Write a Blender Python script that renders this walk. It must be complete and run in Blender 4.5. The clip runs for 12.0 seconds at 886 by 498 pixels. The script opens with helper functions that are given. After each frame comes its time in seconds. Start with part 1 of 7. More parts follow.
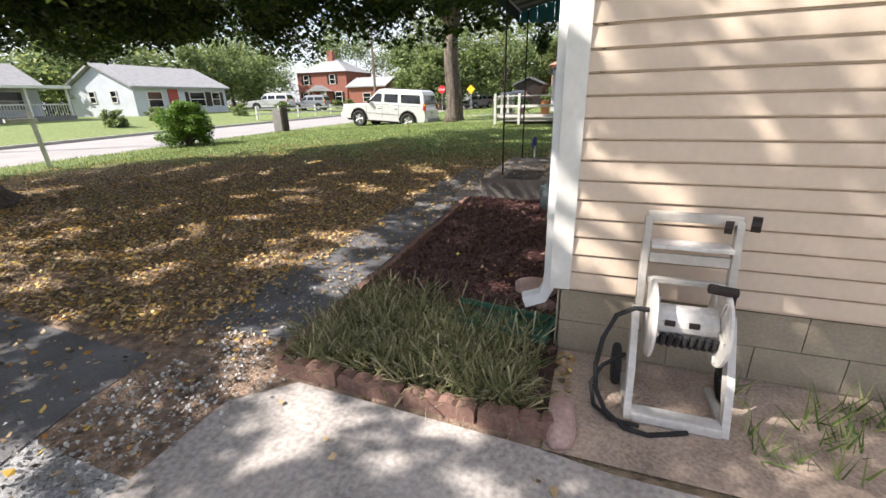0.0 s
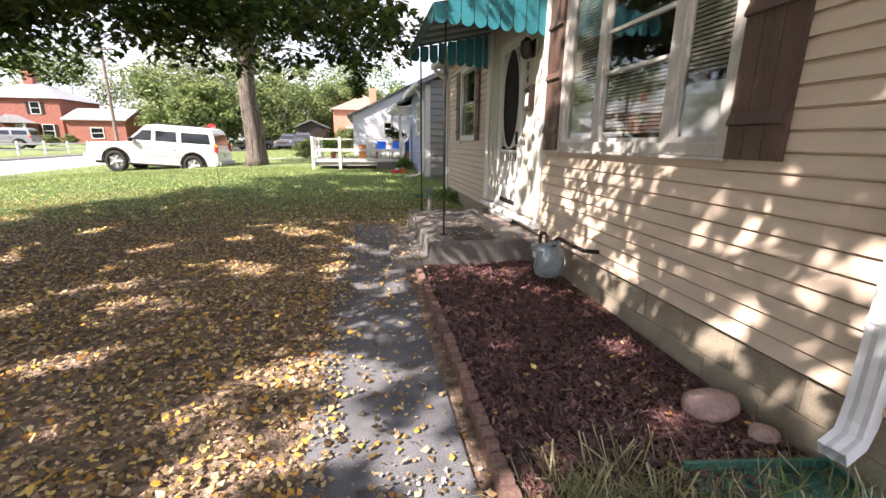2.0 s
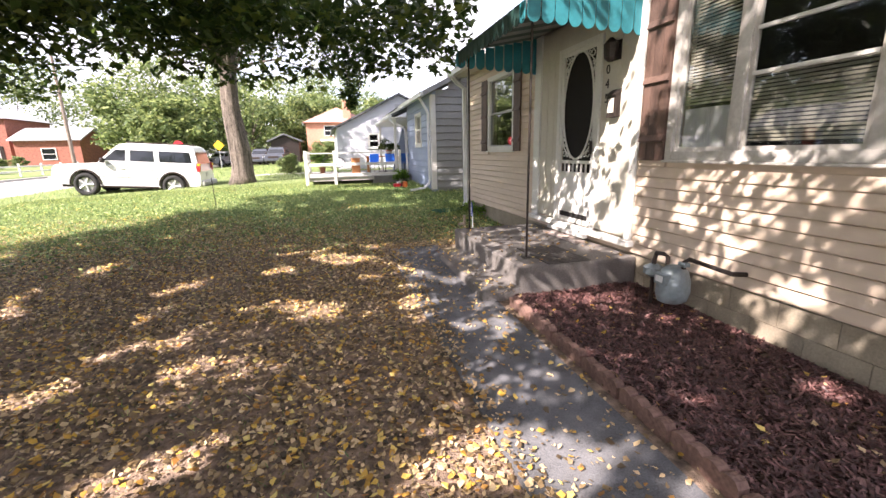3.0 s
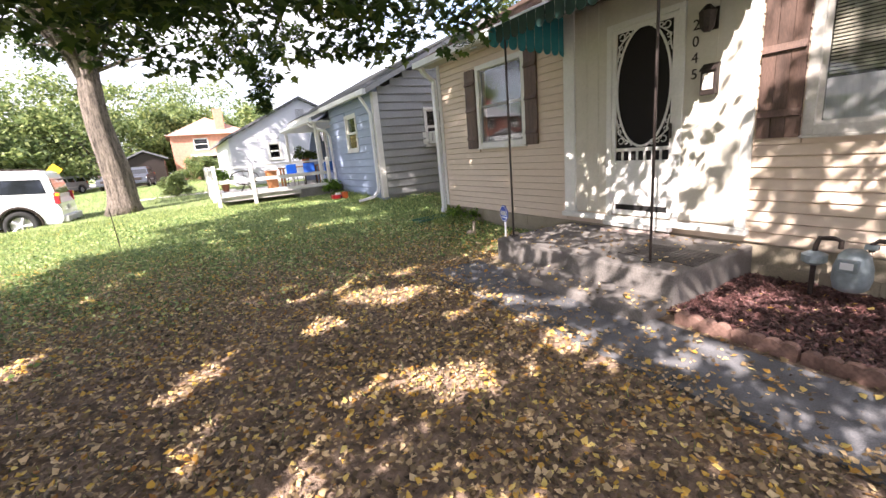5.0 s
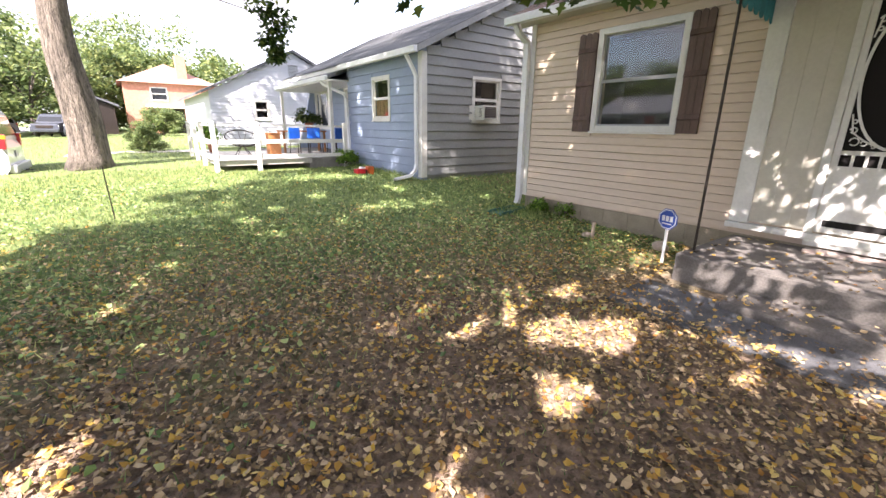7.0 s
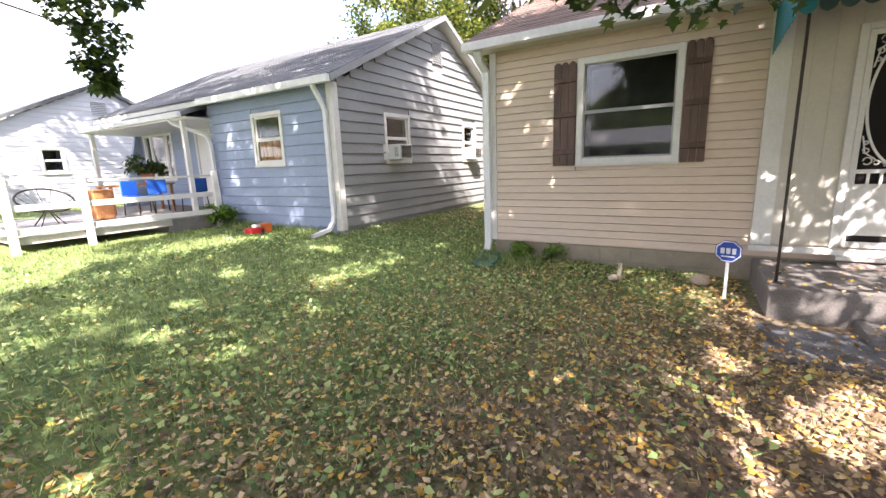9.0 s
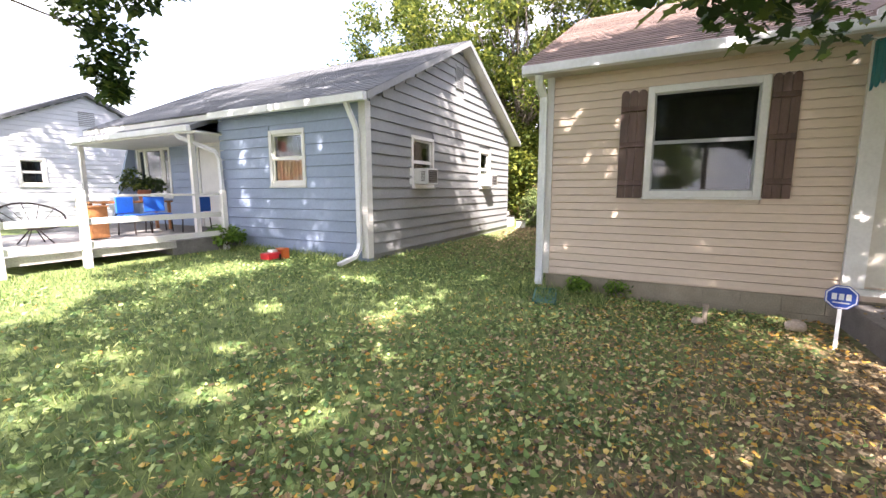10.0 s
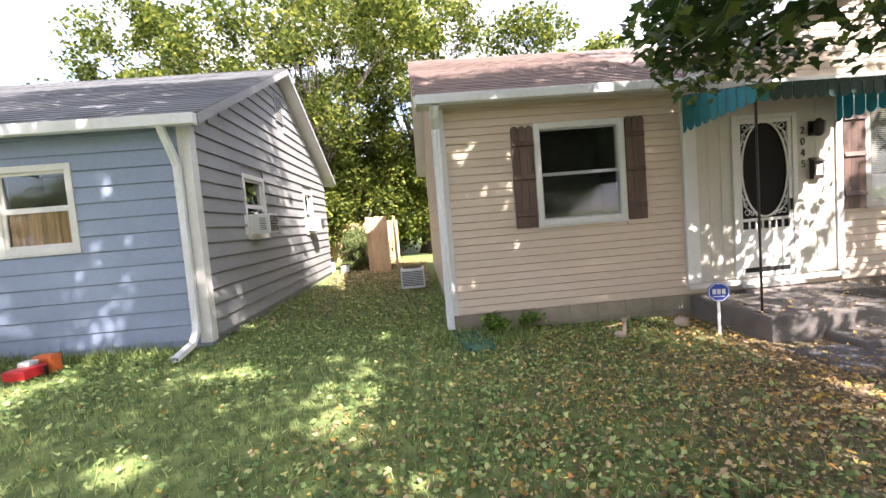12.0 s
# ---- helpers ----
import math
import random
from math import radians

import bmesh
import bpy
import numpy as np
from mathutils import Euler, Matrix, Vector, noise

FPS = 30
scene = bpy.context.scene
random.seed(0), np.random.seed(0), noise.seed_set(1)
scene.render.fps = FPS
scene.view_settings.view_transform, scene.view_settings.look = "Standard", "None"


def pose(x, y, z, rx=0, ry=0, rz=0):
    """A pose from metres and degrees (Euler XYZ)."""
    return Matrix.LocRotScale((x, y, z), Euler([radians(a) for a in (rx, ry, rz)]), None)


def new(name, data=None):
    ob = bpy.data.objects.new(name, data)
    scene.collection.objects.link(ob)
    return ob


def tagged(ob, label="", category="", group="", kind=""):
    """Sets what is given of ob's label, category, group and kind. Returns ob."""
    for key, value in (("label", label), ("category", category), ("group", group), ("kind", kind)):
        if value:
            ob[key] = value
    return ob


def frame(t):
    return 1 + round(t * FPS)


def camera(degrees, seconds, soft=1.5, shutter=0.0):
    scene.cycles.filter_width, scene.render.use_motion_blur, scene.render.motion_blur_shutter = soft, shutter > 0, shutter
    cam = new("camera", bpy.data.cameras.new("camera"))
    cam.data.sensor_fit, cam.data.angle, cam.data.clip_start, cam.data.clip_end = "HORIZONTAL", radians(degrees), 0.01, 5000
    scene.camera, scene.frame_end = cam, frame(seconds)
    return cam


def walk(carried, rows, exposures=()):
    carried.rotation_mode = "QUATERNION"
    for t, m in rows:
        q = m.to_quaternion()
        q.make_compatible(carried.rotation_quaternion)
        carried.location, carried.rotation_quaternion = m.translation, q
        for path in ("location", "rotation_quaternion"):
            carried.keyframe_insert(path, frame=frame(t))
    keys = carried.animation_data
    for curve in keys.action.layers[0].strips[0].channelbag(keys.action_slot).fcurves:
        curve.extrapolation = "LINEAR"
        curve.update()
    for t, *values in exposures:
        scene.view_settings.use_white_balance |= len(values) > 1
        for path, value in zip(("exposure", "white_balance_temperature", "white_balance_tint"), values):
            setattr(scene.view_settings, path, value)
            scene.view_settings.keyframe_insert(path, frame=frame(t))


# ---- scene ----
cam = camera(93.6, 12.0)
METRES, EYE, TILT, LEAN, TURN = 14.7, 1.5, 0.0, 0.0, 20.0
ROWS = [
    (0.0, 0.0, 0.0, 0.0, -0.44, -19.69, 1.23),
    (0.5, -0.036, 0.0274, 0.0017, -5.12, -18.44, -0.4),
    (1.0, -0.0682, 0.0605, 0.0041, -12.92, -15.95, -2.12),
    (1.5, -0.0895, 0.0982, 0.0035, -23.84, -14.45, -2.21),
    (2.0, -0.1124, 0.133, 0.0028, -30.56, -14.46, -0.51),
    (2.5, -0.1379, 0.1732, 0.0054, -35.07, -13.66, -0.96),
    (3.0, -0.1617, 0.214, 0.0064, -35.09, -13.24, 1.17),
    (5.0, -0.2157, 0.3668, 0.0078, -51.57, -13.5, 4.81),
    (5.5, -0.224, 0.4154, 0.0071, -49.69, -11.55, 8.74),
    (6.0, -0.2277, 0.4595, 0.0089, -51.46, -13.08, 5.57),
    (6.5, -0.2271, 0.4986, 0.008, -52.68, -16.41, 0.46),
    (8.5, -0.1977, 0.6739, 0.0085, -74.87, -13.43, 3.06),
    (9.0, -0.1891, 0.7099, 0.0091, -79.27, -11.34, 2.03),
    (9.5, -0.1781, 0.7482, 0.0104, -80.58, -9.06, 2.54),
    (10.0, -0.1651, 0.7869, 0.0116, -82.25, -8.0, 0.11),
    (10.5, -0.1503, 0.8255, 0.014, -94.47, -4.79, -2.1),
    (11.0, -0.1305, 0.8554, 0.0161, -96.61, -4.11, 0.61),
    (11.5, -0.1124, 0.8797, 0.0172, -107.82, -2.58, 1.44),
    (12.0, -0.09, 0.8963, 0.0169, -113.46, -3.73, 4.71),
]
walk(cam, [(t, pose(0, 0, EYE, TILT, LEAN, TURN) @ pose(METRES * x, METRES * y, METRES * z, 90 + pitch, roll, yaw)) for t, x, y, z, yaw, pitch, roll in ROWS],
     [(0.0, 1.13, 6450, 13), (1.5, 1.55, 6550, 16), (2.5, 1.9, 6600, 22), (5.0, 2.15, 6500, 21), (9.0, 2.54, 6450, 21), (12.0, 2.33, 6450, 20)])

# ---- light ----
SUN_AZ, SUN_EL = radians(210), radians(43)
SUN_DIR = Vector((math.cos(SUN_AZ) * math.cos(SUN_EL), math.sin(SUN_AZ) * math.cos(SUN_EL), math.sin(SUN_EL)))
world = bpy.data.worlds.new("world")
scene.world = world
world.use_nodes = True
wn = world.node_tree
bg = wn.nodes["Background"]
sky = wn.nodes.new("ShaderNodeTexSky")
sky.sky_type = "NISHITA"
sky.sun_disc = False
sky.sun_elevation = SUN_EL
sky.sun_rotation = math.pi / 2 - SUN_AZ
sky.dust_density = 2.0
cloud_co = wn.nodes.new("ShaderNodeTexCoord")
cloud_map = wn.nodes.new("ShaderNodeMapping")
cloud_map.inputs["Scale"].default_value = (1.0, 1.0, 2.6)
cloud_noise = wn.nodes.new("ShaderNodeTexNoise")
cloud_noise.inputs["Scale"].default_value = 2.3
cloud_noise.inputs["Detail"].default_value = 7.0
cloud_noise.inputs["Roughness"].default_value = 0.55
cloud_ramp = wn.nodes.new("ShaderNodeValToRGB")
cloud_ramp.color_ramp.elements[0].position = 0.35
cloud_ramp.color_ramp.elements[1].position = 0.57
cloud_ramp.color_ramp.elements[0].color = (0.12, 0.12, 0.12, 1)
cloud_mix = wn.nodes.new("ShaderNodeMix")
cloud_mix.data_type = "RGBA"
cloud_mix.inputs[7].default_value = (3.6, 3.68, 3.9, 1)
wn.links.new(cloud_co.outputs["Generated"], cloud_map.inputs["Vector"])
wn.links.new(cloud_map.outputs["Vector"], cloud_noise.inputs["Vector"])
wn.links.new(cloud_noise.outputs["Fac"], cloud_ramp.inputs["Fac"])
wn.links.new(cloud_ramp.outputs["Color"], cloud_mix.inputs[0])
wn.links.new(sky.outputs["Color"], cloud_mix.inputs[6])
wn.links.new(cloud_mix.outputs[2], bg.inputs["Color"])
bg.inputs["Strength"].default_value = 0.14
sun = new("sun", bpy.data.lights.new("sun", "SUN"))
sun.data.energy = 4.6
sun.data.angle = radians(0.55)
sun.data.color = (1.0, 0.94, 0.84)
sun.matrix_world = Matrix.Translation((0, 0, 30)) @ SUN_DIR.to_track_quat("Z", "Y").to_matrix().to_4x4()
scene.view_settings.exposure = 1.0


# ---- materials ----
MATS = {}


def mat(name, base, rough=0.7, metal=0.0, vary=0.15, scale=6.0, tint=None, fine=40.0, bump=0.2, coat=0.0,
        stretch=(1, 1, 1), rand=0.0, stain=0.0, stain_colour=(0.1, 0.08, 0.06), trans=0.0, dist=0.01):
    if name in MATS:
        return MATS[name]
    m = bpy.data.materials.new(name)
    m.use_nodes = True
    nt = m.node_tree
    N, L = nt.nodes, nt.links
    b = N["Principled BSDF"]
    b.inputs["Roughness"].default_value = rough
    b.inputs["Metallic"].default_value = metal
    if coat:
        b.inputs["Coat Weight"].default_value = coat
        b.inputs["Coat Roughness"].default_value = 0.08
    co = N.new("ShaderNodeTexCoord")
    mp = N.new("ShaderNodeMapping")
    mp.inputs["Scale"].default_value = stretch
    L.new(co.outputs["Object"], mp.inputs["Vector"])
    n1 = N.new("ShaderNodeTexNoise")
    n1.inputs["Scale"].default_value = scale
    n1.inputs["Detail"].default_value = 5
    n2 = N.new("ShaderNodeTexNoise")
    n2.inputs["Scale"].default_value = fine
    n2.inputs["Detail"].default_value = 3
    for n in (n1, n2):
        L.new(mp.outputs["Vector"], n.inputs["Vector"])
    add = N.new("ShaderNodeMath")
    add.operation = "MULTIPLY_ADD"
    L.new(n2.outputs["Fac"], add.inputs[0])
    add.inputs[1].default_value = 0.5
    half = N.new("ShaderNodeMath")
    half.operation = "MULTIPLY"
    half.inputs[1].default_value = 0.5
    L.new(n1.outputs["Fac"], half.inputs[0])
    L.new(half.outputs[0], add.inputs[2])
    fac = add.outputs[0]
    if rand:
        oi = N.new("ShaderNodeObjectInfo")
        ra = N.new("ShaderNodeMath")
        ra.operation = "MULTIPLY_ADD"
        L.new(oi.outputs["Random"], ra.inputs[0])
        ra.inputs[1].default_value = rand
        L.new(fac, ra.inputs[2])
        sub = N.new("ShaderNodeMath")
        sub.operation = "SUBTRACT"
        sub.inputs[1].default_value = rand / 2
        L.new(ra.outputs[0], sub.inputs[0])
        fac = sub.outputs[0]
    ramp = N.new("ShaderNodeValToRGB")
    lo = [max(c * (1 - vary * 1.6), 0) for c in base]
    hi = tint if tint else [min(c * (1 + vary * 1.3), 0.95) for c in base]
    ramp.color_ramp.elements[0].position, ramp.color_ramp.elements[1].position = 0.33, 0.67
    ramp.color_ramp.elements[0].color, ramp.color_ramp.elements[1].color = (*lo, 1), (*hi, 1)
    L.new(fac, ramp.inputs["Fac"])
    out = ramp.outputs["Color"]
    if stain:
        n3 = N.new("ShaderNodeTexNoise")
        n3.inputs["Scale"].default_value = scale * 0.45
        n3.inputs["Detail"].default_value = 6
        n3.inputs["Roughness"].default_value = 0.7
        L.new(mp.outputs["Vector"], n3.inputs["Vector"])
        r3 = N.new("ShaderNodeMapRange")
        r3.inputs["From Min"].default_value, r3.inputs["From Max"].default_value = 0.5, 0.75
        r3.inputs["To Max"].default_value = stain
        L.new(n3.outputs["Fac"], r3.inputs["Value"])
        mx = N.new("ShaderNodeMix")
        mx.data_type = "RGBA"
        mx.inputs[7].default_value = (*stain_colour, 1)
        L.new(r3.outputs[0], mx.inputs[0])
        L.new(out, mx.inputs[6])
        out = mx.outputs[2]
    L.new(out, b.inputs["Base Color"])
    if bump:
        bp = N.new("ShaderNodeBump")
        bp.inputs["Strength"].default_value = bump
        bp.inputs["Distance"].default_value = dist
        L.new(fac, bp.inputs["Height"])
        L.new(bp.outputs["Normal"], b.inputs["Normal"])
    if trans:
        tr = N.new("ShaderNodeBsdfTranslucent")
        L.new(out, tr.inputs["Color"])
        ms = N.new("ShaderNodeMixShader")
        ms.inputs[0].default_value = trans
        L.new(b.outputs[0], ms.inputs[1])
        L.new(tr.outputs[0], ms.inputs[2])
        L.new(ms.outputs[0], N["Material Output"].inputs["Surface"])
    MATS[name] = m
    return m


def leafmat(name, dark, mid, light, trans=0.35):
    """Leaves: colour by the island, part of the light goes through."""
    m = bpy.data.materials.new(name)
    m.use_nodes = True
    N, L = m.node_tree.nodes, m.node_tree.links
    b = N["Principled BSDF"]
    b.inputs["Roughness"].default_value = 0.5
    g = N.new("ShaderNodeNewGeometry")
    r = N.new("ShaderNodeValToRGB")
    r.color_ramp.elements[0].color = (*dark, 1)
    r.color_ramp.elements[1].color = (*light, 1)
    e = r.color_ramp.elements.new(0.6)
    e.color = (*mid, 1)
    L.new(g.outputs["Random Per Island"], r.inputs["Fac"])
    L.new(r.outputs["Color"], b.inputs["Base Color"])
    t = N.new("ShaderNodeBsdfTranslucent")
    L.new(r.outputs["Color"], t.inputs["Color"])
    ms = N.new("ShaderNodeMixShader")
    ms.inputs[0].default_value = trans
    L.new(b.outputs[0], ms.inputs[1])
    L.new(t.outputs[0], ms.inputs[2])
    L.new(ms.outputs[0], N["Material Output"].inputs["Surface"])
    return m


def glassmat(name, colour=(0.02, 0.025, 0.03), rough=0.03, blend=0.82):
    """A window pane: mostly clear or dark behind, with a true reflection."""
    m = bpy.data.materials.new(name)
    m.use_nodes = True
    N, L = m.node_tree.nodes, m.node_tree.links
    N.remove(N["Principled BSDF"])
    tr = N.new("ShaderNodeBsdfTransparent")
    tr.inputs["Color"].default_value = (*colour, 1)
    gl = N.new("ShaderNodeBsdfGlossy")
    gl.inputs["Roughness"].default_value = rough
    lw = N.new("ShaderNodeLayerWeight")
    lw.inputs["Blend"].default_value = 0.5
    pw = N.new("ShaderNodeMath")
    pw.operation = "POWER"
    pw.inputs[1].default_value = 3.2
    L.new(lw.outputs["Facing"], pw.inputs[0])
    ad = N.new("ShaderNodeMath")
    ad.operation = "ADD"
    ad.inputs[1].default_value = 1 - blend
    L.new(pw.outputs[0], ad.inputs[0])
    ad.use_clamp = True
    ms = N.new("ShaderNodeMixShader")
    L.new(ad.outputs[0], ms.inputs[0])
    L.new(tr.outputs[0], ms.inputs[1])
    L.new(gl.outputs[0], ms.inputs[2])
    L.new(ms.outputs[0], N["Material Output"].inputs["Surface"])
    return m


M_BEIGE = mat("beige_vinyl", (0.61, 0.492, 0.388), 0.55, vary=0.05, scale=1.4, fine=30, bump=0.05, stretch=(1, 0.25, 1), rand=0.03, stain=0.12, stain_colour=(0.35, 0.28, 0.2))
M_BLUE = mat("blue_gray_paint", (0.25, 0.305, 0.42), 0.6, vary=0.07, scale=1.5, fine=25, bump=0.08, rand=0.05, stain=0.15, stain_colour=(0.2, 0.23, 0.27))
M_GREY = mat("grey_lap_paint", (0.255, 0.26, 0.26), 0.65, vary=0.08, scale=1.5, fine=25, bump=0.08, rand=0.06, stain=0.25, stain_colour=(0.16, 0.16, 0.15))
M_WHITESIDE = mat("white_siding", (0.56, 0.57, 0.62), 0.6, vary=0.04, scale=1.5, fine=25, bump=0.04, rand=0.03)
M_WHITE = mat("white_paint", (0.66, 0.65, 0.62), 0.45, vary=0.06, scale=3, fine=30, bump=0.08, stain=0.25, stain_colour=(0.45, 0.42, 0.37))
M_WHITEMETAL = mat("white_aluminium", (0.72, 0.73, 0.75), 0.38, vary=0.06, scale=3, fine=20, bump=0.05, stain=0.35, stain_colour=(0.42, 0.40, 0.38))
M_CREAM = mat("cream_paint", (0.53, 0.50, 0.43), 0.5, vary=0.05, scale=3, fine=30, bump=0.06, stain=0.25, stain_colour=(0.45, 0.38, 0.28))
M_BLOCK = mat("painted_block", (0.31, 0.265, 0.20), 0.85, vary=0.15, scale=5, fine=60, bump=0.5, rand=0.03, stain=0.4, stain_colour=(0.2, 0.15, 0.11))
M_CONC = mat("old_concrete", (0.215, 0.205, 0.195), 0.9, vary=0.2, scale=4, fine=70, bump=0.5, stain=0.5, stain_colour=(0.10, 0.09, 0.085))
M_STOOP = mat("stoop_concrete", (0.165, 0.15, 0.14), 0.85, vary=0.22, scale=4, fine=60, bump=0.5, stain=0.6, stain_colour=(0.10, 0.08, 0.07))
M_WALK = mat("walk_asphalt", (0.135, 0.135, 0.145), 0.85, vary=0.3, scale=6, fine=120, bump=0.8, stain=0.45, stain_colour=(0.07, 0.066, 0.062))
M_ROADM = mat("road_asphalt", (0.30, 0.285, 0.285), 0.85, vary=0.12, scale=1.0, fine=60, bump=0.4, stain=0.3, stain_colour=(0.2, 0.19, 0.19))
M_KERB = mat("kerb_concrete", (0.42, 0.40, 0.37), 0.85, vary=0.15, scale=4, fine=40, bump=0.3)
M_SHUTTER = mat("brown_shutter_wood", (0.105, 0.062, 0.048), 0.6, vary=0.3, scale=3, fine=50, bump=0.4, stretch=(1, 4, 0.5), rand=0.12)
M_SHINGLE = mat("brown_shingle", (0.165, 0.115, 0.098), 0.9, vary=0.25, scale=4, fine=90, bump=0.6, rand=0.22)
M_SHINGLEG = mat("grey_shingle", (0.105, 0.11, 0.12), 0.9, vary=0.25, scale=1.2, fine=90, bump=0.6, rand=0.2, stain=0.5, stain_colour=(0.2, 0.2, 0.19))
M_TEAL = mat("teal_awning", (0.035, 0.26, 0.31), 0.5, vary=0.12, scale=3, fine=30, bump=0.1, stain=0.25, stain_colour=(0.10, 0.22, 0.24), trans=0.3)
M_DKGREEN = mat("dark_green_awning", (0.015, 0.045, 0.04), 0.5, vary=0.15, scale=3, fine=30, bump=0.1)
M_AWNTOP = mat("awning_top", (0.30, 0.30, 0.29), 0.5, vary=0.15, scale=3, fine=30, bump=0.1)
# near-black colour stands in for the unlit depth behind the door
M_BLACK = mat("unlit_void_black", (0.006, 0.005, 0.005), 0.9, vary=0.1, bump=0)
M_IRON = mat("dark_iron", (0.035, 0.025, 0.022), 0.5, metal=0.4, vary=0.3, scale=12, fine=60, bump=0.2)
M_BARK = mat("bark", (0.20, 0.165, 0.14), 0.95, vary=0.6, scale=5, fine=26, bump=1.0, stretch=(3.0, 3.0, 0.45), dist=0.12, stain=0.5, stain_colour=(0.05, 0.04, 0.035))
M_EDGE = mat("red_edging_brick", (0.215, 0.125, 0.10), 0.85, vary=0.25, scale=6, fine=50, bump=0.5, rand=0.2, stain=0.3, stain_colour=(0.12, 0.09, 0.08))
M_REDBRICK = mat("red_brick", (0.30, 0.115, 0.085), 0.9, vary=0.3, scale=5, fine=40, bump=0.4)
M_CARPAINT = mat("white_car_paint", (0.60, 0.61, 0.62), 0.3, vary=0.03, scale=2, fine=10, bump=0, coat=0.6)
M_TYRE = mat("tyre_rubber", (0.02, 0.02, 0.021), 0.85, vary=0.2, bump=0.2)
M_RIM = mat("grey_alloy", (0.48, 0.48, 0.49), 0.45, metal=0.3, vary=0.1, bump=0)
M_CARGLASS = glassmat("car_glass", (0.03, 0.035, 0.04), 0.03, 0.88)
M_GLASS = glassmat("window_glass", (0.86, 0.88, 0.88), 0.02, 0.95)
# dark base colour carries the dimness of the rooms behind the panes
M_INNER = mat("unlit_room_dark", (0.045, 0.042, 0.04), 0.9, vary=0.3, bump=0)
M_BLIND = mat("aluminium_blind", (0.40, 0.37, 0.30), 0.5, vary=0.1, bump=0.05)
M_CURTAIN = mat("orange_brown_curtain", (0.72, 0.40, 0.22), 0.85, vary=0.4, scale=3, fine=12, bump=0.2, stretch=(1, 8, 0.3))
M_GREEN_LEAF = leafmat("green_leaves", (0.02, 0.045, 0.01), (0.045, 0.085, 0.017), (0.15, 0.19, 0.035), 0.48)
# greens raised so that the distance haze sits in the leaf colour
M_GREEN_HAZED = leafmat("haze_paled_leaves", (0.08, 0.12, 0.045), (0.17, 0.23, 0.085), (0.36, 0.40, 0.15), 0.5)
M_GREEN_BACK = leafmat("back_leaves", (0.035, 0.06, 0.012), (0.12, 0.16, 0.03), (0.36, 0.37, 0.07), 0.5)
M_BUSH_LEAF = leafmat("bush_leaves", (0.05, 0.11, 0.012), (0.13, 0.25, 0.03), (0.28, 0.44, 0.06), 0.4)


# ---- ground shape ----
def lerp_table(v, table):
    if v <= table[0][0]:
        return table[0][1]
    for (a, fa), (b, fb) in zip(table, table[1:]):
        if v <= b:
            return fa + (fb - fa) * (v - a) / (b - a)
    return table[-1][1]


YARD = [(-30, -0.1), (0, 0.0), (3, 0.03), (6, 0.10), (8, 0.14), (11.5, 0.22), (14.7, 0.38), (18, 0.46), (20, 0.56), (30, 0.72), (100, 0.9)]
ACROSS = 0.55
STREET = [(-60, -0.3), (0, -0.02), (6, 0.03), (11, 0.09), (17, 0.20), (22, 0.24), (35, 0.38), (100, 0.6)]


def ground(x, y):
    a, b = lerp_table(y, YARD), lerp_table(y, STREET)
    f = min(max((-6.0 - x) / 7.5, 0), 1)
    return a + (b - a) * f + ACROSS * min(max((-22.6 - x) / 10, 0), 1)


# ---- mesh helpers ----
def part(name, bm, material, parent=None, label="", smooth=False):
    me = bpy.data.meshes.new(name)
    if smooth:
        for f in bm.faces:
            f.smooth = True
    bm.to_mesh(me)
    bm.free()
    for m in (material if isinstance(material, (list, tuple)) else [material]):
        me.materials.append(m)
    ob = new(name, me)
    ob.parent = parent
    if label:
        ob["label"] = label
    return ob


def add_box(bm, x0, y0, z0, x1, y1, z1, m=None, mi=0):
    vs = [Vector((x, y, z)) for x in (x0, x1) for y in (y0, y1) for z in (z0, z1)]
    if m:
        vs = [m @ v for v in vs]
    v = [bm.verts.new(p) for p in vs]
    for q in ((0, 1, 3, 2), (4, 6, 7, 5), (0, 4, 5, 1), (2, 3, 7, 6), (0, 2, 6, 4), (1, 5, 7, 3)):
        f = bm.faces.new([v[i] for i in q])
        f.material_index = mi


def boxes(*bs, bevel=0.0):
    bm = bmesh.new()
    for b in bs:
        add_box(bm, min(b[0], b[3]), min(b[1], b[4]), min(b[2], b[5]), max(b[0], b[3]), max(b[1], b[4]), max(b[2], b[5]))
    if bevel:
        bmesh.ops.bevel(bm, geom=list(bm.edges), offset=bevel, segments=2, affect="EDGES", profile=0.6)
    return bm


def add_prism(bm, pts, axis, a, b, mi=0):
    """A polygon (u, v) drawn out from a to b along an axis: x: (y, z), y: (x, z), z: (x, y)."""
    def at(u, v, w):
        return {"x": (w, u, v), "y": (u, w, v), "z": (u, v, w)}[axis]
    lo = [bm.verts.new(at(u, v, a)) for u, v in pts]
    hi = [bm.verts.new(at(u, v, b)) for u, v in pts]
    n = len(pts)
    fs = [bm.faces.new(lo), bm.faces.new(hi)]
    for i in range(n):
        fs.append(bm.faces.new((lo[i], lo[(i + 1) % n], hi[(i + 1) % n], hi[i])))
    for f in fs:
        f.material_index = mi


def parts_each(name, material, parent, *bs, bevel=0.0):
    for b in bs:
        part(name, boxes(b, bevel=bevel), material, parent)


def prism(pts, axis, a, b):
    bm = bmesh.new()
    add_prism(bm, pts, axis, a, b)
    bmesh.ops.recalc_face_normals(bm, faces=bm.faces)
    return bm


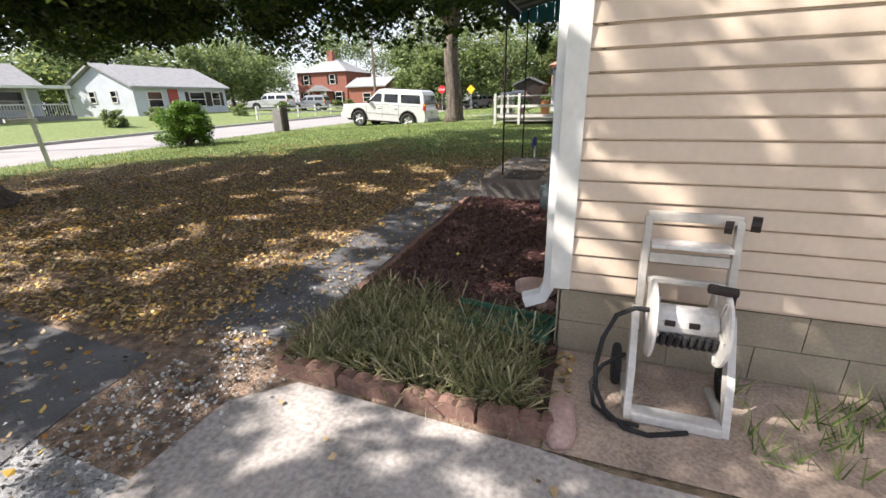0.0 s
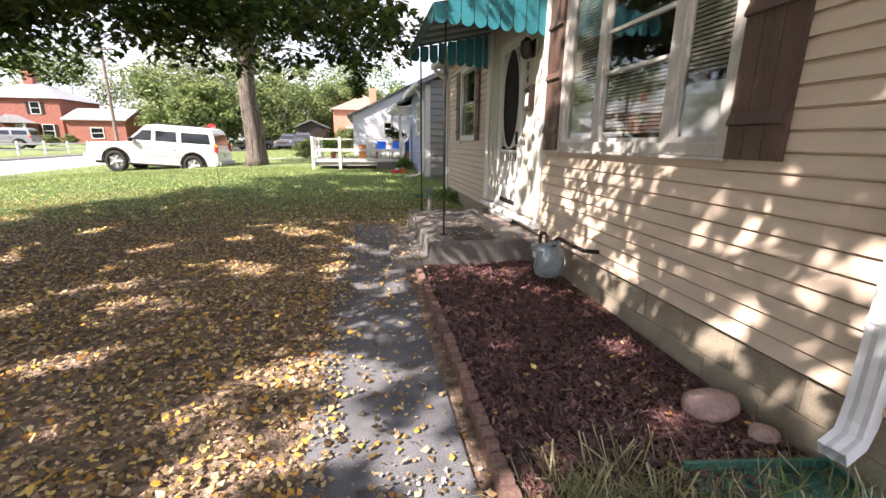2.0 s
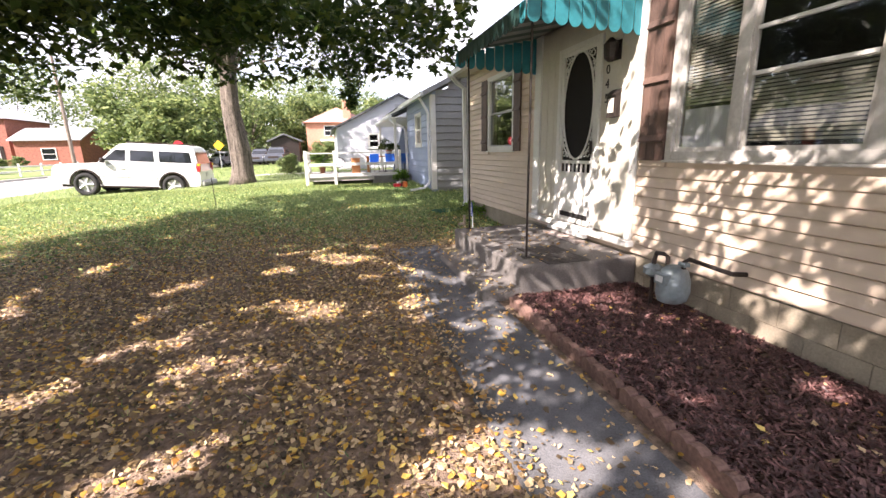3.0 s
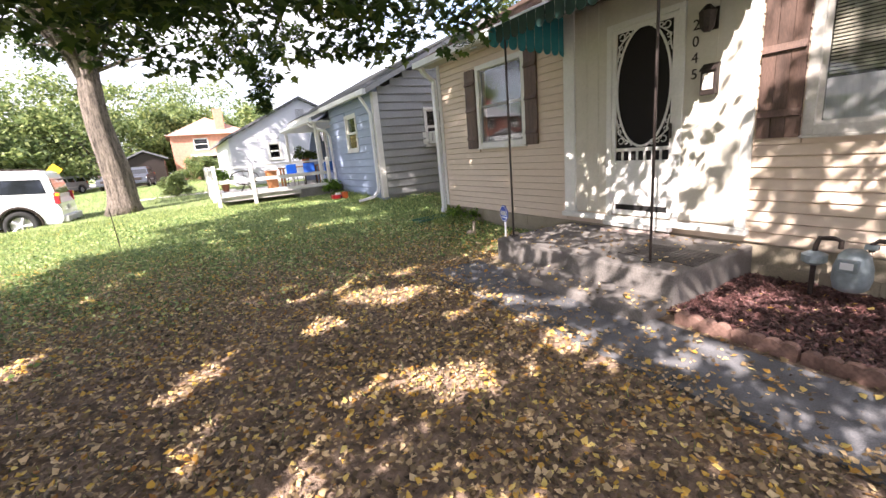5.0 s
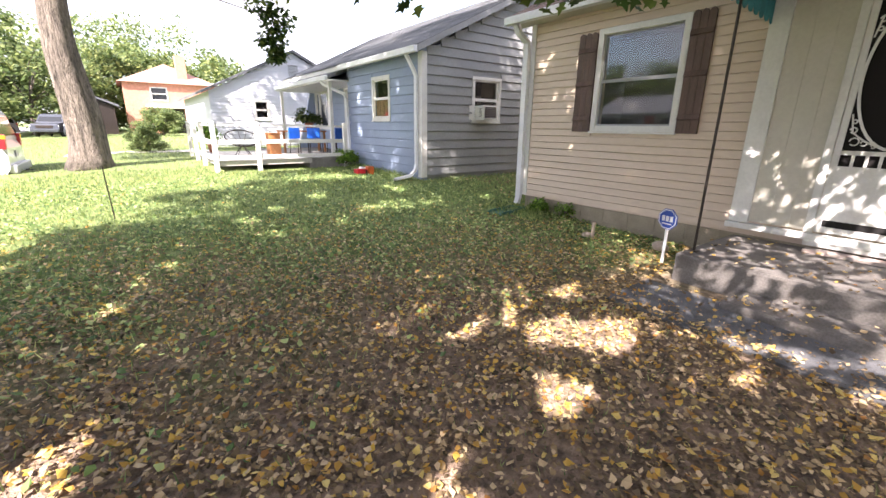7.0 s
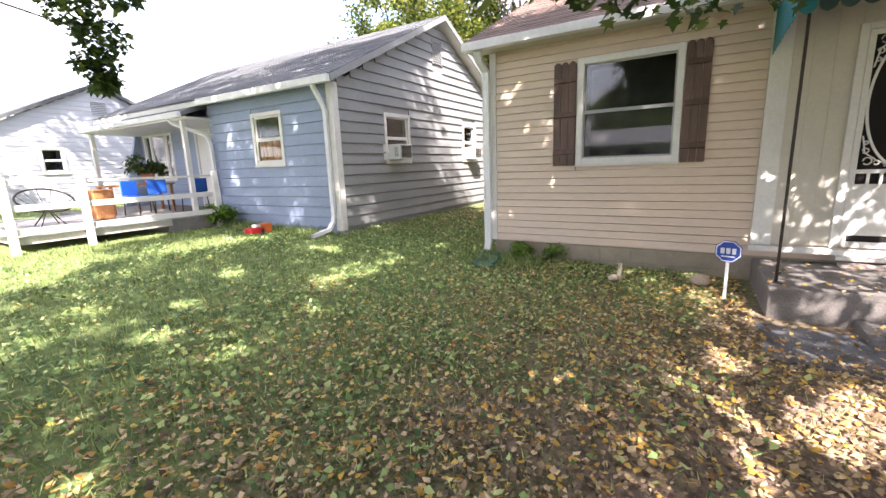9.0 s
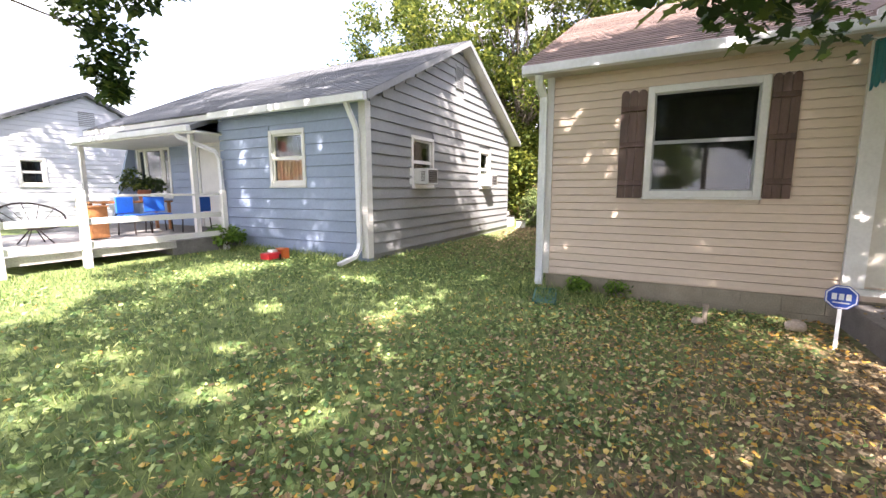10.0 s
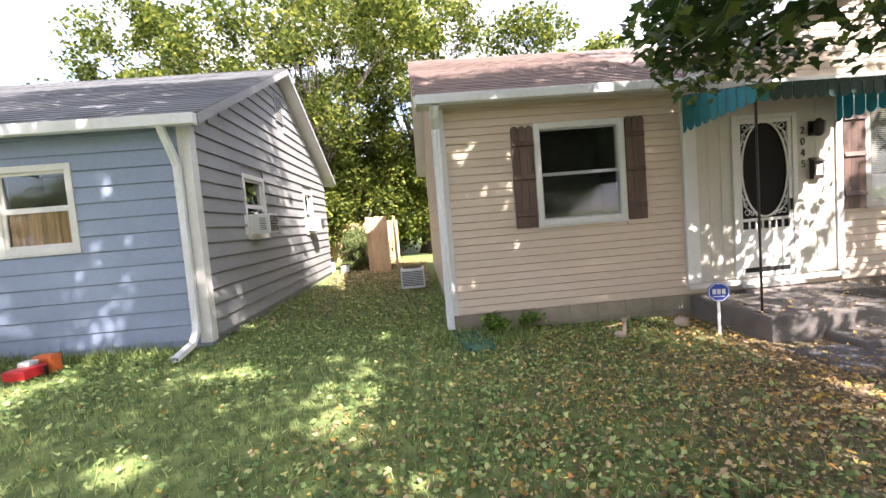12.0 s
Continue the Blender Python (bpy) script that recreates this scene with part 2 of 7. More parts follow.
def add_tube(bm, path, radii, sides=8, cap=True, squash=1.0):
    path = [Vector(p) for p in path]
    if not isinstance(radii, (list, tuple)):
        radii = [radii] * len(path)
    rings = []
    ref = Vector((0, 0, 1))
    for i, p in enumerate(path):
        d = (path[min(i + 1, len(path) - 1)] - path[max(i - 1, 0)]).normalized()
        if abs(d.dot(ref)) > 0.9:
            ref = Vector((0, 1, 0)) if abs(d.y) < 0.9 else Vector((1, 0, 0))
        u = d.cross(ref).normalized()
        w = d.cross(u).normalized()
        rings.append([bm.verts.new(p + (u * math.cos(2 * math.pi * k / sides) + w * squash * math.sin(2 * math.pi * k / sides)) * radii[i]) for k in range(sides)])
    for a, b in zip(rings, rings[1:]):
        for k in range(sides):
            bm.faces.new((a[k], a[(k + 1) % sides], b[(k + 1) % sides], b[k]))
    if cap:
        bm.faces.new(rings[0][::-1])
        bm.faces.new(rings[-1])


def tube(path, radii, sides=8, squash=1.0):
    bm = bmesh.new()
    add_tube(bm, path, radii, sides, True, squash)
    bmesh.ops.recalc_face_normals(bm, faces=bm.faces)
    return bm


def thing(name, x, y, z, label, category, group="", kind="", rz=0):
    e = new(name)
    e.matrix_world = pose(x, y, z, 0, 0, rz)
    return tagged(e, label, category, group, kind)


def structure(name, bm, material, label="", parent=None, smooth=False):
    ob = part(name, bm, material, parent, label, smooth)
    return tagged(ob, kind="structure") if not parent else ob


# ---- ground, road, walks ----
def grid_mesh(xs, ys, zf, dz=0.0):
    bm = bmesh.new()
    rows = [[bm.verts.new((x, y, zf(x, y) + dz)) for y in ys] for x in xs]
    for a, b in zip(rows, rows[1:]):
        for j in range(len(ys) - 1):
            bm.faces.new((a[j], b[j], b[j + 1], a[j + 1]))
    return bm


def steps(a, b, n):
    return [a + (b - a) * i / n for i in range(n + 1)]


def groundmat():
    """Lawn with bare earth and worn spots under the big tree."""
    m = bpy.data.materials.new("lawn_soil")
    m.use_nodes = True
    N, L = m.node_tree.nodes, m.node_tree.links
    b = N["Principled BSDF"]
    b.inputs["Roughness"].default_value = 0.95
    co = N.new("ShaderNodeTexCoord")

    def nz(s, d=5):
        n = N.new("ShaderNodeTexNoise")
        n.inputs["Scale"].default_value = s
        n.inputs["Detail"].default_value = d
        L.new(co.outputs["Object"], n.inputs["Vector"])
        return n.outputs["Fac"]

    def ramp(f, p0, c0, p1, c1):
        r = N.new("ShaderNodeValToRGB")
        r.color_ramp.elements[0].position, r.color_ramp.elements[1].position = p0, p1
        r.color_ramp.elements[0].color, r.color_ramp.elements[1].color = (*c0, 1), (*c1, 1)
        L.new(f, r.inputs["Fac"])
        return r.outputs["Color"]
    grass = ramp(nz(9), 0.3, (0.075, 0.115, 0.035), 0.7, (0.23, 0.28, 0.09))
    soil = ramp(nz(14), 0.3, (0.10, 0.07, 0.053), 0.7, (0.37, 0.26, 0.19))
    dist = N.new("ShaderNodeVectorMath")
    dist.operation = "DISTANCE"
    L.new(co.outputs["Object"], dist.inputs[0])
    dist.inputs[1].default_value = (-5.5, 3.0, 0)
    wob = N.new("ShaderNodeMath")
    wob.operation = "MULTIPLY_ADD"
    L.new(nz(1.1), wob.inputs[0])
    wob.inputs[1].default_value = 5.0
    L.new(dist.outputs["Value"], wob.inputs[2])
    mr = N.new("ShaderNodeMapRange")
    mr.inputs["From Min"].default_value, mr.inputs["From Max"].default_value = 8.2, 10.6
    L.new(wob.outputs[0], mr.inputs["Value"])
    mx = N.new("ShaderNodeMix")
    mx.data_type = "RGBA"
    L.new(mr.outputs[0], mx.inputs[0])
    L.new(soil, mx.inputs[6])
    L.new(grass, mx.inputs[7])
    L.new(mx.outputs[2], b.inputs["Base Color"])
    bp = N.new("ShaderNodeBump")
    bp.inputs["Strength"].default_value = 0.7
    bp.inputs["Distance"].default_value = 0.03
    L.new(nz(60), bp.inputs["Height"])
    L.new(bp.outputs["Normal"], b.inputs["Normal"])
    return m


xs = [-400, -200, -100, -60] + steps(-40, 15, 110) + [30, 60, 120, 250, 400]
ys = [-400, -200, -80, -30] + steps(-12, 45, 114) + [60, 90, 140, 250, 420]
ROAD_X0, ROAD_X1 = -22.3, -15.2


def lawn_z(x, y):
    z = ground(x, y)
    if ROAD_X0 - 0.2 < x < ROAD_X1 + 0.2:
        z -= 0.15
    elif abs(x) < 30 and 2.4 < y < 44:
        z += 0.018 * (noise.noise(Vector((x * 0.9, y * 0.9, 0))) if x < -2.7 or y > 8.6 else 0)
    return z


structure("ground", grid_mesh(xs, ys, lawn_z), groundmat(), "green lawn with bare brown soil under the tree")
structure("road", grid_mesh(steps(ROAD_X0, ROAD_X1, 10), [-400, -200, -80, -30] + steps(-12, 45, 40) + [60, 90, 140, 250, 420], ground, -0.07), M_ROADM, "pale grey worn asphalt street")


def strip_along_y(name, x0, x1, y0, y1, n, lo, hi, material, label=""):
    bm = bmesh.new()
    ring = []
    for y in steps(y0, y1, n):
        ring.append([bm.verts.new((x, y, ground(x, y) + z)) for x, z in ((x0, lo), (x0, hi), (x1, hi), (x1, lo))])
    for a, b in zip(ring, ring[1:]):
        for k in range(4):
            bm.faces.new((a[k], a[(k + 1) % 4], b[(k + 1) % 4], b[k]))
    bm.faces.new(ring[0][::-1])
    bm.faces.new(ring[-1])
    bmesh.ops.recalc_face_normals(bm, faces=bm.faces)
    return structure(name, bm, material, label)


strip_along_y("kerb", ROAD_X0 - 0.18, ROAD_X0 + 0.003, -60, 120, 90, -0.2, 0.06, M_KERB, "weathered concrete kerb along the street")
strip_along_y("kerb", ROAD_X1 - 0.003, ROAD_X1 + 0.15, -60, 120, 90, -0.2, -0.03, M_KERB, "low concrete kerb half buried in grass")
strip_along_y("front_walk", -2.55, -1.78, 1.9, 8.3, 26, -0.1, 0.022, M_WALK, "dark cracked asphalt footpath strewn with leaves")


# ---- house building blocks ----
def lap_wall(parent, name, axis, at, out, u0, u1, z0, z1, lap, material, holes=(), top=None, thick=0.012):
    """Courses of lap siding on the plane axis=at, facing out (+1 or -1), between u0 and u1, each a board of its own,
    cut at the holes (u0, u1, z0, z1); top(z) gives the span under a gable."""
    n = int(math.ceil((z1 - z0) / lap - 1e-6))
    for i in range(n):
        a = z0 + i * lap
        b = min(a + lap, z1)
        if b - a < 0.01:
            continue
        lo, hi = (u0, u1) if top is None else top((a + b) / 2)
        if hi - lo < 0.05:
            continue
        spans = [(lo, hi)]
        for h0, h1, g0, g1 in holes:
            if b > g0 + 0.02 and a < g1 - 0.02:
                nxt = []
                for s0, s1 in spans:
                    if h1 <= s0 or h0 >= s1:
                        nxt.append((s0, s1))
                    else:
                        if h0 > s0:
                            nxt.append((s0, h0))
                        if h1 < s1:
                            nxt.append((h1, s1))
                spans = nxt
        for s0, s1 in spans:
            if s1 - s0 < 0.02:
                continue
            bk = at - out * 0.012
            p = [(bk, a), (at + out * thick, a), (at + out * thick, a + 0.007), (at + out * 0.003, b - 0.013), (bk + out * 0.002, b - 0.009), (bk, b)]
            bm = bmesh.new()
            if axis == "x":
                add_prism(bm, p, "y", s0, s1)
            else:
                add_prism(bm, p, "x", s0, s1)
            bmesh.ops.recalc_face_normals(bm, faces=bm.faces)
            part(name, bm, material, parent)


def wall_with_holes(parent, name, axis, at, out, u0, u1, z0, z1, material, holes=(), depth=0.14, top=None):
    """The wall behind the siding, cut open at the holes, as boxes."""
    at = at - out * 0.013
    us = sorted({u0, u1, *[h[0] for h in holes], *[h[1] for h in holes]})
    bm = bmesh.new()
    for a, b in zip(us, us[1:]):
        segs = [(z0, z1)]
        for h0, h1, g0, g1 in holes:
            if h0 <= a + 1e-6 and h1 >= b - 1e-6:
                nxt = []
                for s0, s1 in segs:
                    if g0 > s0:
                        nxt.append((s0, min(g0, s1)))
                    if g1 < s1:
                        nxt.append((max(g1, s0), s1))
                segs = nxt
        for s0, s1 in segs:
            w0, w1 = sorted((at - out * depth, at))
            if axis == "x":
                add_box(bm, w0, a, s0, w1, b, s1)
            else:
                add_box(bm, a, w0, s0, b, w1, s1)
    bmesh.ops.remove_doubles(bm, verts=bm.verts, dist=0.0001)
    return part(name, bm, material, parent)


def window(parent, label, at, y0, y1, z0, z1, axis="x", out=-1, frame_w=0.07, sash=True, frame_mat=None, inner=None, mullions=(), trim=0.06, meeting=0.5, fw=0.035, sash_mat=None):
    """A window in a wall on the plane axis=at: casing, sashes, panes and an added box behind it, coloured dark for an
    unlit room.
    """
    frame_mat = frame_mat or M_WHITE
    def bx(u0, u1, a0, a1, d0, d1):
        p, q = at + out * d0, at + out * d1
        return (p, u0, a0, q, u1, a1) if axis == "x" else (u0, p, a0, u1, q, a1)
    w = new("window")
    w.parent = parent
    w["label"] = label
    o0, o1, g0, g1 = y0, y1, z0, z1
    part("window_frame", boxes(bx(o0 - trim, o0 + 0.02, g0 - trim, g1 + trim, -0.05, 0.03), bx(o1 - 0.02, o1 + trim, g0 - trim, g1 + trim, -0.05, 0.03),
                               bx(o0 + 0.02, o1 - 0.02, g1 - 0.02, g1 + trim, -0.05, 0.028), bx(o0 + 0.02, o1 - 0.02, g0 - trim, g0 + 0.02, -0.05, 0.028), bevel=0.004), frame_mat, w)
    part("window_sill", boxes(bx(o0 - trim - 0.01, o1 + trim + 0.01, g0 - trim - 0.025, g0 - trim - 0.002, -0.02, 0.055), bevel=0.005), frame_mat, w)
    spans = [o0 + 0.02, *mullions, o1 - 0.02]
    sb = []
    for m_ in mullions:
        sb.append(bx(m_ - 0.045, m_ + 0.045, g0 + 0.02, g1 - 0.02, -0.045, 0.012))
    if sb:
        parts_each("mullion", frame_mat, w, *sb, bevel=0.004)
    for a, b in zip(spans, spans[1:]):
        a2, b2 = a + (0.045 if a in mullions else 0), b - (0.045 if b in mullions else 0)
        zm = g0 + (g1 - g0) * meeting
        parts = [(g0 + 0.02, zm, -0.035, -0.005), (zm, g1 - 0.02, -0.05, -0.02)] if sash else [(g0 + 0.02, g1 - 0.02, -0.035, -0.005)]
        for c0, c1, d0, d1 in parts:
            part("sash", boxes(bx(a2, a2 + fw, c0, c1, d0, d1), bx(b2 - fw, b2, c0, c1, d0, d1), bx(a2 + fw, b2 - fw, c0, c0 + fw, d0, d1), bx(a2 + fw, b2 - fw, c1 - fw, c1, d0, d1)), sash_mat or frame_mat, w)
            part("pane", boxes(bx(a2 + fw, b2 - fw, c0 + fw, c1 - fw, (d0 + d1) / 2 - 0.003, (d0 + d1) / 2)), M_GLASS, w).visible_shadow = False
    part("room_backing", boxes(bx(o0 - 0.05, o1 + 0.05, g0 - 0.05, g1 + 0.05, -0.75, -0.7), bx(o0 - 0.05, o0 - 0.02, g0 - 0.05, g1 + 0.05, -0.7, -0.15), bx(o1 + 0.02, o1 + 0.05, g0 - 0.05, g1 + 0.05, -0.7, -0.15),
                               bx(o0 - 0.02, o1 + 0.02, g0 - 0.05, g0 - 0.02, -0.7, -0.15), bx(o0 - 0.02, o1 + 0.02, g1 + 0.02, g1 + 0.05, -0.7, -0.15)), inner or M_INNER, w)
    return w


def downspout(name, pts, label, w=0.045, d=0.03):
    """A ribbed rectangular downpipe along the points: elbows above and below its longest stretch, and two straps."""
    P = [Vector(p) for p in pts]
    foot = P[-1].copy()
    t_ = thing(name, foot.x, foot.y, foot.z, label, "downspout")
    P = [p - foot for p in P]
    rings = []
    for i, p in enumerate(P):
        t = (P[min(i + 1, len(P) - 1)] - P[max(i - 1, 0)]).normalized()
        side = Vector((0, 1, 0)) if abs(t.y) < 0.8 else Vector((1, 0, 0))
        nrm = t.cross(side).normalized()
        side = nrm.cross(t).normalized()
        rings.append([p + side * w * su + nrm * d * sv for su, sv in ((-1, -1), (-0.5, -0.8), (0, -1), (0.5, -0.8), (1, -1), (1, 1), (0.5, 0.8), (0, 1), (-0.5, 0.8), (-1, 1))])
    big = max(range(len(P) - 1), key=lambda i: (P[i + 1] - P[i]).length)
    for nm, a, b in (("upper_elbow", 0, big), ("pipe", big, big + 1), ("lower_elbow", big + 1, len(P) - 1)):
        if b <= a:
            continue
        bm = bmesh.new()
        vs = [[bm.verts.new(q) for q in r] for r in rings[a:b + 1]]
        for r0, r1 in zip(vs, vs[1:]):
            for k in range(10):
                bm.faces.new((r0[k], r0[(k + 1) % 10], r1[(k + 1) % 10], r1[k]))
        bmesh.ops.recalc_face_normals(bm, faces=bm.faces)
        part(nm, bm, M_WHITEMETAL, t_)
    up = P[big + 1] - P[big]
    if abs(up.z) > 1.0:
        for f in (0.12, 0.85):
            c = P[big].lerp(P[big + 1], f)
            part("strap", boxes((c.x - d - 0.003, c.y - w - 0.003, c.z - 0.012, c.x + d + 0.003, c.y + w + 0.003, c.z + 0.012)), M_WHITEMETAL, t_)
    return t_


def shingle_slope(parent, name, ridge, eave, y0, y1, material, course=0.14, tabs=True, thick=0.012):
    """Courses of shingles from the eave up: ridge and eave are (x, z); each course is a strip of tabs."""
    e, r = Vector((eave[0], 0, eave[1])), Vector((ridge[0], 0, ridge[1]))
    along = r - e
    ln = along.length
    along.normalize()
    up = Vector((-along.z, 0, along.x))
    if up.z < 0:
        up = -up
    n = int(ln / course)
    rnd = random.Random(5)
    for i in range(n + 1):
        a = e + along * (i * course)
        b = e + along * min((i + 1.25) * course, ln)
        bm = bmesh.new()
        y = y0 - rnd.random() * 0.3
        while y < y1:
            w = 0.3 if tabs else (y1 - y0) + 1
            s0, s1 = max(y, y0), min(y + w - 0.006, y1)
            if s1 > s0 + 0.01:
                q = 0.003 * rnd.random()
                p = [a + up * (thick + q), b + up * 0.003]
                v = [bm.verts.new(c) for c in (a + Vector((0, s0, 0)), p[0] + Vector((0, s0, 0)), p[1] + Vector((0, s0, 0)), a + Vector((0, s1, 0)), p[0] + Vector((0, s1, 0)), p[1] + Vector((0, s1, 0)))]
                for f in ((0, 1, 4, 3), (1, 2, 5, 4), (0, 2, 1), (3, 4, 5)):
                    bm.faces.new([v[k] for k in f])
            y += w
        if bm.faces:
            part(name, bm, material, parent)
        else:
            bm.free()


# ---- the beige house ----
FX = -0.15
Y0, Y1 = 2.3, 11.55
SID0, SOF = 0.47, 3.22
WIN_A = (3.45, 5.5, 1.53, 2.95)
WIN_B = (9.10, 10.23, 1.64, 2.90)
ENTRY = (5.93, 8.24, 0.55, 3.22)
house = thing("beige_house", 3.4, 7, 0.2, "single-storey house with beige vinyl lap siding and brown shingle roof", "house")


def local(bm, e=house):
    bmesh.ops.transform(bm, matrix=e.matrix_world.inverted(), verts=bm.verts)
    return bm


house.matrix_world = pose(0, 0, 0)
wallf = wall_with_holes(house, "wall", "x", FX, -1, Y0 + 0.01, Y1 - 0.01, SID0 - 0.02, SOF + 0.1, M_BEIGE,
                        [(WIN_A[0], WIN_A[1], WIN_A[2], WIN_A[3]), (WIN_B[0], WIN_B[1], WIN_B[2], WIN_B[3]), (6.72, 7.42, 0.62, 2.82)])
holes = [(WIN_A[0] - 0.06, WIN_A[1] + 0.06, WIN_A[2] - 0.06, WIN_A[3] + 0.06), (WIN_B[0] - 0.06, WIN_B[1] + 0.06, WIN_B[2] - 0.06, WIN_B[3] + 0.06), ENTRY]
lap_wall(wallf, "siding_board", "x", FX, -1, Y0 + 0.06, Y1 - 0.06, SID0, SOF, 0.104, M_BEIGE, holes, thick=0.017)
walls = part("wall", boxes((FX + 0.14, Y0 + 0.01, SID0 - 0.02, 7.2, Y0 + 0.15, SOF)), M_BEIGE, house)
RIDGE = (3.5, 5.25)


def gable_span(xa, xb, zr, z_eave, x_ridge):
    def f(z):
        if z < z_eave:
            return xa, xb
        k = (zr - z) / (zr - z_eave)
        return x_ridge - (x_ridge - xa) * k, x_ridge + (xb - x_ridge) * k
    return f


part("wall", prism([(FX + 0.15, SOF), (7.1, SOF), (RIDGE[0], RIDGE[1] - 0.12)], "y", Y0 + 0.01, Y0 + 0.15), M_BEIGE, house)
lap_wall(walls, "siding_board", "y", Y0, -1, FX + 0.05, 7.2, SID0, 5.2, 0.104, M_BEIGE, top=gable_span(FX + 0.05, 7.15, 5.2, 3.25, 3.5))
wallb = part("wall", boxes((FX + 0.14, Y1 - 0.15, SID0 - 0.02, 7.2, Y1 - 0.01, SOF)), M_BEIGE, house)
part("wall", prism([(FX + 0.15, SOF), (7.1, SOF), (RIDGE[0], RIDGE[1] - 0.12)], "y", Y1 - 0.15, Y1 - 0.01), M_BEIGE, house)
lap_wall(wallb, "siding_board", "y", Y1, 1, FX + 0.05, 7.2, SID0, 5.2, 0.104, M_BEIGE, top=gable_span(FX + 0.05, 7.15, 5.2, 3.25, 3.5))
part("wall", boxes((7.1, Y0 + 0.15, SID0 - 0.02, 7.2, Y1 - 0.15, SOF)), M_BEIGE, house)
for yy in (Y0, Y1):
    s = -1 if yy == Y0 else 1
    part("corner_trim", boxes((FX - 0.025, yy + s * 0.02, SID0 - 0.01, FX + 0.0, yy - s * 0.075, SOF), (FX + 0.0, yy + s * 0.02, SID0 - 0.01, FX + 0.085, yy - s * 0.012, SOF)), M_WHITE, house)
# foundation blocks
found = part("foundation", boxes((FX + 0.03, Y0 + 0.03, -0.4, FX + 0.2, Y1 - 0.03, SID0 - 0.02), (FX + 0.2, Y0 + 0.03, -0.4, 7.15, Y0 + 0.2, SID0 - 0.02), (FX + 0.2, Y1 - 0.2, -0.4, 7.15, Y1 - 0.03, SID0 - 0.02)), M_BLOCK, house)
for row in range(4):
    zt = SID0 - 0.03 - row * 0.2
    for k in range(25):
        ya = Y0 + 0.03 + k * 0.4 - (0.2 if row % 2 else 0)
        yb = min(ya + 0.395, Y1 - 0.03)
        ya = max(ya, Y0 + 0.03)
        if yb - ya > 0.05:
            part("block", boxes((FX + 0.018, ya, zt - 0.195, FX + 0.04, yb, zt)), M_BLOCK, found)
    for k in range(16):
        xa = FX + 0.04 + k * 0.4 - (0.2 if row % 2 else 0)
        xb = xa + 0.395
        xa = max(xa, FX + 0.04)
        part("block", boxes((xa, Y0 + 0.018, zt - 0.195, xb, Y0 + 0.04, zt)), M_BLOCK, found)
        part("block", boxes((xa, Y1 - 0.04, zt - 0.195, xb, Y1 - 0.018, zt)), M_BLOCK, found)
# roof: main gable along y, cross gable over the entry wing
EAVE = (-0.47, 3.33)
roof = part("roof", prism([(EAVE[0], EAVE[1] - 0.02), (RIDGE[0], RIDGE[1] - 0.0), (7.5, EAVE[1] - 0.02), (7.5, EAVE[1] - 0.12), (RIDGE[0], RIDGE[1] - 0.12), (EAVE[0], EAVE[1] - 0.12)], "y", 8.3, 11.83), M_WHITE, house)
part("roof", prism([(-0.05, 3.513), (RIDGE[0], RIDGE[1]), (7.5, EAVE[1] - 0.02), (7.5, EAVE[1] - 0.12), (RIDGE[0], RIDGE[1] - 0.12), (-0.05, 3.413)], "y", 2.0, 8.299), M_WHITE, house)
shingle_slope(roof, "shingle", RIDGE, EAVE, 8.3, 11.86, M_SHINGLE)
part("roof_cover", prism([(EAVE[0], EAVE[1] - 0.01), (RIDGE[0], RIDGE[1] + 0.01), (7.5, EAVE[1] - 0.01), (7.5, EAVE[1] - 0.019), (RIDGE[0], RIDGE[1]), (EAVE[0], EAVE[1] - 0.018)], "y", 8.29, 11.84), M_SHINGLE, roof)
part("roof_cover", prism([(-0.05, 3.523), (RIDGE[0], RIDGE[1] + 0.01), (7.5, EAVE[1] - 0.01), (7.5, EAVE[1] - 0.019), (RIDGE[0], RIDGE[1]), (-0.05, 3.514)], "y", 1.98, 8.289), M_SHINGLE, roof)
part("soffit", boxes((EAVE[0] + 0.02, 8.25, SOF, FX + 0.02, 11.83, SOF + 0.02)), M_CREAM, house)
part("gutter", boxes((EAVE[0] - 0.1, 8.2, 3.2, EAVE[0] + 0.02, 11.83, 3.315), bevel=0.012), M_WHITEMETAL, house)
part("rake_board", prism([(EAVE[0], EAVE[1] - 0.14), (RIDGE[0], RIDGE[1] - 0.14), (RIDGE[0], RIDGE[1] + 0.005), (EAVE[0], EAVE[1] + 0.005)], "y", 11.83, 11.85), M_WHITE, house)
part("rake_board", prism([(EAVE[0], EAVE[1] - 0.14), (RIDGE[0], RIDGE[1] - 0.14), (RIDGE[0], RIDGE[1] + 0.005), (EAVE[0], EAVE[1] + 0.005)], "y", 1.975, 2.0), M_WHITE, house)
CG_Y0, CG_Y1, CG_Z = 2.0, 8.32, 4.85
cgm = (CG_Y0 + CG_Y1) / 2
cg = part("gable_wall", prism([(CG_Y0 + 0.25, SOF), (CG_Y1 - 0.25, SOF), (cgm, CG_Z - 0.15)], "x", FX, FX + 0.1), M_BEIGE, house)
lap_wall(cg, "siding_board", "x", FX, -1, CG_Y0, CG_Y1, 3.34, CG_Z - 0.15, 0.104, M_BEIGE, top=lambda z: (cgm - (cgm - CG_Y0) * (CG_Z - 0.15 - z) / (CG_Z - 3.34), cgm + (CG_Y1 - cgm) * (CG_Z - 0.15 - z) / (CG_Z - 3.34)))
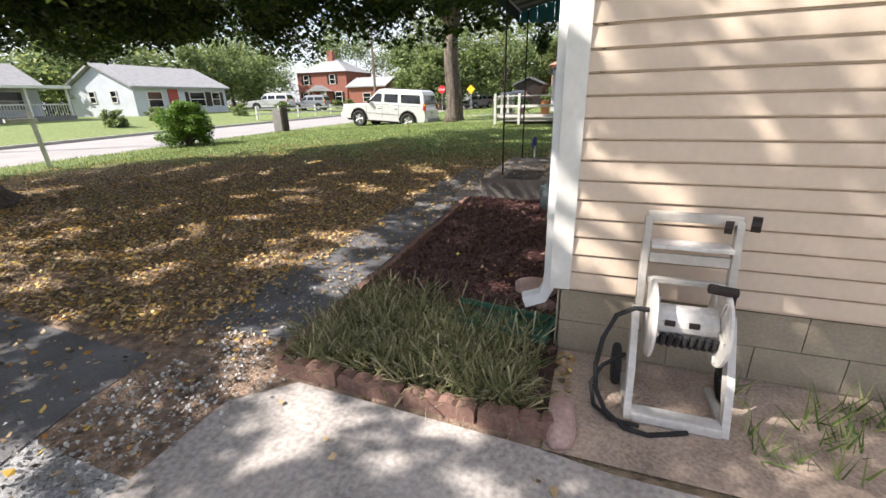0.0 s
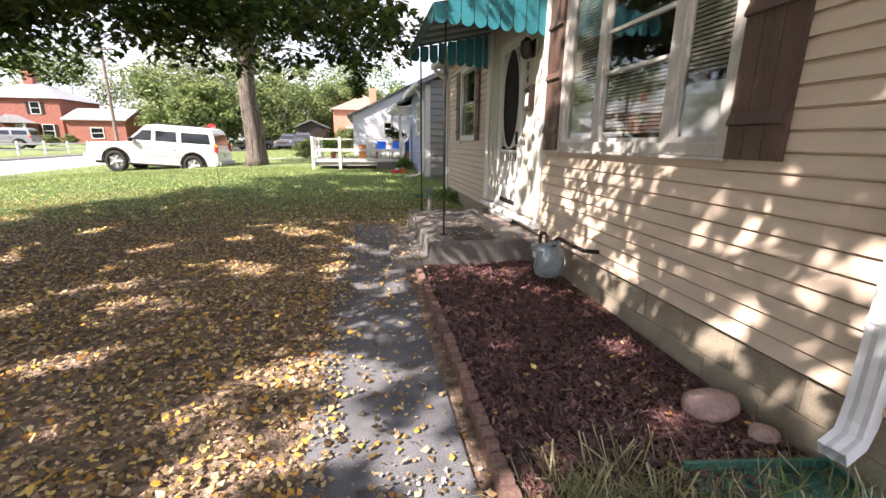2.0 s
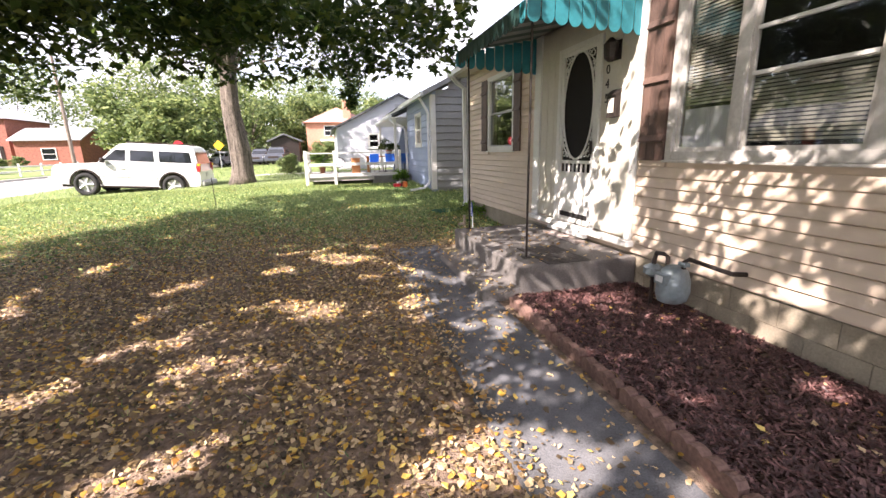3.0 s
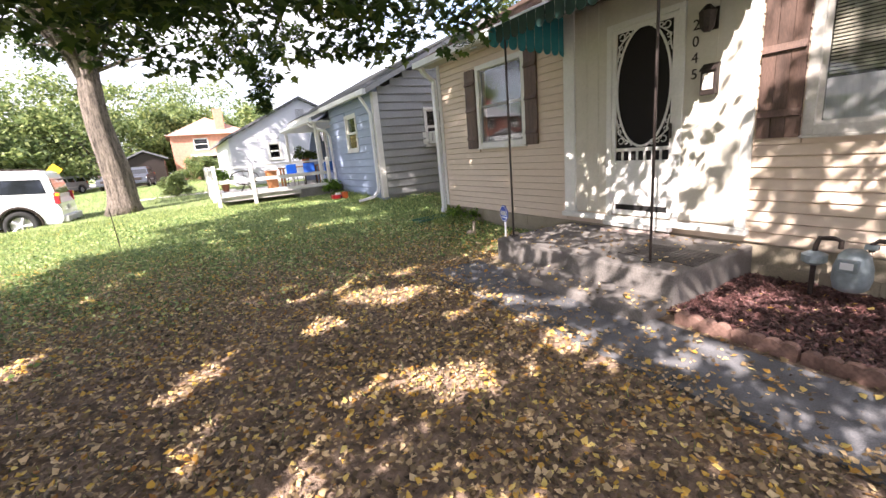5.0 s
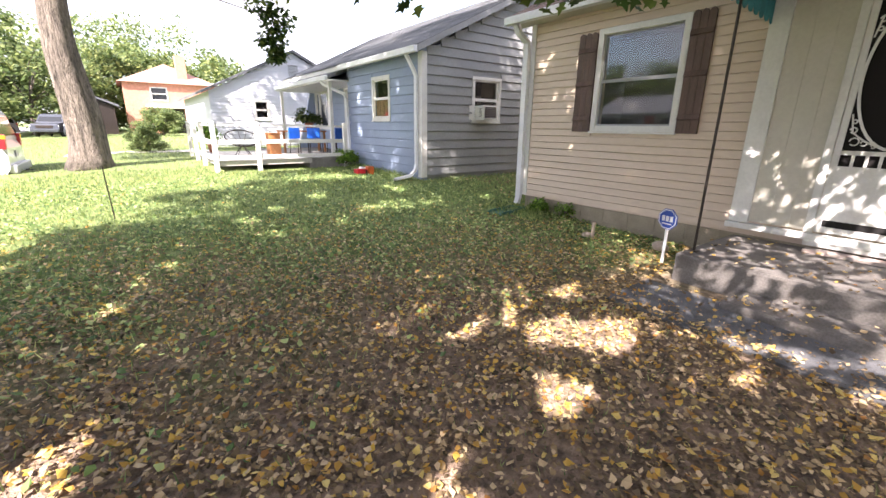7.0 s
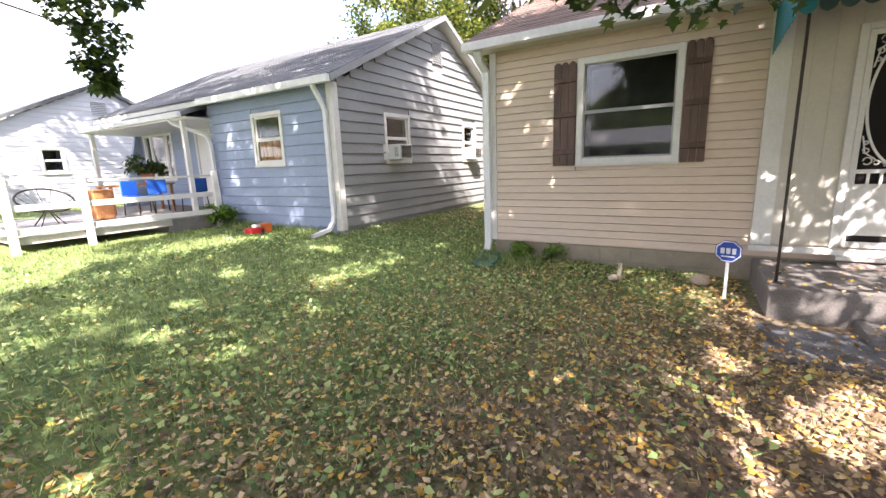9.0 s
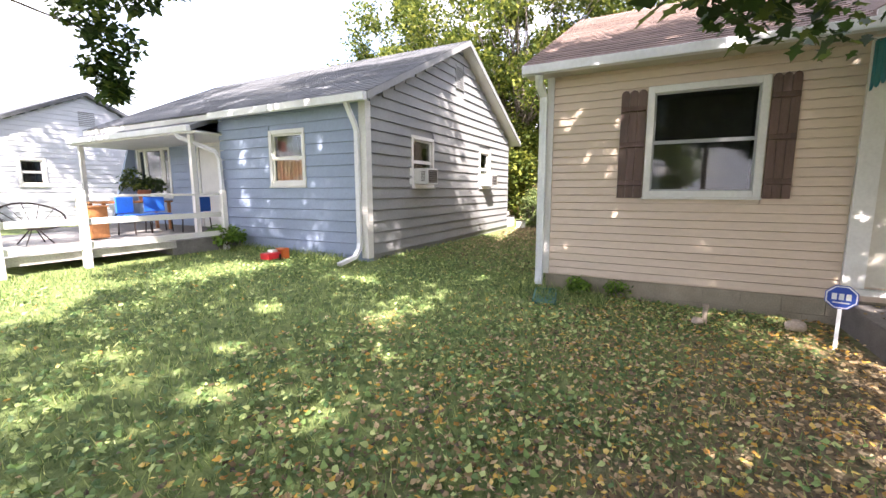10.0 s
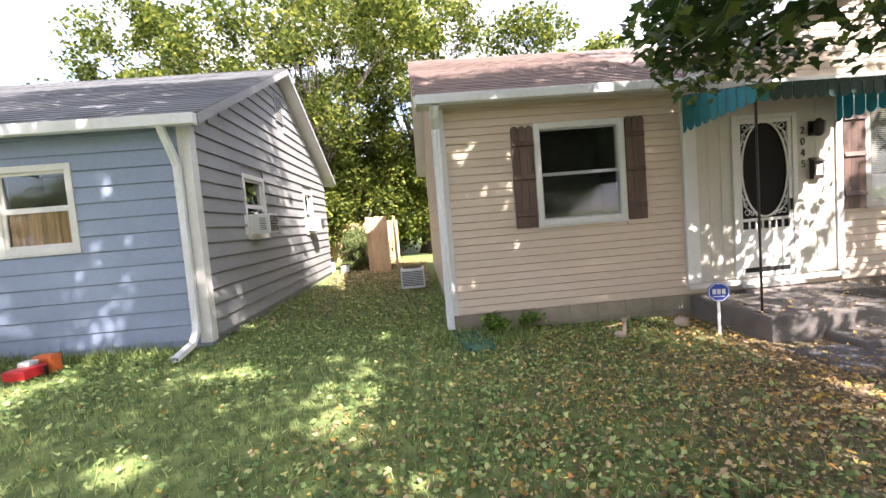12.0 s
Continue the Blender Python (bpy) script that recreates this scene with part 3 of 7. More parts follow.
part("cross_roof", prism([(CG_Y0, 3.3), (cgm, CG_Z), (CG_Y1, 3.3), (CG_Y1, 3.42), (cgm, CG_Z + 0.1), (CG_Y0, 3.42)], "x", FX - 0.3, 3.2), M_SHINGLE, house)
part("rake_board", prism([(CG_Y0, 3.28), (cgm, CG_Z - 0.02), (CG_Y1, 3.28), (CG_Y1, 3.40), (cgm, CG_Z + 0.08), (CG_Y0, 3.40)], "x", FX - 0.33, FX - 0.3), M_WHITE, house)
part("belt_board", boxes((FX - 0.06, CG_Y0 + 0.3, SOF + 0.021, FX - 0.013, CG_Y1 - 0.1, 3.335)), M_WHITE, house)
window(house, "white double-hung window with dark panes", FX, *WIN_B, meeting=0.5, fw=0.022, sash_mat=mat("grey_sash", (0.33, 0.33, 0.34), 0.5, vary=0.1, bump=0.02))
M_OLDWHITE = mat("weathered_white_paint", (0.50, 0.475, 0.44), 0.6, vary=0.1, scale=4, fine=35, bump=0.15, stain=0.6, stain_colour=(0.27, 0.24, 0.21))
bigw = window(house, "wide three-part weathered white window with blinds behind", FX, *WIN_A, frame_mat=M_OLDWHITE, mullions=(3.93, 4.87), sash=False)
for zz in (2.12, 2.44):
    part("glazing_bar", boxes((FX - 0.008, 4.01, zz - 0.014, FX + 0.02, 4.79, zz + 0.014), bevel=0.003), M_WHITE, bigw)


def shutter(y0, y1, z0, z1):
    t = new("shutter")
    t.parent = house
    t["label"] = "brown board and batten wooden shutter"
    w = (y1 - y0) / 3
    for k in range(3):
        a, b, top = y0 + k * w + 0.002, y0 + (k + 1) * w - 0.002, z1 - 0.02
        bm = prism([(a, z0), (b, z0), (b, top - 0.012), (b - w * 0.2, top + 0.014), ((a + b) / 2, top + 0.024), (a + w * 0.2, top + 0.014), (a, top - 0.012)], "x", FX - 0.045, FX - 0.018)
        part("board", bm, M_SHUTTER, t)
    h = z1 - z0
    for f in (0.14, 0.5, 0.83):
        part("batten", prism([(FX - 0.044, z0 + h * f - 0.035), (FX - 0.072, z0 + h * f - 0.028), (FX - 0.05, z0 + h * f + 0.03), (FX - 0.044, z0 + h * f + 0.034)], "y", y0 + 0.004, y1 - 0.004), M_SHUTTER, t)


shutter(8.77, 9.03, 1.57, 2.96)
shutter(10.30, 10.60, 1.57, 2.93)
shutter(5.57, 5.90, 1.46, 2.99)
shutter(3.04, 3.38, 1.46, 2.99)

# entry: white boards, door
parts_each("entry_panel", M_CREAM, house, (FX - 0.03, 5.93, 0.62, FX - 0.002, 6.62, 3.2), (FX - 0.03, 7.52, 0.62, FX - 0.002, 8.05, 3.2), (FX - 0.03, 6.62, 2.86, FX - 0.002, 7.52, 3.2), bevel=0.003)
parts_each("entry_trim", M_WHITE, house, (FX - 0.055, 8.05, 0.60, FX - 0.002, 8.24, 3.21), (FX - 0.055, 5.92, 0.60, FX - 0.031, 6.02, 3.21), bevel=0.004)
parts_each("entry_sill", M_WHITE, house, (FX - 0.10, 5.9, 0.53, FX - 0.002, 8.26, 0.595), (FX - 0.17, 6.62, 0.49, FX - 0.1, 7.5, 0.54), bevel=0.006)
for yy in (6.30, 7.69, 7.87):
    part("panel_strip", boxes((FX - 0.037, yy - 0.012, 0.62, FX - 0.03, yy + 0.012, 3.2)), M_CREAM, house)
part("door_frame", boxes((FX - 0.06, 6.60, 0.6, FX - 0.03, 6.67, 2.86), (FX - 0.06, 7.47, 0.6, FX - 0.03, 7.54, 2.86), (FX - 0.06, 6.67, 2.80, FX - 0.03, 7.47, 2.86), bevel=0.004), M_WHITE, house)
# added box, its blackness in place of the hall's shade
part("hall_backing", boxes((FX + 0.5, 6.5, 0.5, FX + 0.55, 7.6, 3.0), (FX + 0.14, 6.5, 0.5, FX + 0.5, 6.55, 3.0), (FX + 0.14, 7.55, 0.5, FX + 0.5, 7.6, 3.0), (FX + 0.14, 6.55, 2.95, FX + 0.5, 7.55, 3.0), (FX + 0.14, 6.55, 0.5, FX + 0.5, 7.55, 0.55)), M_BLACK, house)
door = new("door")
door.parent = house
door["label"] = "white screen door with large oval opening and scroll corners"
DY0, DY1, DZ0, DZ1 = 6.675, 7.465, 0.62, 2.795


def oval(yc, zc, a, b, n=40):
    return [(yc + a * math.cos(2 * math.pi * k / n), zc + b * math.sin(2 * math.pi * k / n)) for k in range(n)]


def flat_ring(outer, inner, x0, x1):
    bm = bmesh.new()
    n = len(outer)
    O0 = [bm.verts.new((x0, *p)) for p in outer]
    I0 = [bm.verts.new((x0, *p)) for p in inner]
    O1 = [bm.verts.new((x1, *p)) for p in outer]
    I1 = [bm.verts.new((x1, *p)) for p in inner]
    for k in range(n):
        j = (k + 1) % n
        bm.faces.new((O0[k], O0[j], I0[j], I0[k]))
        bm.faces.new((O1[k], I1[k], I1[j], O1[j]))
        bm.faces.new((O0[k], O1[k], O1[j], O0[j]))
        bm.faces.new((I0[k], I0[j], I1[j], I1[k]))
    bmesh.ops.recalc_face_normals(bm, faces=bm.faces)
    return bm


yc, zc = (DY0 + DY1) / 2, 2.11
parts_each("stile", M_WHITE, door, (FX - 0.05, DY0, DZ0, FX - 0.03, DY0 + 0.052, DZ1), (FX - 0.05, DY1 - 0.052, DZ0, FX - 0.03, DY1, DZ1), bevel=0.003)
parts_each("rail", M_WHITE, door, (FX - 0.049, DY0 + 0.052, DZ1 - 0.05, FX - 0.031, DY1 - 0.052, DZ1), (FX - 0.049, DY0 + 0.052, 1.40, FX - 0.031, DY1 - 0.052, 1.44), (FX - 0.049, DY0 + 0.052, 1.24, FX - 0.031, DY1 - 0.052, 1.29))
parts_each("lower_panel", M_WHITE, door, (FX - 0.045, DY0 + 0.052, 0.75, FX - 0.033, DY1 - 0.052, 1.24), (FX - 0.045, DY0 + 0.052, 0.62, FX - 0.033, DY1 - 0.052, 0.68))
part("slot", boxes((FX - 0.036, DY0 + 0.052, 0.68, FX - 0.034, DY1 - 0.052, 0.75)), M_BLACK, door)
parts_each("spindle", M_WHITE, door, *[(FX - 0.047, DY0 + 0.052 + 0.686 * k / 7 - 0.012, 1.29, FX - 0.033, DY0 + 0.052 + 0.686 * k / 7 + 0.012, 1.40) for k in range(1, 7)])
part("oval_rim", flat_ring(oval(yc, zc, 0.345, 0.665), oval(yc, zc, 0.322, 0.642), FX - 0.048, FX - 0.033), M_WHITE, door)
part("screen", boxes((FX - 0.02, DY0 + 0.05, 1.25, FX - 0.018, DY1 - 0.05, DZ1 - 0.02)), mat("insect_screen", (0.006, 0.004, 0.004), 0.9, vary=0.1, bump=0), door)
for sy in (-1, 1):
    for sz in (-1, 1):
        for (dy, dz, r) in ((0.27, 0.585, 0.035), (0.20, 0.60, 0.022), (0.295, 0.48, 0.025), (0.30, 0.40, 0.016), (0.13, 0.625, 0.014)):
            c = Vector((FX - 0.04, yc + sy * dy, zc + sz * dz))
            part("scroll", tube([c + Vector((0, r * math.cos(t * 0.7), r * math.sin(t * 0.7))) for t in range(9)], 0.007, 5), M_WHITE, door)
        part("scroll_arm", tube([(FX - 0.04, yc + sy * 0.33, zc + sz * 0.33), (FX - 0.04, yc + sy * 0.30, zc + sz * 0.5), (FX - 0.04, yc + sy * 0.20, zc + sz * 0.58), (FX - 0.04, yc + sy * 0.05, zc + sz * 0.655)], 0.008, 5), M_WHITE, door)
part("handle", boxes((FX - 0.085, 6.70, 1.52, FX - 0.05, 6.72, 1.68), bevel=0.006), M_IRON, door, "dark door handle")

# stoop
stoop = structure("stoop", boxes((-1.52, 5.85, -0.2, FX + 0.01, 8.2, 0.43), bevel=0.03), M_STOOP, "worn grey concrete stoop with a lower step")
lower = structure("step", boxes((-1.93, 5.86, -0.2, -1.50, 7.6, 0.22), bevel=0.025), M_STOOP, "low worn concrete step")

# neighbour
nb = thing("blue_house", 0, 0, 0, "blue-grey single-storey neighbour house with grey shingle roof and porch", "house")
BX, BY0, BY1, BYE = -0.25, 14.72, 18.7, 24.0
B0, BS = 0.5, 3.22
RB = (3.55, 5.28)
RX = 0.6
bwin = (16.22, 17.08, 1.82, 2.80)
wb = wall_with_holes(nb, "wall", "x", BX, -1, BY0 + 0.01, BY1, 0.3, BS + 0.1, M_BLUE, [bwin])
lap_wall(wb, "siding_board", "x", BX, -1, BY0 + 0.08, BY1, B0, BS, 0.205, M_BLUE, [(bwin[0] - 0.06, bwin[1] + 0.06, bwin[2] - 0.06, bwin[3] + 0.06)], thick=0.022)
ws = wall_with_holes(nb, "wall", "y", BY0, -1, BX + 0.14, 7.4, 0.3, BS + 0.0, M_GREY, [(1.28, 2.12, 1.80, 2.75), (4.88, 5.62, 1.80, 2.75)])
part("wall", prism([(BX + 0.14, BS), (7.3, BS), (RB[0], RB[1] - 0.1)], "y", BY0 + 0.003, BY0 + 0.14), M_GREY, nb)
lap_wall(ws, "siding_board", "y", BY0, -1, BX + 0.1, 7.35, B0, 5.2, 0.205, M_GREY, [(1.22, 2.18, 1.74, 2.81), (4.82, 5.68, 1.74, 2.81), (3.3, 3.78, 4.15, 4.72)], top=gable_span(BX + 0.1, 7.3, 5.2, 3.25, RB[0]), thick=0.03)
window(nb, "white double-hung window with orange curtain", BX, *bwin)
window(nb, "white-framed window over an air conditioner", BY0, 1.28, 2.12, 1.80, 2.75, axis="y", out=-1)
window(nb, "white-framed window over an air conditioner", BY0, 4.88, 5.62, 1.80, 2.75, axis="y", out=-1)
part("vent", boxes((3.3, BY0 - 0.03, 4.15, 3.34, BY0 - 0.002, 4.72), (3.74, BY0 - 0.03, 4.15, 3.78, BY0 - 0.002, 4.72), *[(3.34, BY0 - 0.028, 4.17 + 0.055 * k, 3.74, BY0 - 0.004, 4.20 + 0.055 * k) for k in range(10)]), M_GREY, nb)
part("foundation", boxes((BX + 0.03, BY0 + 0.03, -0.2, 7.3, BYE, 0.5)), mat("dark_block", (0.2, 0.19, 0.18), 0.9, vary=0.2, bump=0.4), nb)
part("corner_trim", boxes((BX - 0.03, BY0 - 0.03, 0.45, BX, BY0 + 0.12, BS), (BX, BY0 - 0.03, 0.45, BX + 0.12, BY0 - 0.002, BS)), M_WHITE, nb)
part("wall", boxes((7.3, BY0 + 0.14, 0.3, 7.4, BYE, BS)), M_GREY, nb)
pwin = (22.15, 23.7, 1.55, 2.85)
pw = wall_with_holes(nb, "porch_wall", "x", RX, -1, BY1, BYE, 0.3, BS + 0.1, M_BLUE, [pwin])
lap_wall(pw, "siding_board", "x", RX, -1, BY1, BYE, 0.75, BS, 0.205, M_BLUE, [(pwin[0] - 0.06, pwin[1] + 0.06, pwin[2] - 0.06, pwin[3] + 0.06), (19.85, 20.85, 0.6, 2.9)], thick=0.022)
part("porch_wall", boxes((BX + 0.0, BY1 - 0.1, 0.3, RX, BY1, BS)), M_WHITE, nb)
window(nb, "wide window on the porch with white frame", RX, *pwin, mullions=(22.5, 23.35), sash=False)
pd = part("door", boxes((RX - 0.03, 19.95, 0.72, RX - 0.002, 20.75, 2.78), bevel=0.004), M_WHITE, nb, "white panelled porch door")
part("door_frame", boxes((RX - 0.05, 19.85, 0.7, RX - 0.002, 19.94, 2.88), (RX - 0.05, 20.76, 0.7, RX - 0.002, 20.85, 2.88), (RX - 0.05, 19.94, 2.79, RX - 0.002, 20.76, 2.88)), M_WHITE, nb)
part("wall", prism([(BX, 0.3), (7.3, 0.3), (7.3, BS), (RB[0], RB[1] - 0.1), (BX + 0.8, BS)], "y", BYE - 0.1, BYE), M_BLUE, nb)
EB = (-0.55, 3.28)
EP = (-0.85, 3.02)
broof = part("roof", prism([(EB[0], EB[1] - 0.02), RB, (7.75, EB[1] - 0.02), (7.75, EB[1] - 0.13), (RB[0], RB[1] - 0.12), (EB[0], EB[1] - 0.13)], "y", BY0 - 0.28, BYE - 0.02), M_WHITE, nb)
shingle_slope(broof, "shingle", RB, EB, BY0 - 0.3, BYE, M_SHINGLEG, course=0.16, tabs=False)
part("porch_roof", prism([(EP[0], EP[1]), (0.6, 3.62), (0.6, 3.52), (EP[0], EP[1] - 0.1)], "y", BY1 + 0.05, BYE), M_SHINGLEG, nb)
part("porch_ceiling", boxes((EP[0], BY1 - 0.1, EP[1] - 0.16, RX, BYE, EP[1] - 0.12)), M_WHITE, nb)
part("gutter", boxes((EB[0] - 0.09, BY0 - 0.28, 3.14, EB[0] + 0.02, BY1 - 0.2, 3.27), bevel=0.012), M_WHITEMETAL, nb)
part("gutter", boxes((EP[0] - 0.09, BY1 + 0.05, EP[1] - 0.13, EP[0] + 0.02, BYE, EP[1] - 0.005), bevel=0.012), M_WHITEMETAL, nb)
part("rake_board", prism([(EB[0], EB[1] - 0.13), (RB[0], RB[1] - 0.13), (7.75, EB[1] - 0.13), (7.75, EB[1]), RB, (EB[0], EB[1])], "y", BY0 - 0.3, BY0 - 0.28), M_GREY, nb)

# white house
wh = thing("white_house", 0, 0, 0, "white single-storey house with lap siding and low gable", "house")
WX0, WX1, WY = -2.75, 4.4, 27.0
wmid, wz = 0.82, 4.72
ww = wall_with_holes(wh, "wall", "y", WY, -1, WX0, WX1, 0.4, 2.95, M_WHITESIDE, [(-0.98, -0.42, 1.88, 2.62)])
part("wall", prism([(WX0, 2.95), (WX1, 2.95), (wmid, wz)], "y", WY, WY + 0.14), M_WHITESIDE, wh)
lap_wall(ww, "siding_board", "y", WY, -1, WX0, WX1, 0.75, wz, 0.15, M_WHITESIDE, [(-1.04, -0.36, 1.82, 2.68)], top=gable_span(WX0, WX1, wz, 2.95, wmid), thick=0.015)
window(wh, "small double-hung window in white siding", WY, -0.98, -0.42, 1.88, 2.62, axis="y", out=-1)
part("vent", boxes(*[(0.6, WY - 0.02, 3.78 + 0.06 * k, 1.04, WY - 0.002, 3.81 + 0.06 * k) for k in range(8)]), M_GREY, wh)
parts_each("wall", M_WHITESIDE, wh, (WX0, WY + 0.14, 0.4, WX0 + 0.1, 36, 2.95), (WX1 - 0.1, WY + 0.14, 0.4, WX1, 36, 2.95))
part("roof", prism([(WX0 - 0.3, 2.85), (wmid, wz + 0.02), (WX1 + 0.3, 2.85), (WX1 + 0.3, 2.95), (wmid, wz + 0.14), (WX0 - 0.3, 2.95)], "y", WY - 0.2, 36.2), M_SHINGLEG, wh)


# ---- trees ----
LOBES = [(0.0, 0.0), (0.10, 0.30), (0.34, 0.22), (0.46, 0.50), (0.60, 0.20), (1.0, 0.0), (0.60, -0.20), (0.46, -0.50), (0.34, -0.22), (0.10, -0.30)]


def leaf_cloud(centres, per, leaf, rnd, keep=None, lobed=False):
    """Leaves as bent little blades round the clump centres (x, y, z, radius); lobed ones have a maple leaf's outline."""
    verts, faces = [], []
    for cx, cy, cz, cr in centres:
        n = int(per * cr ** 2.4) if lobed else per
        for _ in range(n):
            while True:
                a, b, c = rnd.uniform(-1, 1), rnd.uniform(-1, 1), rnd.uniform(-1, 1)
                if a * a + b * b + c * c < 1:
                    break
            x, y, z = cx + a * cr, cy + b * cr, cz + c * cr * 0.7
            if keep and not keep(x, y, z):
                continue
            s = leaf * rnd.uniform(0.6, 1.25)
            th, tl = rnd.uniform(0, 6.28), rnd.uniform(-0.9, 0.9)
            dx, dy, dz = math.cos(th) * math.cos(tl), math.sin(th) * math.cos(tl), math.sin(tl)
            px, py = -math.sin(th), math.cos(th)
            rl = rnd.uniform(-0.8, 0.8)
            wx, wy, wz_ = px * math.cos(rl), py * math.cos(rl), math.sin(rl)
            k = len(verts)
            if lobed:
                verts += [(x + s * (dx * p + wx * q), y + s * (dy * p + wy * q), z + s * (dz * p + wz_ * q - 0.15 * p * p)) for p, q in LOBES]
                faces.append(tuple(range(k, k + 10)))
                continue
            verts += [(x, y, z), (x + dx * s * .45 + wx * s * .38, y + dy * s * .45 + wy * s * .38, z + dz * s * .45 + wz_ * s * .38),
                      (x + dx * s, y + dy * s, z + dz * s - s * 0.15), (x + dx * s * .45 - wx * s * .38, y + dy * s * .45 - wy * s * .38, z + dz * s * .45 - wz_ * s * .38)]
            faces.append((k, k + 1, k + 2, k + 3))
    me = bpy.data.meshes.new("crown")
    me.from_pydata(verts, [], faces)
    return me


def make_tree(name, x, y, trunk_r, trunk_h, lean, clumps, per, leaf, leafm, label, seed, fork=4, flare=1.7, keep=None, lobed_clumps=(), stems=()):
    rnd = random.Random(seed)
    gz = ground(x, y)
    t = thing(name, x, y, gz, label, "tree")
    bm = bmesh.new()
    n = 12
    path, rad = [], []
    for i in range(n + 1):
        f = i / n
        path.append((lean[0] * f * trunk_h + 0.05 * math.sin(f * 7), lean[1] * f * trunk_h, f * trunk_h - 0.1))
        rad.append(trunk_r * (1 - 0.35 * f) * (1 + (flare - 1) * max(0, 1 - f * trunk_h / 0.7) ** 2))
    add_tube(bm, path, rad, 16)
    for v in bm.verts:
        a = math.atan2(v.co.y, v.co.x)
        k = 1 + 0.08 * math.sin(a * 5 + v.co.z) + 0.05 * noise.noise(v.co * 3)
        v.co.x, v.co.y = v.co.x * k, v.co.y * k
    part("trunk", bm, M_BARK, t, smooth=True)
    top = Vector(path[-1])
    bm = bmesh.new()
    local_cl = [(cx - x, cy - y, cz - gz, cr) for cx, cy, cz, cr in clumps]
    for end, r in stems:
        e = Vector(end)
        add_tube(bm, [top - Vector((0, 0, 0.5)), top.lerp(e, 0.3) + Vector((0, 0, 0.12)), top.lerp(e, 0.7), e], [r, r * 0.9, r * 0.7, r * 0.45], 10)
    picks = rnd.sample(local_cl, min(len(local_cl), fork * 8))
    for c in picks:
        end = Vector(c[:3])
        start = top + Vector((0, 0, -rnd.uniform(0, 0.4) * trunk_h * 0.3))
        mid = start.lerp(end, 0.45) + Vector((rnd.uniform(-.4, .4), rnd.uniform(-.4, .4), 0.12 * (end - start).length))
        r0 = trunk_r * rnd.uniform(0.12, 0.3)
        add_tube(bm, [start, start.lerp(mid, 0.5) + Vector((0, 0, 0.1)), mid, mid.lerp(end, 0.5), end], [r0, r0 * 0.75, r0 * 0.5, r0 * 0.3, r0 * 0.1], 6)
    part("limb", bm, M_BARK, t, smooth=True)
    me = leaf_cloud(local_cl, per, leaf, rnd, keep and (lambda a, b, c: keep(a + x, b + y, c + gz)))
    me.materials.append(leafm)
    cr = new("crown", me)
    cr.parent = t
    cr["label"] = "crown of many small leaves"
    if lobed_clumps:
        me = leaf_cloud([(cx - x, cy - y, cz - gz, r) for cx, cy, cz, r in lobed_clumps], 640, leaf * 1.15, rnd, lobed=True)
        me.materials.append(leafm)
        lb = new("low_branch_leaves", me)
        lb.parent = t
        lb["label"] = "drooping low sprays of lobed leaves"
    return t


def crown_clumps(x, y, z0, z1, rx, ry, n, r, seed, keep=None):
    rnd = random.Random(seed)
    out = []
    while len(out) < n:
        a, b, c = rnd.uniform(-1, 1), rnd.uniform(-1, 1), rnd.uniform(-1, 1)
        d = a * a + b * b + c * c
        if d > 1 or (d < 0.25 and rnd.random() < 0.6):
            continue
        p = (x + a * rx, y + b * ry, (z0 + z1) / 2 + c * (z1 - z0) / 2, r * rnd.uniform(0.6, 1.2))
        if keep and not keep(*p):
            continue
        out.append(p)
    return out


def maple_clumps(cx, cy, R, n, r, seed):
    """A broad dome whose lower edge droops outwards."""
    rnd = random.Random(seed)
    out = []
    while len(out) < n:
        a, q = rnd.uniform(0, 2 * math.pi), math.sqrt(rnd.random())
        rr = q * R * (0.88 + 0.12 * math.sin(3 * a + 1) + 0.06 * math.sin(7 * a))
        x, y = cx + rr * math.cos(a), cy + rr * math.sin(a)
        zb = 3.75 - 0.95 * q * q + rnd.uniform(-0.1, 0.4)
        if x > -7.2 and y > 9.8:
            zb = max(zb, 3.7 + (y - 9.8) * 0.55)
        if x > -3.7 and y > 7.0 and rnd.random() < 0.93:
            continue
        zt = zb + 1.2 + 7.6 * math.sqrt(max(1 - q * q, 0))
        f = rnd.random()
        z = zb + (zt - zb) * (f ** 1.6)
        if x > -1.3 and z < 3.33 + (x + 0.47) * 0.5 + 1.0:
            continue
        out.append((x, y, z, r * rnd.uniform(0.6, 1.15)))
    return out


# openings in the crown, by where the sun that comes through them falls: centre, half sizes, turn in degrees
OPENINGS = [(-3.15, 8.12, 0.55, 0.34, -30), (-2.6, 8.65, 0.32, 0.16, 0), (-3.85, 7.75, 0.26, 0.2, 30), (-4.85, 7.5, 0.5, 0.13, 48),
            (-6.2, 8.6, 0.42, 0.2, 60), (-2.85, 7.15, 0.2, 0.12, 0), (-3.5, 6.3, 0.42, 0.24, -40), (-3.95, 6.42, 0.32, 0.13, 10),
            (-4.6, 5.9, 0.33, 0.2, 40), (-4.3, 5.4, 0.22, 0.12, 0), (-5.2, 5.25, 0.34, 0.16, 20), (-4.2, 4.3, 0.42, 0.18, 20),
            (-2.75, 3.9, 0.3, 0.2, 0), (-2.2, 3.8, 0.36, 0.22, 0), (-2.95, 3.1, 0.32, 0.24, 60)]
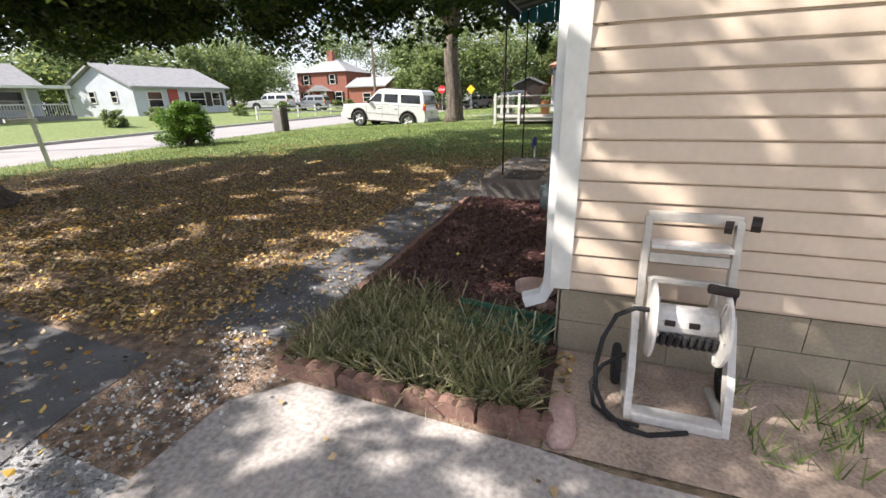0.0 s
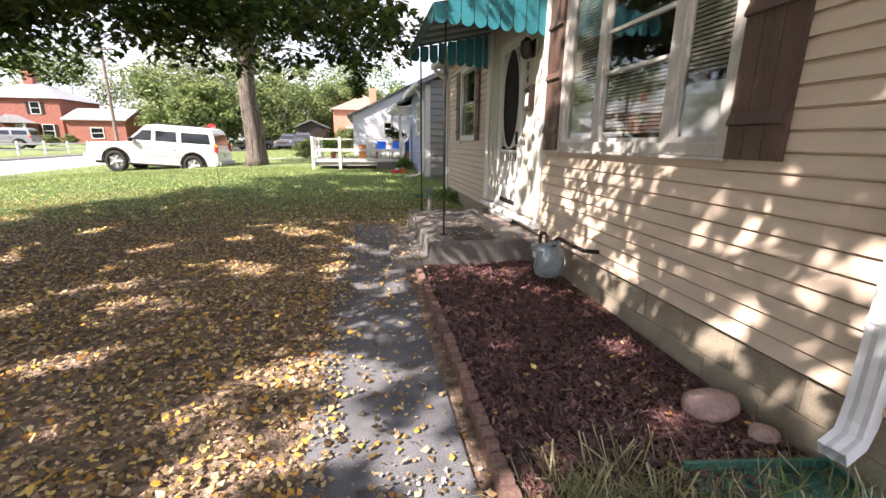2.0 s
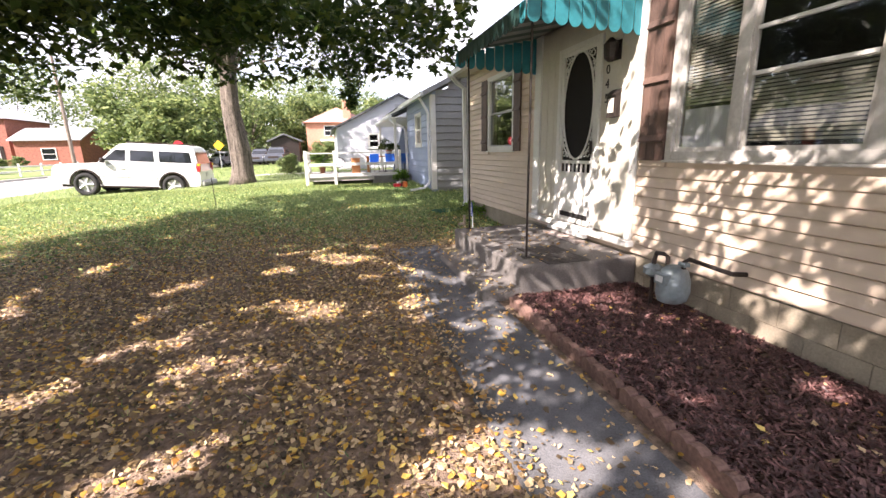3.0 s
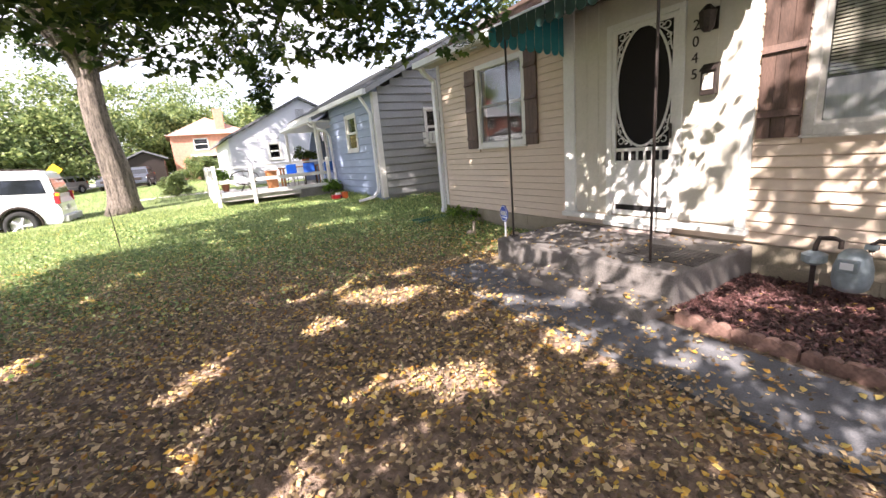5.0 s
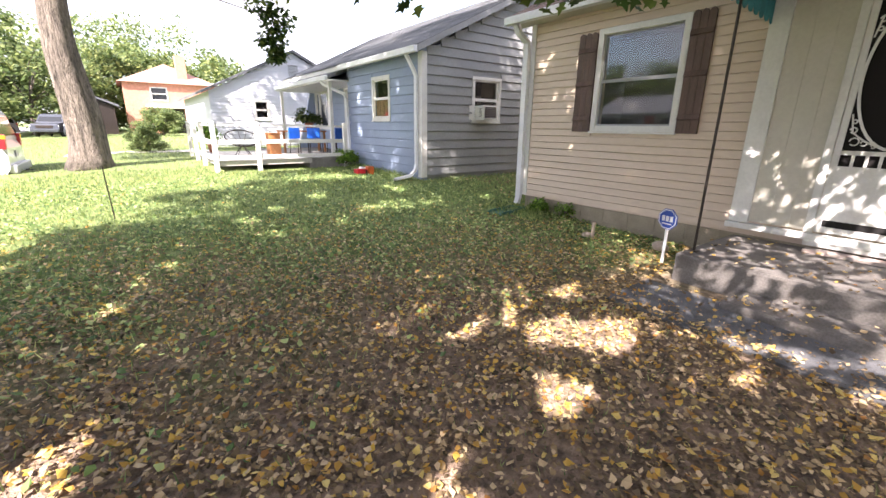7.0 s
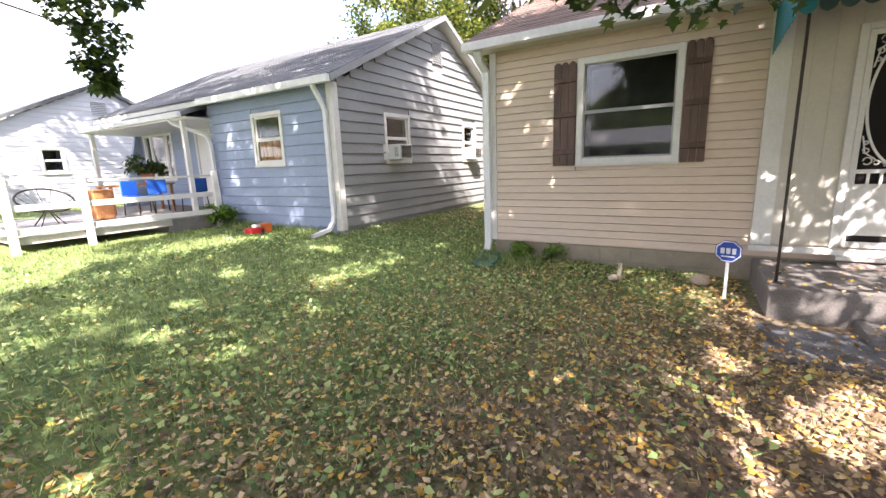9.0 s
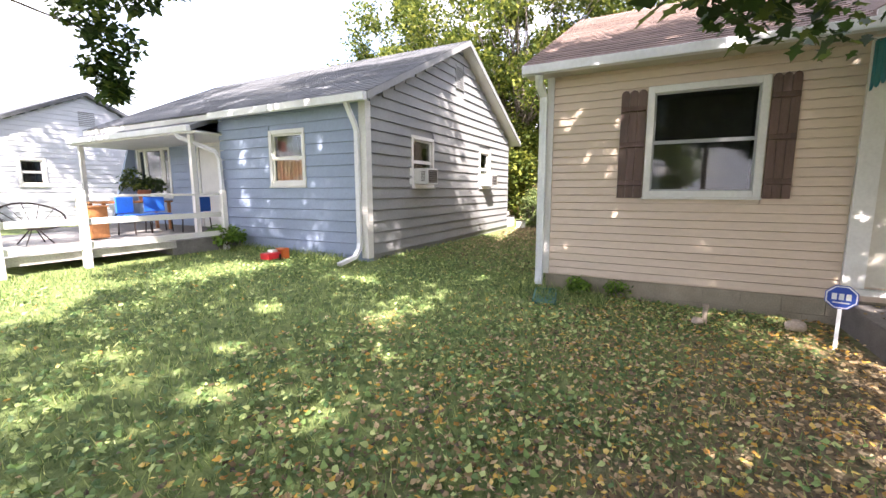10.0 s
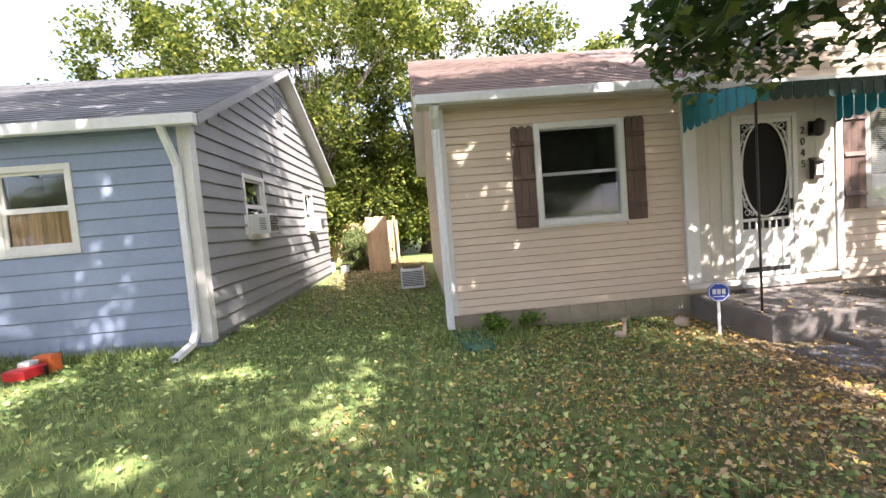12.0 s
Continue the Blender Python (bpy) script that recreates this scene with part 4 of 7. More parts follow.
OPENINGS2 = [(-3.6, 8.6, 0.6, 0.13, 10), (-4.9, 6.75, 0.2, 0.12, 50), (-3.4, 9.75, 0.22, 0.1, -60), (-2.3, 3.3, 0.3, 0.24, 0),
             (-1.9, 2.85, 0.32, 0.25, 0), (-0.1, 8.05, 0.35, 0.12, 60), (-0.85, 7.7, 0.36, 0.12, 20), (0.4, 7.35, 0.3, 0.1, 60),
             (-4.2, 9.0, 0.2, 0.1, 0), (-2.45, 6.6, 0.2, 0.12, 0), (-4.05, 12.05, 0.14, 0.1, 0), (-2.5, 5.8, 0.14, 0.1, 0)]


def shades(x, y, z):
    """Whether a leaf of the maple at this place stays: False where the crown is open to the sun."""
    u, v = x + 0.929 * z, y + 0.536 * z
    wob = noise.noise(Vector((u * 0.9, v * 0.9, 1.7)))
    if v > 1.1 * u + 20.4 + 1.1 * wob or (u > 6.9 + 0.3 * wob and v > 13.5):
        return False
    du = 0.16 * noise.noise(Vector((u * 4, v * 4, 0.3)))
    dv = 0.16 * noise.noise(Vector((u * 4, v * 4, 9.3)))
    for cu_, cv_, a, b, turn in OPENINGS + OPENINGS2:
        if abs(u - cu_) < 0.9 and abs(v - cv_) < 0.9:
            c, s = math.cos(radians(turn)), math.sin(radians(turn))
            p, q = u + du - cu_, v + dv - cv_
            if ((p * c + q * s) / a) ** 2 + ((q * c - p * s) / b) ** 2 < 1:
                return False
    zw, yw = (u + 0.15) / 0.929, v - 0.577 * (u + 0.15)
    limit, rough = 0.42, 0.0
    if v < 1.75 and u > -2.7:
        limit, rough = -0.02, 1.5
    elif u > 0.05 and yw < 2.3:
        limit, rough = 0.12, 0.7
    elif u > 0.05 and yw < 3.6:
        limit, rough = 0.22, 0.6
    elif u > 0.05 and yw < 5.75:
        limit, rough = (0.62 if zw > 1.4 else 0.54), 0.6
    elif u > 0.05 and yw < 8.0:
        limit, rough = (0.04 if yw < 7.0 else 0.4), 0.5
    elif u > 0.05 and yw < 12:
        limit, rough = 0.52, 0.4
    elif u > 0.05:
        limit, rough = 0.5, 0.3
    elif -2.7 < u < -1.7 and v < 7:
        limit, rough = 0.22, 0.4
    return noise.noise(Vector((u * 2.3, v * 2.3, 3.3))) + rough * noise.noise(Vector((u * 6.0, v * 6.0, 5.1))) < limit


north_lobe = [c for c in crown_clumps(-7.2, 12.0, 4.9, 9.5, 5.0, 3.8, 105, 0.7, 33) if c[2] - c[3] > 4.3 + max(0, c[1] - 10) * 0.35]
over_wing = crown_clumps(-5.3, 7.2, 6.2, 9.2, 2.7, 3.2, 110, 0.75, 41)
north_high = crown_clumps(-5.6, 13.2, 7.6, 10.0, 4.3, 4.4, 190, 0.75, 37)
yard_clumps = maple_clumps(-9.2, 3.4, 10.8, 620, 0.76, 3)
low_west = crown_clumps(-11.3, 5.6, 2.7, 3.9, 4.0, 2.6, 84, 0.6, 51)
low_near = crown_clumps(-8.6, 3.4, 2.75, 3.7, 3.4, 2.4, 84, 0.55, 54)
low_mid = crown_clumps(-8.2, 7.4, 2.95, 3.9, 3.0, 2.2, 80, 0.55, 57)
low_south = crown_clumps(-5.5, -1.5, 3.6, 7.5, 4.6, 3.2, 90, 0.75, 52)
low_tips = [(-2.4, 9.6, 2.95, 0.33), (-2.0, 9.3, 3.0, 0.35), (-2.8, 9.8, 3.05, 0.35), (-1.5, 8.9, 2.98, 0.33), (-1.7, 8.3, 3.0, 0.33), (-4.0, 10.4, 2.95, 0.35),
            (-3.5, 10.1, 2.95, 0.35), (-4.5, 10.3, 2.95, 0.35), (-4.9, 10.0, 2.92, 0.35), (-3.2, 9.6, 2.95, 0.3), (-5.4, 9.9, 2.95, 0.3)]
low_branch = [(-4.3, 8.6, 3.35, 0.5), (-4.8, 8.9, 3.3, 0.5), (-5.3, 8.8, 3.3, 0.5), (-3.0, 8.5, 3.3, 0.45), (-3.6, 8.6, 3.5, 0.5), (-3.9, 9.6, 3.35, 0.5), (-3.2, 9.1, 3.45, 0.45), (-4.4, 9.3, 3.35, 0.55), (-5.0, 9.7, 3.3, 0.5), (-5.9, 9.3, 3.3, 0.5), (-3.4, 10.0, 3.75, 0.5), (-4.0, 10.2, 3.9, 0.55), (-4.8, 10.2, 3.85, 0.5), (-2.9, 10.0, 3.75, 0.45), (-5.6, 10.0, 3.85, 0.6), (-6.5, 10.1, 3.6, 0.6), (-3.6, 9.2, 4.0, 0.6), (-4.6, 9.1, 3.9, 0.6), (-5.6, 8.8, 3.7, 0.6), (-4.1, 8.2, 3.6, 0.5), (-5.6, 9.6, 3.15, 0.5), (-6.6, 9.5, 3.05, 0.55), (-4.6, 9.8, 3.45, 0.45), (-7.6, 9.2, 3.0, 0.65), (-2.6, 9.75, 3.15, 0.42), (-2.2, 9.5, 3.3, 0.5), (-1.8, 9.2, 3.35, 0.45), (-2.9, 9.3, 3.45, 0.5), (-2.0, 8.6, 3.4, 0.5), (-2.6, 8.9, 3.5, 0.55), (-1.6, 8.1, 3.2, 0.4),
              (-2.1, 7.7, 3.2, 0.45), (-2.6, 7.2, 3.3, 0.5), (-3.4, 7.4, 3.6, 0.6), (-1.9, 7.0, 3.2, 0.4), (-2.6, 6.2, 3.5, 0.6), (-3.4, 6.3, 3.4, 0.7)]
make_tree("maple_tree", -9.45, 3.4, 0.48, 3.4, (0.02, 0.05), yard_clumps + north_lobe + north_high + over_wing + low_west + low_near + low_mid + low_south, 235, 0.128, M_GREEN_LEAF, "big old maple tree with low spreading green crown", 11, fork=2, flare=2.5, keep=shades, lobed_clumps=low_branch + low_tips)
street_clumps = crown_clumps(-7.3, 20.3, 5.0, 13.5, 5.2, 5.2, 120, 0.85, 8) + [(-2.4, 18.5, 3.7, 0.38), (-2.2, 18.5, 4.2, 0.45), (-2.6, 18.5, 4.6, 0.5), (-3.0, 18.7, 5.1, 0.6), (-1.8, 18.5, 5.1, 0.45), (-1.1, 18.5, 5.6, 0.45), (-3.7, 19.0, 5.4, 0.7), (-2.6, 18.8, 5.6, 0.65), (-2.3, 18.4, 3.35, 0.25), (-4.6, 19.3, 6.0, 0.75), (-5.2, 19.5, 5.5, 0.7), (-4.1, 19.0, 6.5, 0.7), (-3.5, 18.8, 6.3, 0.6), (-5.4, 19.2, 6.7, 0.8)]
make_tree("street_tree", -6.62, 20.1, 0.41, 4.3, (-0.01, 0.01), street_clumps, 300, 0.15, M_GREEN_LEAF, "tall tree with forked grey-brown trunk on the lawn", 12, fork=3, flare=1.35, stems=(((-1.5, 0.3, 7.6), 0.26), ((1.0, -0.4, 7.9), 0.2), ((-0.2, 1.0, 8.2), 0.2)))
for bx_, by_, br_, bh_, bs_ in ((12.5, 16.0, 6.0, 15.5, 9), (16.0, 11.5, 5.5, 15.5, 29), (14, 20, 5, 9, 39), (13.5, 5.5, 4.5, 10.5, 49), (11.5, 17.5, 2.6, 5.0, 69), (15.5, 13.5, 3.0, 5.5, 79), (17.5, 15.5, 6.0, 14.0, 59), (15.5, 23.5, 4.6, 13.0, 89)):
    make_tree("back_tree", bx_, by_, 0.3, 4.0, (0, 0), crown_clumps(bx_, by_, 2.2 if bh_ > 6 else 0.6, bh_, br_, br_, 125, 0.95, bs_), 230, 0.19, M_GREEN_BACK, "tall yellow-green tree behind the houses", bs_ + 4)

# distant rows of trees
rnd0 = random.Random(44)
for (tx, ty, r, h) in ((-28, 72, 7, 11), (-16, 66, 6, 9), (-48, 48, 6, 9), (-55, 30, 6, 8), (-8, 74, 8, 11), (-60, 66, 8, 12), (-46, 12, 5, 7), (22, 24, 6, 9), (17, 6, 6, 9), (20, -4, 6, 9), (-58, 12, 6, 9), (-50, -6, 6, 9), (-18, 50, 3.5, 7), (-22, 58, 6, 12), (-12, 58, 6, 12), (-44, 74, 8, 15), (-20, 80, 9, 15), (-2, 80, 9, 15), (-56, 56, 7, 13), (-62, 40, 7, 12), (-66, 20, 7, 12), (-46, 40, 5, 9), (-44, 28, 5, 8), (1, 60, 5, 9.5), (-4, 63, 5, 9)):
    cl = crown_clumps(tx, ty, 1.2, h, r, r, 60, r * 0.3, int(tx * 7 + ty))
    make_tree("far_tree", tx, ty, 0.3, 3.0, (0, 0), cl, 150, 0.42, M_GREEN_HAZED, "leafy green tree in the distance", int(tx + ty * 3), fork=1)


# ---- awning, posts, downspouts ----
aw = thing("awning", FX, 7.1, 2.9, "teal slatted metal door awning with scalloped edges over the stoop", "awning")
aw.matrix_world = pose(0, 0, 0)
AY0, AY1, AXF = 6.0, 8.22, -1.45
ZW, ZF = 3.19, 2.93


def slat(y0, y1, x, z0, z1, axis):
    """A hanging slat with a rounded foot."""
    w = (y1 - y0) / 2
    c = (y0 + y1) / 2
    pts = [(y0, z1), (y0, z0 + w)] + [(c - w * math.cos(t * math.pi / 6), z0 + w - w * math.sin(t * math.pi / 6)) for t in range(1, 6)] + [(y1, z0 + w), (y1, z1)]
    return prism(pts, axis, x, x + 0.006)


nsl = 9
for side in (AY0, AY1):
    for k in range(nsl):
        xa = AXF + (FX - AXF) * k / nsl
        xb = AXF + (FX - AXF) * (k + 1) / nsl
        f = (k + 0.5) / nsl
        zt = ZF + (ZW - ZF) * f - 0.005
        part("side_slat", slat(xa + 0.008, xb - 0.002, side, zt - 0.18 - 0.33 * f, zt, "y"), M_TEAL, aw)
for k in range(17):
    ya = AY0 + 0.01 + (AY1 - AY0) * k / 17
    part("front_slat", slat(ya, ya + 0.12, AXF - 0.01, ZF - 0.19, ZF, "x"), M_TEAL if k in (0, 16) else M_DKGREEN, aw, "dark green slat")
for k in range(11):
    ya = AY0 + (AY1 - AY0) * k / 11
    bm = prism([(AXF, ZF + 0.006), (FX, ZW + 0.006), (FX, ZW), (AXF, ZF)], "y", ya, ya + (AY1 - AY0) / 11 - 0.0005)
    part("roof_panel", bm, M_AWNTOP if k % 2 else M_DKGREEN, aw)
part("frame", boxes((FX - 0.03, AY0, ZW - 0.04, FX - 0.0, AY1, ZW - 0.005), (AXF, AY0 + 0.01, ZF - 0.03, AXF + 0.025, AY1 - 0.01, ZF - 0.004)), M_WHITEMETAL, aw)
for xx, yy in ((-1.30, 8.12), (-1.28, 6.22)):
    post = thing("awning_post", xx, yy, 0.43, "thin dark iron awning post standing on the concrete stoop", "post", "awning posts")
    part("rod", tube([(0, 0, 0), (0, 0, 2.5)], 0.013, 8), M_IRON, post)
    part("foot", boxes((-0.045, -0.045, 0, 0.045, 0.045, 0.008), bevel=0.003), M_IRON, post)

downspout("downspout", [(-0.36, 2.45, 3.2), (-0.28, 2.45, 3.05), (-0.20, 2.45, 2.9), (-0.187, 2.45, 0.50), (-0.195, 2.45, 0.40), (-0.23, 2.44, 0.33), (-0.34, 2.42, 0.29)], "white ribbed aluminium downspout at the house corner", 0.05, 0.035)
downspout("downspout", [(-0.52, 11.6, 3.2), (-0.42, 11.62, 3.08), (-0.24, 11.6, 2.95), (-0.225, 11.6, 0.42), (-0.26, 11.6, 0.30)], "white aluminium downspout with short cut end", 0.05, 0.035)
downspout("downspout", [(-0.60, 14.85, 3.16), (-0.52, 14.86, 3.05), (-0.37, 14.85, 2.8), (-0.33, 14.85, 2.7), (-0.33, 14.85, 0.75), (-0.37, 14.84, 0.62), (-0.52, 14.82, 0.50), (-0.95, 14.8, 0.44)], "white downspout with elbow lying on the grass", 0.04, 0.03)
downspout("downspout", [(-0.90, 19.3, 2.95), (-0.84, 19.2, 2.80), (-0.42, 18.66, 2.52), (-0.36, 18.6, 2.35), (-0.34, 18.58, 0.95), (-0.38, 18.5, 0.78), (-0.55, 18.38, 0.6), (-0.90, 18.25, 0.5)], "white downspout crossing under the porch eave", 0.04, 0.03)

# mailbox, porch lamp, number, utility meter
mb = thing("wall_mailbox", FX - 0.03, 6.33, 2.06, "small dark metal wall mailbox beside the door", "mailbox")
part("box", boxes((-0.07, -0.075, -0.14, 0, 0.075, 0.12), bevel=0.01), M_IRON, mb)
part("lid", prism([(-0.085, 0.10), (0, 0.16), (0, 0.125), (-0.085, 0.085)], "y", -0.08, 0.08), M_IRON, mb)
part("plaque", boxes((-0.076, -0.05, -0.09, -0.07, 0.05, 0.06), bevel=0.002), M_CREAM, mb, "pale plaque")
lamp = thing("porch_lamp", FX - 0.03, 6.35, 2.62, "black porch wall lamp under the awning", "lamp")
part("back_plate", boxes((-0.02, -0.06, -0.1, 0, 0.06, 0.1), bevel=0.005), M_IRON, lamp)
part("lantern", tube([(-0.1, 0, -0.12), (-0.1, 0, -0.08), (-0.1, 0, 0.06), (-0.1, 0, 0.12)], [0.03, 0.065, 0.08, 0.02], 8), M_IRON, lamp)
nums = thing("house_number", FX - 0.033, 6.50, 2.4, "dark metal house number digits set one above another", "house number")
for k, ch in enumerate("2045"):
    cu = bpy.data.curves.new("digit", "FONT")
    cu.body, cu.size, cu.extrude, cu.align_x = ch, 0.14, 0.003, "CENTER"
    tmp = new("digit_text", cu)
    me = bpy.data.meshes.new_from_object(tmp)
    bpy.data.objects.remove(tmp)
    me.materials.append(M_IRON)
    d = new("digit", me)
    d.parent = nums
    d.matrix_basis = Matrix.Translation((-0.006, 0, 0.16 - 0.155 * k)) @ Euler((radians(90), radians(0), radians(-90))).to_matrix().to_4x4()

M_METER = mat("meter_grey", (0.20, 0.24, 0.26), 0.55, vary=0.15, scale=6, fine=30, bump=0.1, stain=0.3, stain_colour=(0.12, 0.1, 0.08))
gm = thing("gas_meter", -0.42, 5.05, 0.06, "grey gas meter with pipes beside the stoop in the mulch", "gas meter")
part("body", tube([(0, -0.01, 0.17), (0, -0.01, 0.19), (0, -0.01, 0.26), (0, -0.01, 0.36), (0, -0.01, 0.46), (0, -0.01, 0.50)], [0.10, 0.135, 0.155, 0.15, 0.12, 0.08], 20, 0.8), M_METER, gm, smooth=True)
part("dial", boxes((-0.16, -0.075, 0.35, -0.09, 0.055, 0.45), bevel=0.012), M_METER, gm)
part("dial_glass", boxes((-0.164, -0.05, 0.375, -0.1605, 0.03, 0.43)), M_WHITEMETAL, gm)
part("regulator", tube([(0.0, 0.24, 0.34), (0.0, 0.24, 0.37), (0.0, 0.24, 0.43), (0.0, 0.24, 0.46)], [0.04, 0.09, 0.09, 0.035], 12), M_METER, gm)
part("pipe", tube([(0, -0.1, 0.5), (0, -0.1, 0.56), (0.02, -0.13, 0.59), (0.05, -0.34, 0.57), (0.12, -0.45, 0.54), (0.3, -0.46, 0.52)], 0.02, 8), M_IRON, gm)
part("pipe", tube([(0, 0.08, 0.5), (0, 0.08, 0.56), (0, 0.13, 0.58), (0, 0.22, 0.57), (0, 0.24, 0.5), (0, 0.24, 0.0)], 0.02, 8), M_IRON, gm)
part("valve", boxes((-0.03, -0.14, 0.52, 0.03, -0.06, 0.56), bevel=0.01), M_METER, gm)

# mat and boards on the stoop
mt = thing("door_mat", -0.95, 6.25, 0.43, "dark rubber door mat on the concrete stoop", "door mat")
part("mat_base", boxes((-0.25, -0.38, 0, 0.25, 0.38, 0.012), bevel=0.004), mat("worn_mat", (0.085, 0.075, 0.07), 0.9, vary=0.3, bump=0.4), mt)
bmr = bmesh.new()
for k in range(14):
    add_box(bmr, -0.22, -0.35 + k * 0.05, 0.012, 0.22, -0.33 + k * 0.05, 0.018)
part("ribs", bmr, MATS["worn_mat"], mt)
bd = thing("loose_board", -0.34, 7.05, 0.43, "pale weathered board lying before the door", "board")
part("plank", boxes((-0.07, -0.42, 0, 0.07, 0.42, 0.035), bevel=0.006), mat("pale_board", (0.5, 0.42, 0.38), 0.8, vary=0.2, scale=4, fine=40, bump=0.3, stretch=(4, 0.6, 1), stain=0.5, stain_colour=(0.3, 0.12, 0.08)), bd)

# ---- mulch bed and edging ----
BED_Z = 0.075


def bed_z(x, y):
    return ground(x, y) + 0.035 + 0.02 * noise.noise(Vector((x * 2, y * 2, 3)))


M_MULCHBASE = mat("mulch_soil", (0.055, 0.028, 0.024), 0.95, vary=0.4, scale=12, fine=70, bump=0.9, dist=0.02)
structure("mulch_bed", grid_mesh(steps(-1.6, -0.1, 12), steps(1.68, 5.86, 30), bed_z), M_MULCHBASE, "dark red-brown bark mulch bed along the house wall")
structure("soil_strip", grid_mesh(steps(-0.1, 7.0, 20), steps(1.5, 2.34, 4), lambda x, y: ground(x, y) + 0.012), mat("pale_soil", (0.40, 0.31, 0.25), 0.95, vary=0.3, scale=5, fine=60, bump=0.6), "pale dry soil strip along the side wall")
edging = thing("bed_edging", 0, 0, 0, "old reddish scalloped edging bricks around the mulch bed", "garden edging", kind="structure")
rnde = random.Random(6)


def edge_brick(cx, cy, rz, ln):
    z = ground(cx, cy)
    bm = bmesh.new()
    pts = [(-ln / 2 + 0.004, -0.06), (-ln / 2 + 0.004, 0.075)]
    for k in range(4):
        u0 = -ln / 2 + 0.004 + (ln - 0.008) * k / 4
        w = (ln - 0.008) / 4
        pts += [(u0 + w * 0.2, 0.10), (u0 + w * 0.5, 0.106), (u0 + w * 0.8, 0.10), (u0 + w, 0.086)]
    pts += [(ln / 2 - 0.004, -0.06)]
    add_prism(bm, pts, "y", -0.032, 0.032)
    bmesh.ops.recalc_face_normals(bm, faces=bm.faces)
    ob = part("brick", bm, M_EDGE, edging)
    ob.matrix_basis = pose(cx, cy, z + rnde.uniform(-0.012, 0.006), rnde.uniform(-4, 4), rnde.uniform(-2, 2), rz + rnde.uniform(-2, 2))


for k in range(10):
    edge_brick(-1.66 + rnde.uniform(-.01, .01), 1.85 + 0.41 * k, 90, 0.40)
for k in range(4):
    edge_brick(-1.42 + 0.40 * k, 1.62 - 0.01 * k, 0, 0.39)

M_DRIVE = mat("drive_asphalt", (0.13, 0.128, 0.135), 0.85, vary=0.3, scale=3, fine=110, bump=0.7, stain=0.4, stain_colour=(0.075, 0.07, 0.066))
M_SLAB = mat("side_slab", (0.42, 0.385, 0.365), 0.88, vary=0.3, scale=2.2, fine=38, bump=0.25, stain=0.6, stain_colour=(0.16, 0.135, 0.12))
structure("driveway", prism([(-15.4, -6), (-2.2, -6), (-2.3, 0.4), (-2.45, 1.0), (-2.5, 1.5), (-2.9, 1.5), (-4.2, 1.56), (-8, 1.62), (-15.4, 1.6)], "z", -0.25, 0.016), M_DRIVE, "dark worn asphalt driveway")
structure("side_slab", prism([(-1.72, -6), (8, -6), (8, 1.42), (0.2, 1.46), (-0.1, 1.5), (-1.45, 1.56), (-1.72, 1.30)], "z", -0.25, 0.022), M_SLAB, "grey concrete slab beside the house")
structure("gravel_strip", prism([(-2.6, -6), (-1.6, -6), (-1.68, 1.56), (-1.75, 1.92), (-2.56, 1.92)], "z", -0.25, 0.008), mat("grit", (0.30, 0.30, 0.31), 0.95, vary=0.45, scale=20, fine=90, bump=0.9), "grey grit between driveway and slab")


# ---- scattered stuff ----
def scatter(name, pts, shape, size, material, seed, tilt=0.5, lift=0.012, upright=False, label=""):
    """Many small flat or upright pieces in one mesh: shape is a list of (u, v, w)."""
    rs = np.random.RandomState(seed)
    P = np.array(pts)
    n, k = len(P), len(shape)
    S = np.array(shape)[None, :, :] * (size * rs.uniform(0.6, 1.35, n))[:, None, None]
    rz = rs.uniform(0, 2 * np.pi, n)
    ax = rs.uniform(-tilt, tilt, n)
    ay = rs.uniform(-tilt, tilt, n)
    x, y, z = S[..., 0], S[..., 1], S[..., 2]
    y, z = y * np.cos(ax)[:, None] - z * np.sin(ax)[:, None], y * np.sin(ax)[:, None] + z * np.cos(ax)[:, None]
    x, z = x * np.cos(ay)[:, None] + z * np.sin(ay)[:, None], -x * np.sin(ay)[:, None] + z * np.cos(ay)[:, None]
    x, y = x * np.cos(rz)[:, None] - y * np.sin(rz)[:, None], x * np.sin(rz)[:, None] + y * np.cos(rz)[:, None]
    if not upright:
        z = z - z.min(axis=1)[:, None] * 0.7
    V = np.stack([x + P[:, 0:1], y + P[:, 1:2], z + P[:, 2:3] + lift], axis=-1).reshape(-1, 3)
    me = bpy.data.meshes.new(name)
    me.from_pydata(V.tolist(), [], np.arange(n * k).reshape(n, k).tolist())
    me.materials.append(material)
    return tagged(new(name, me), label, kind="stuff")


LEAF = [(-0.5, 0, 0), (-0.22, 0.36, 0.10), (0.12, 0.22, 0.03), (0.5, 0.02, 0.12), (0.14, -0.26, 0.02), (-0.2, -0.36, 0.13)]
BLADE = [(-0.06, 0, 0), (0.06, 0, 0), (0.10, 0.18, 1.0)]
CHIP = [(-0.5, -0.14, 0), (0.5, -0.10, 0.06), (0.45, 0.14, 0.02), (-0.48, 0.12, 0.05)]


def top_z(x, y):
    if -1.62 < x < -0.1 and 1.66 < y < 5.86:
        return bed_z(x, y)
    if -1.52 < x < FX and 5.85 < y < 8.2:
        return 0.43
    if -1.95 < x <= -1.52 and 5.65 < y < 7.6:
        return 0.23
    if y < 1.5 and x < 6:
        return 0.022
    if -2.55 < x < -1.78 and 1.9 < y < 8.3:
        return ground(x, y) + 0.022
    return lawn_z(x, y) + 0.004


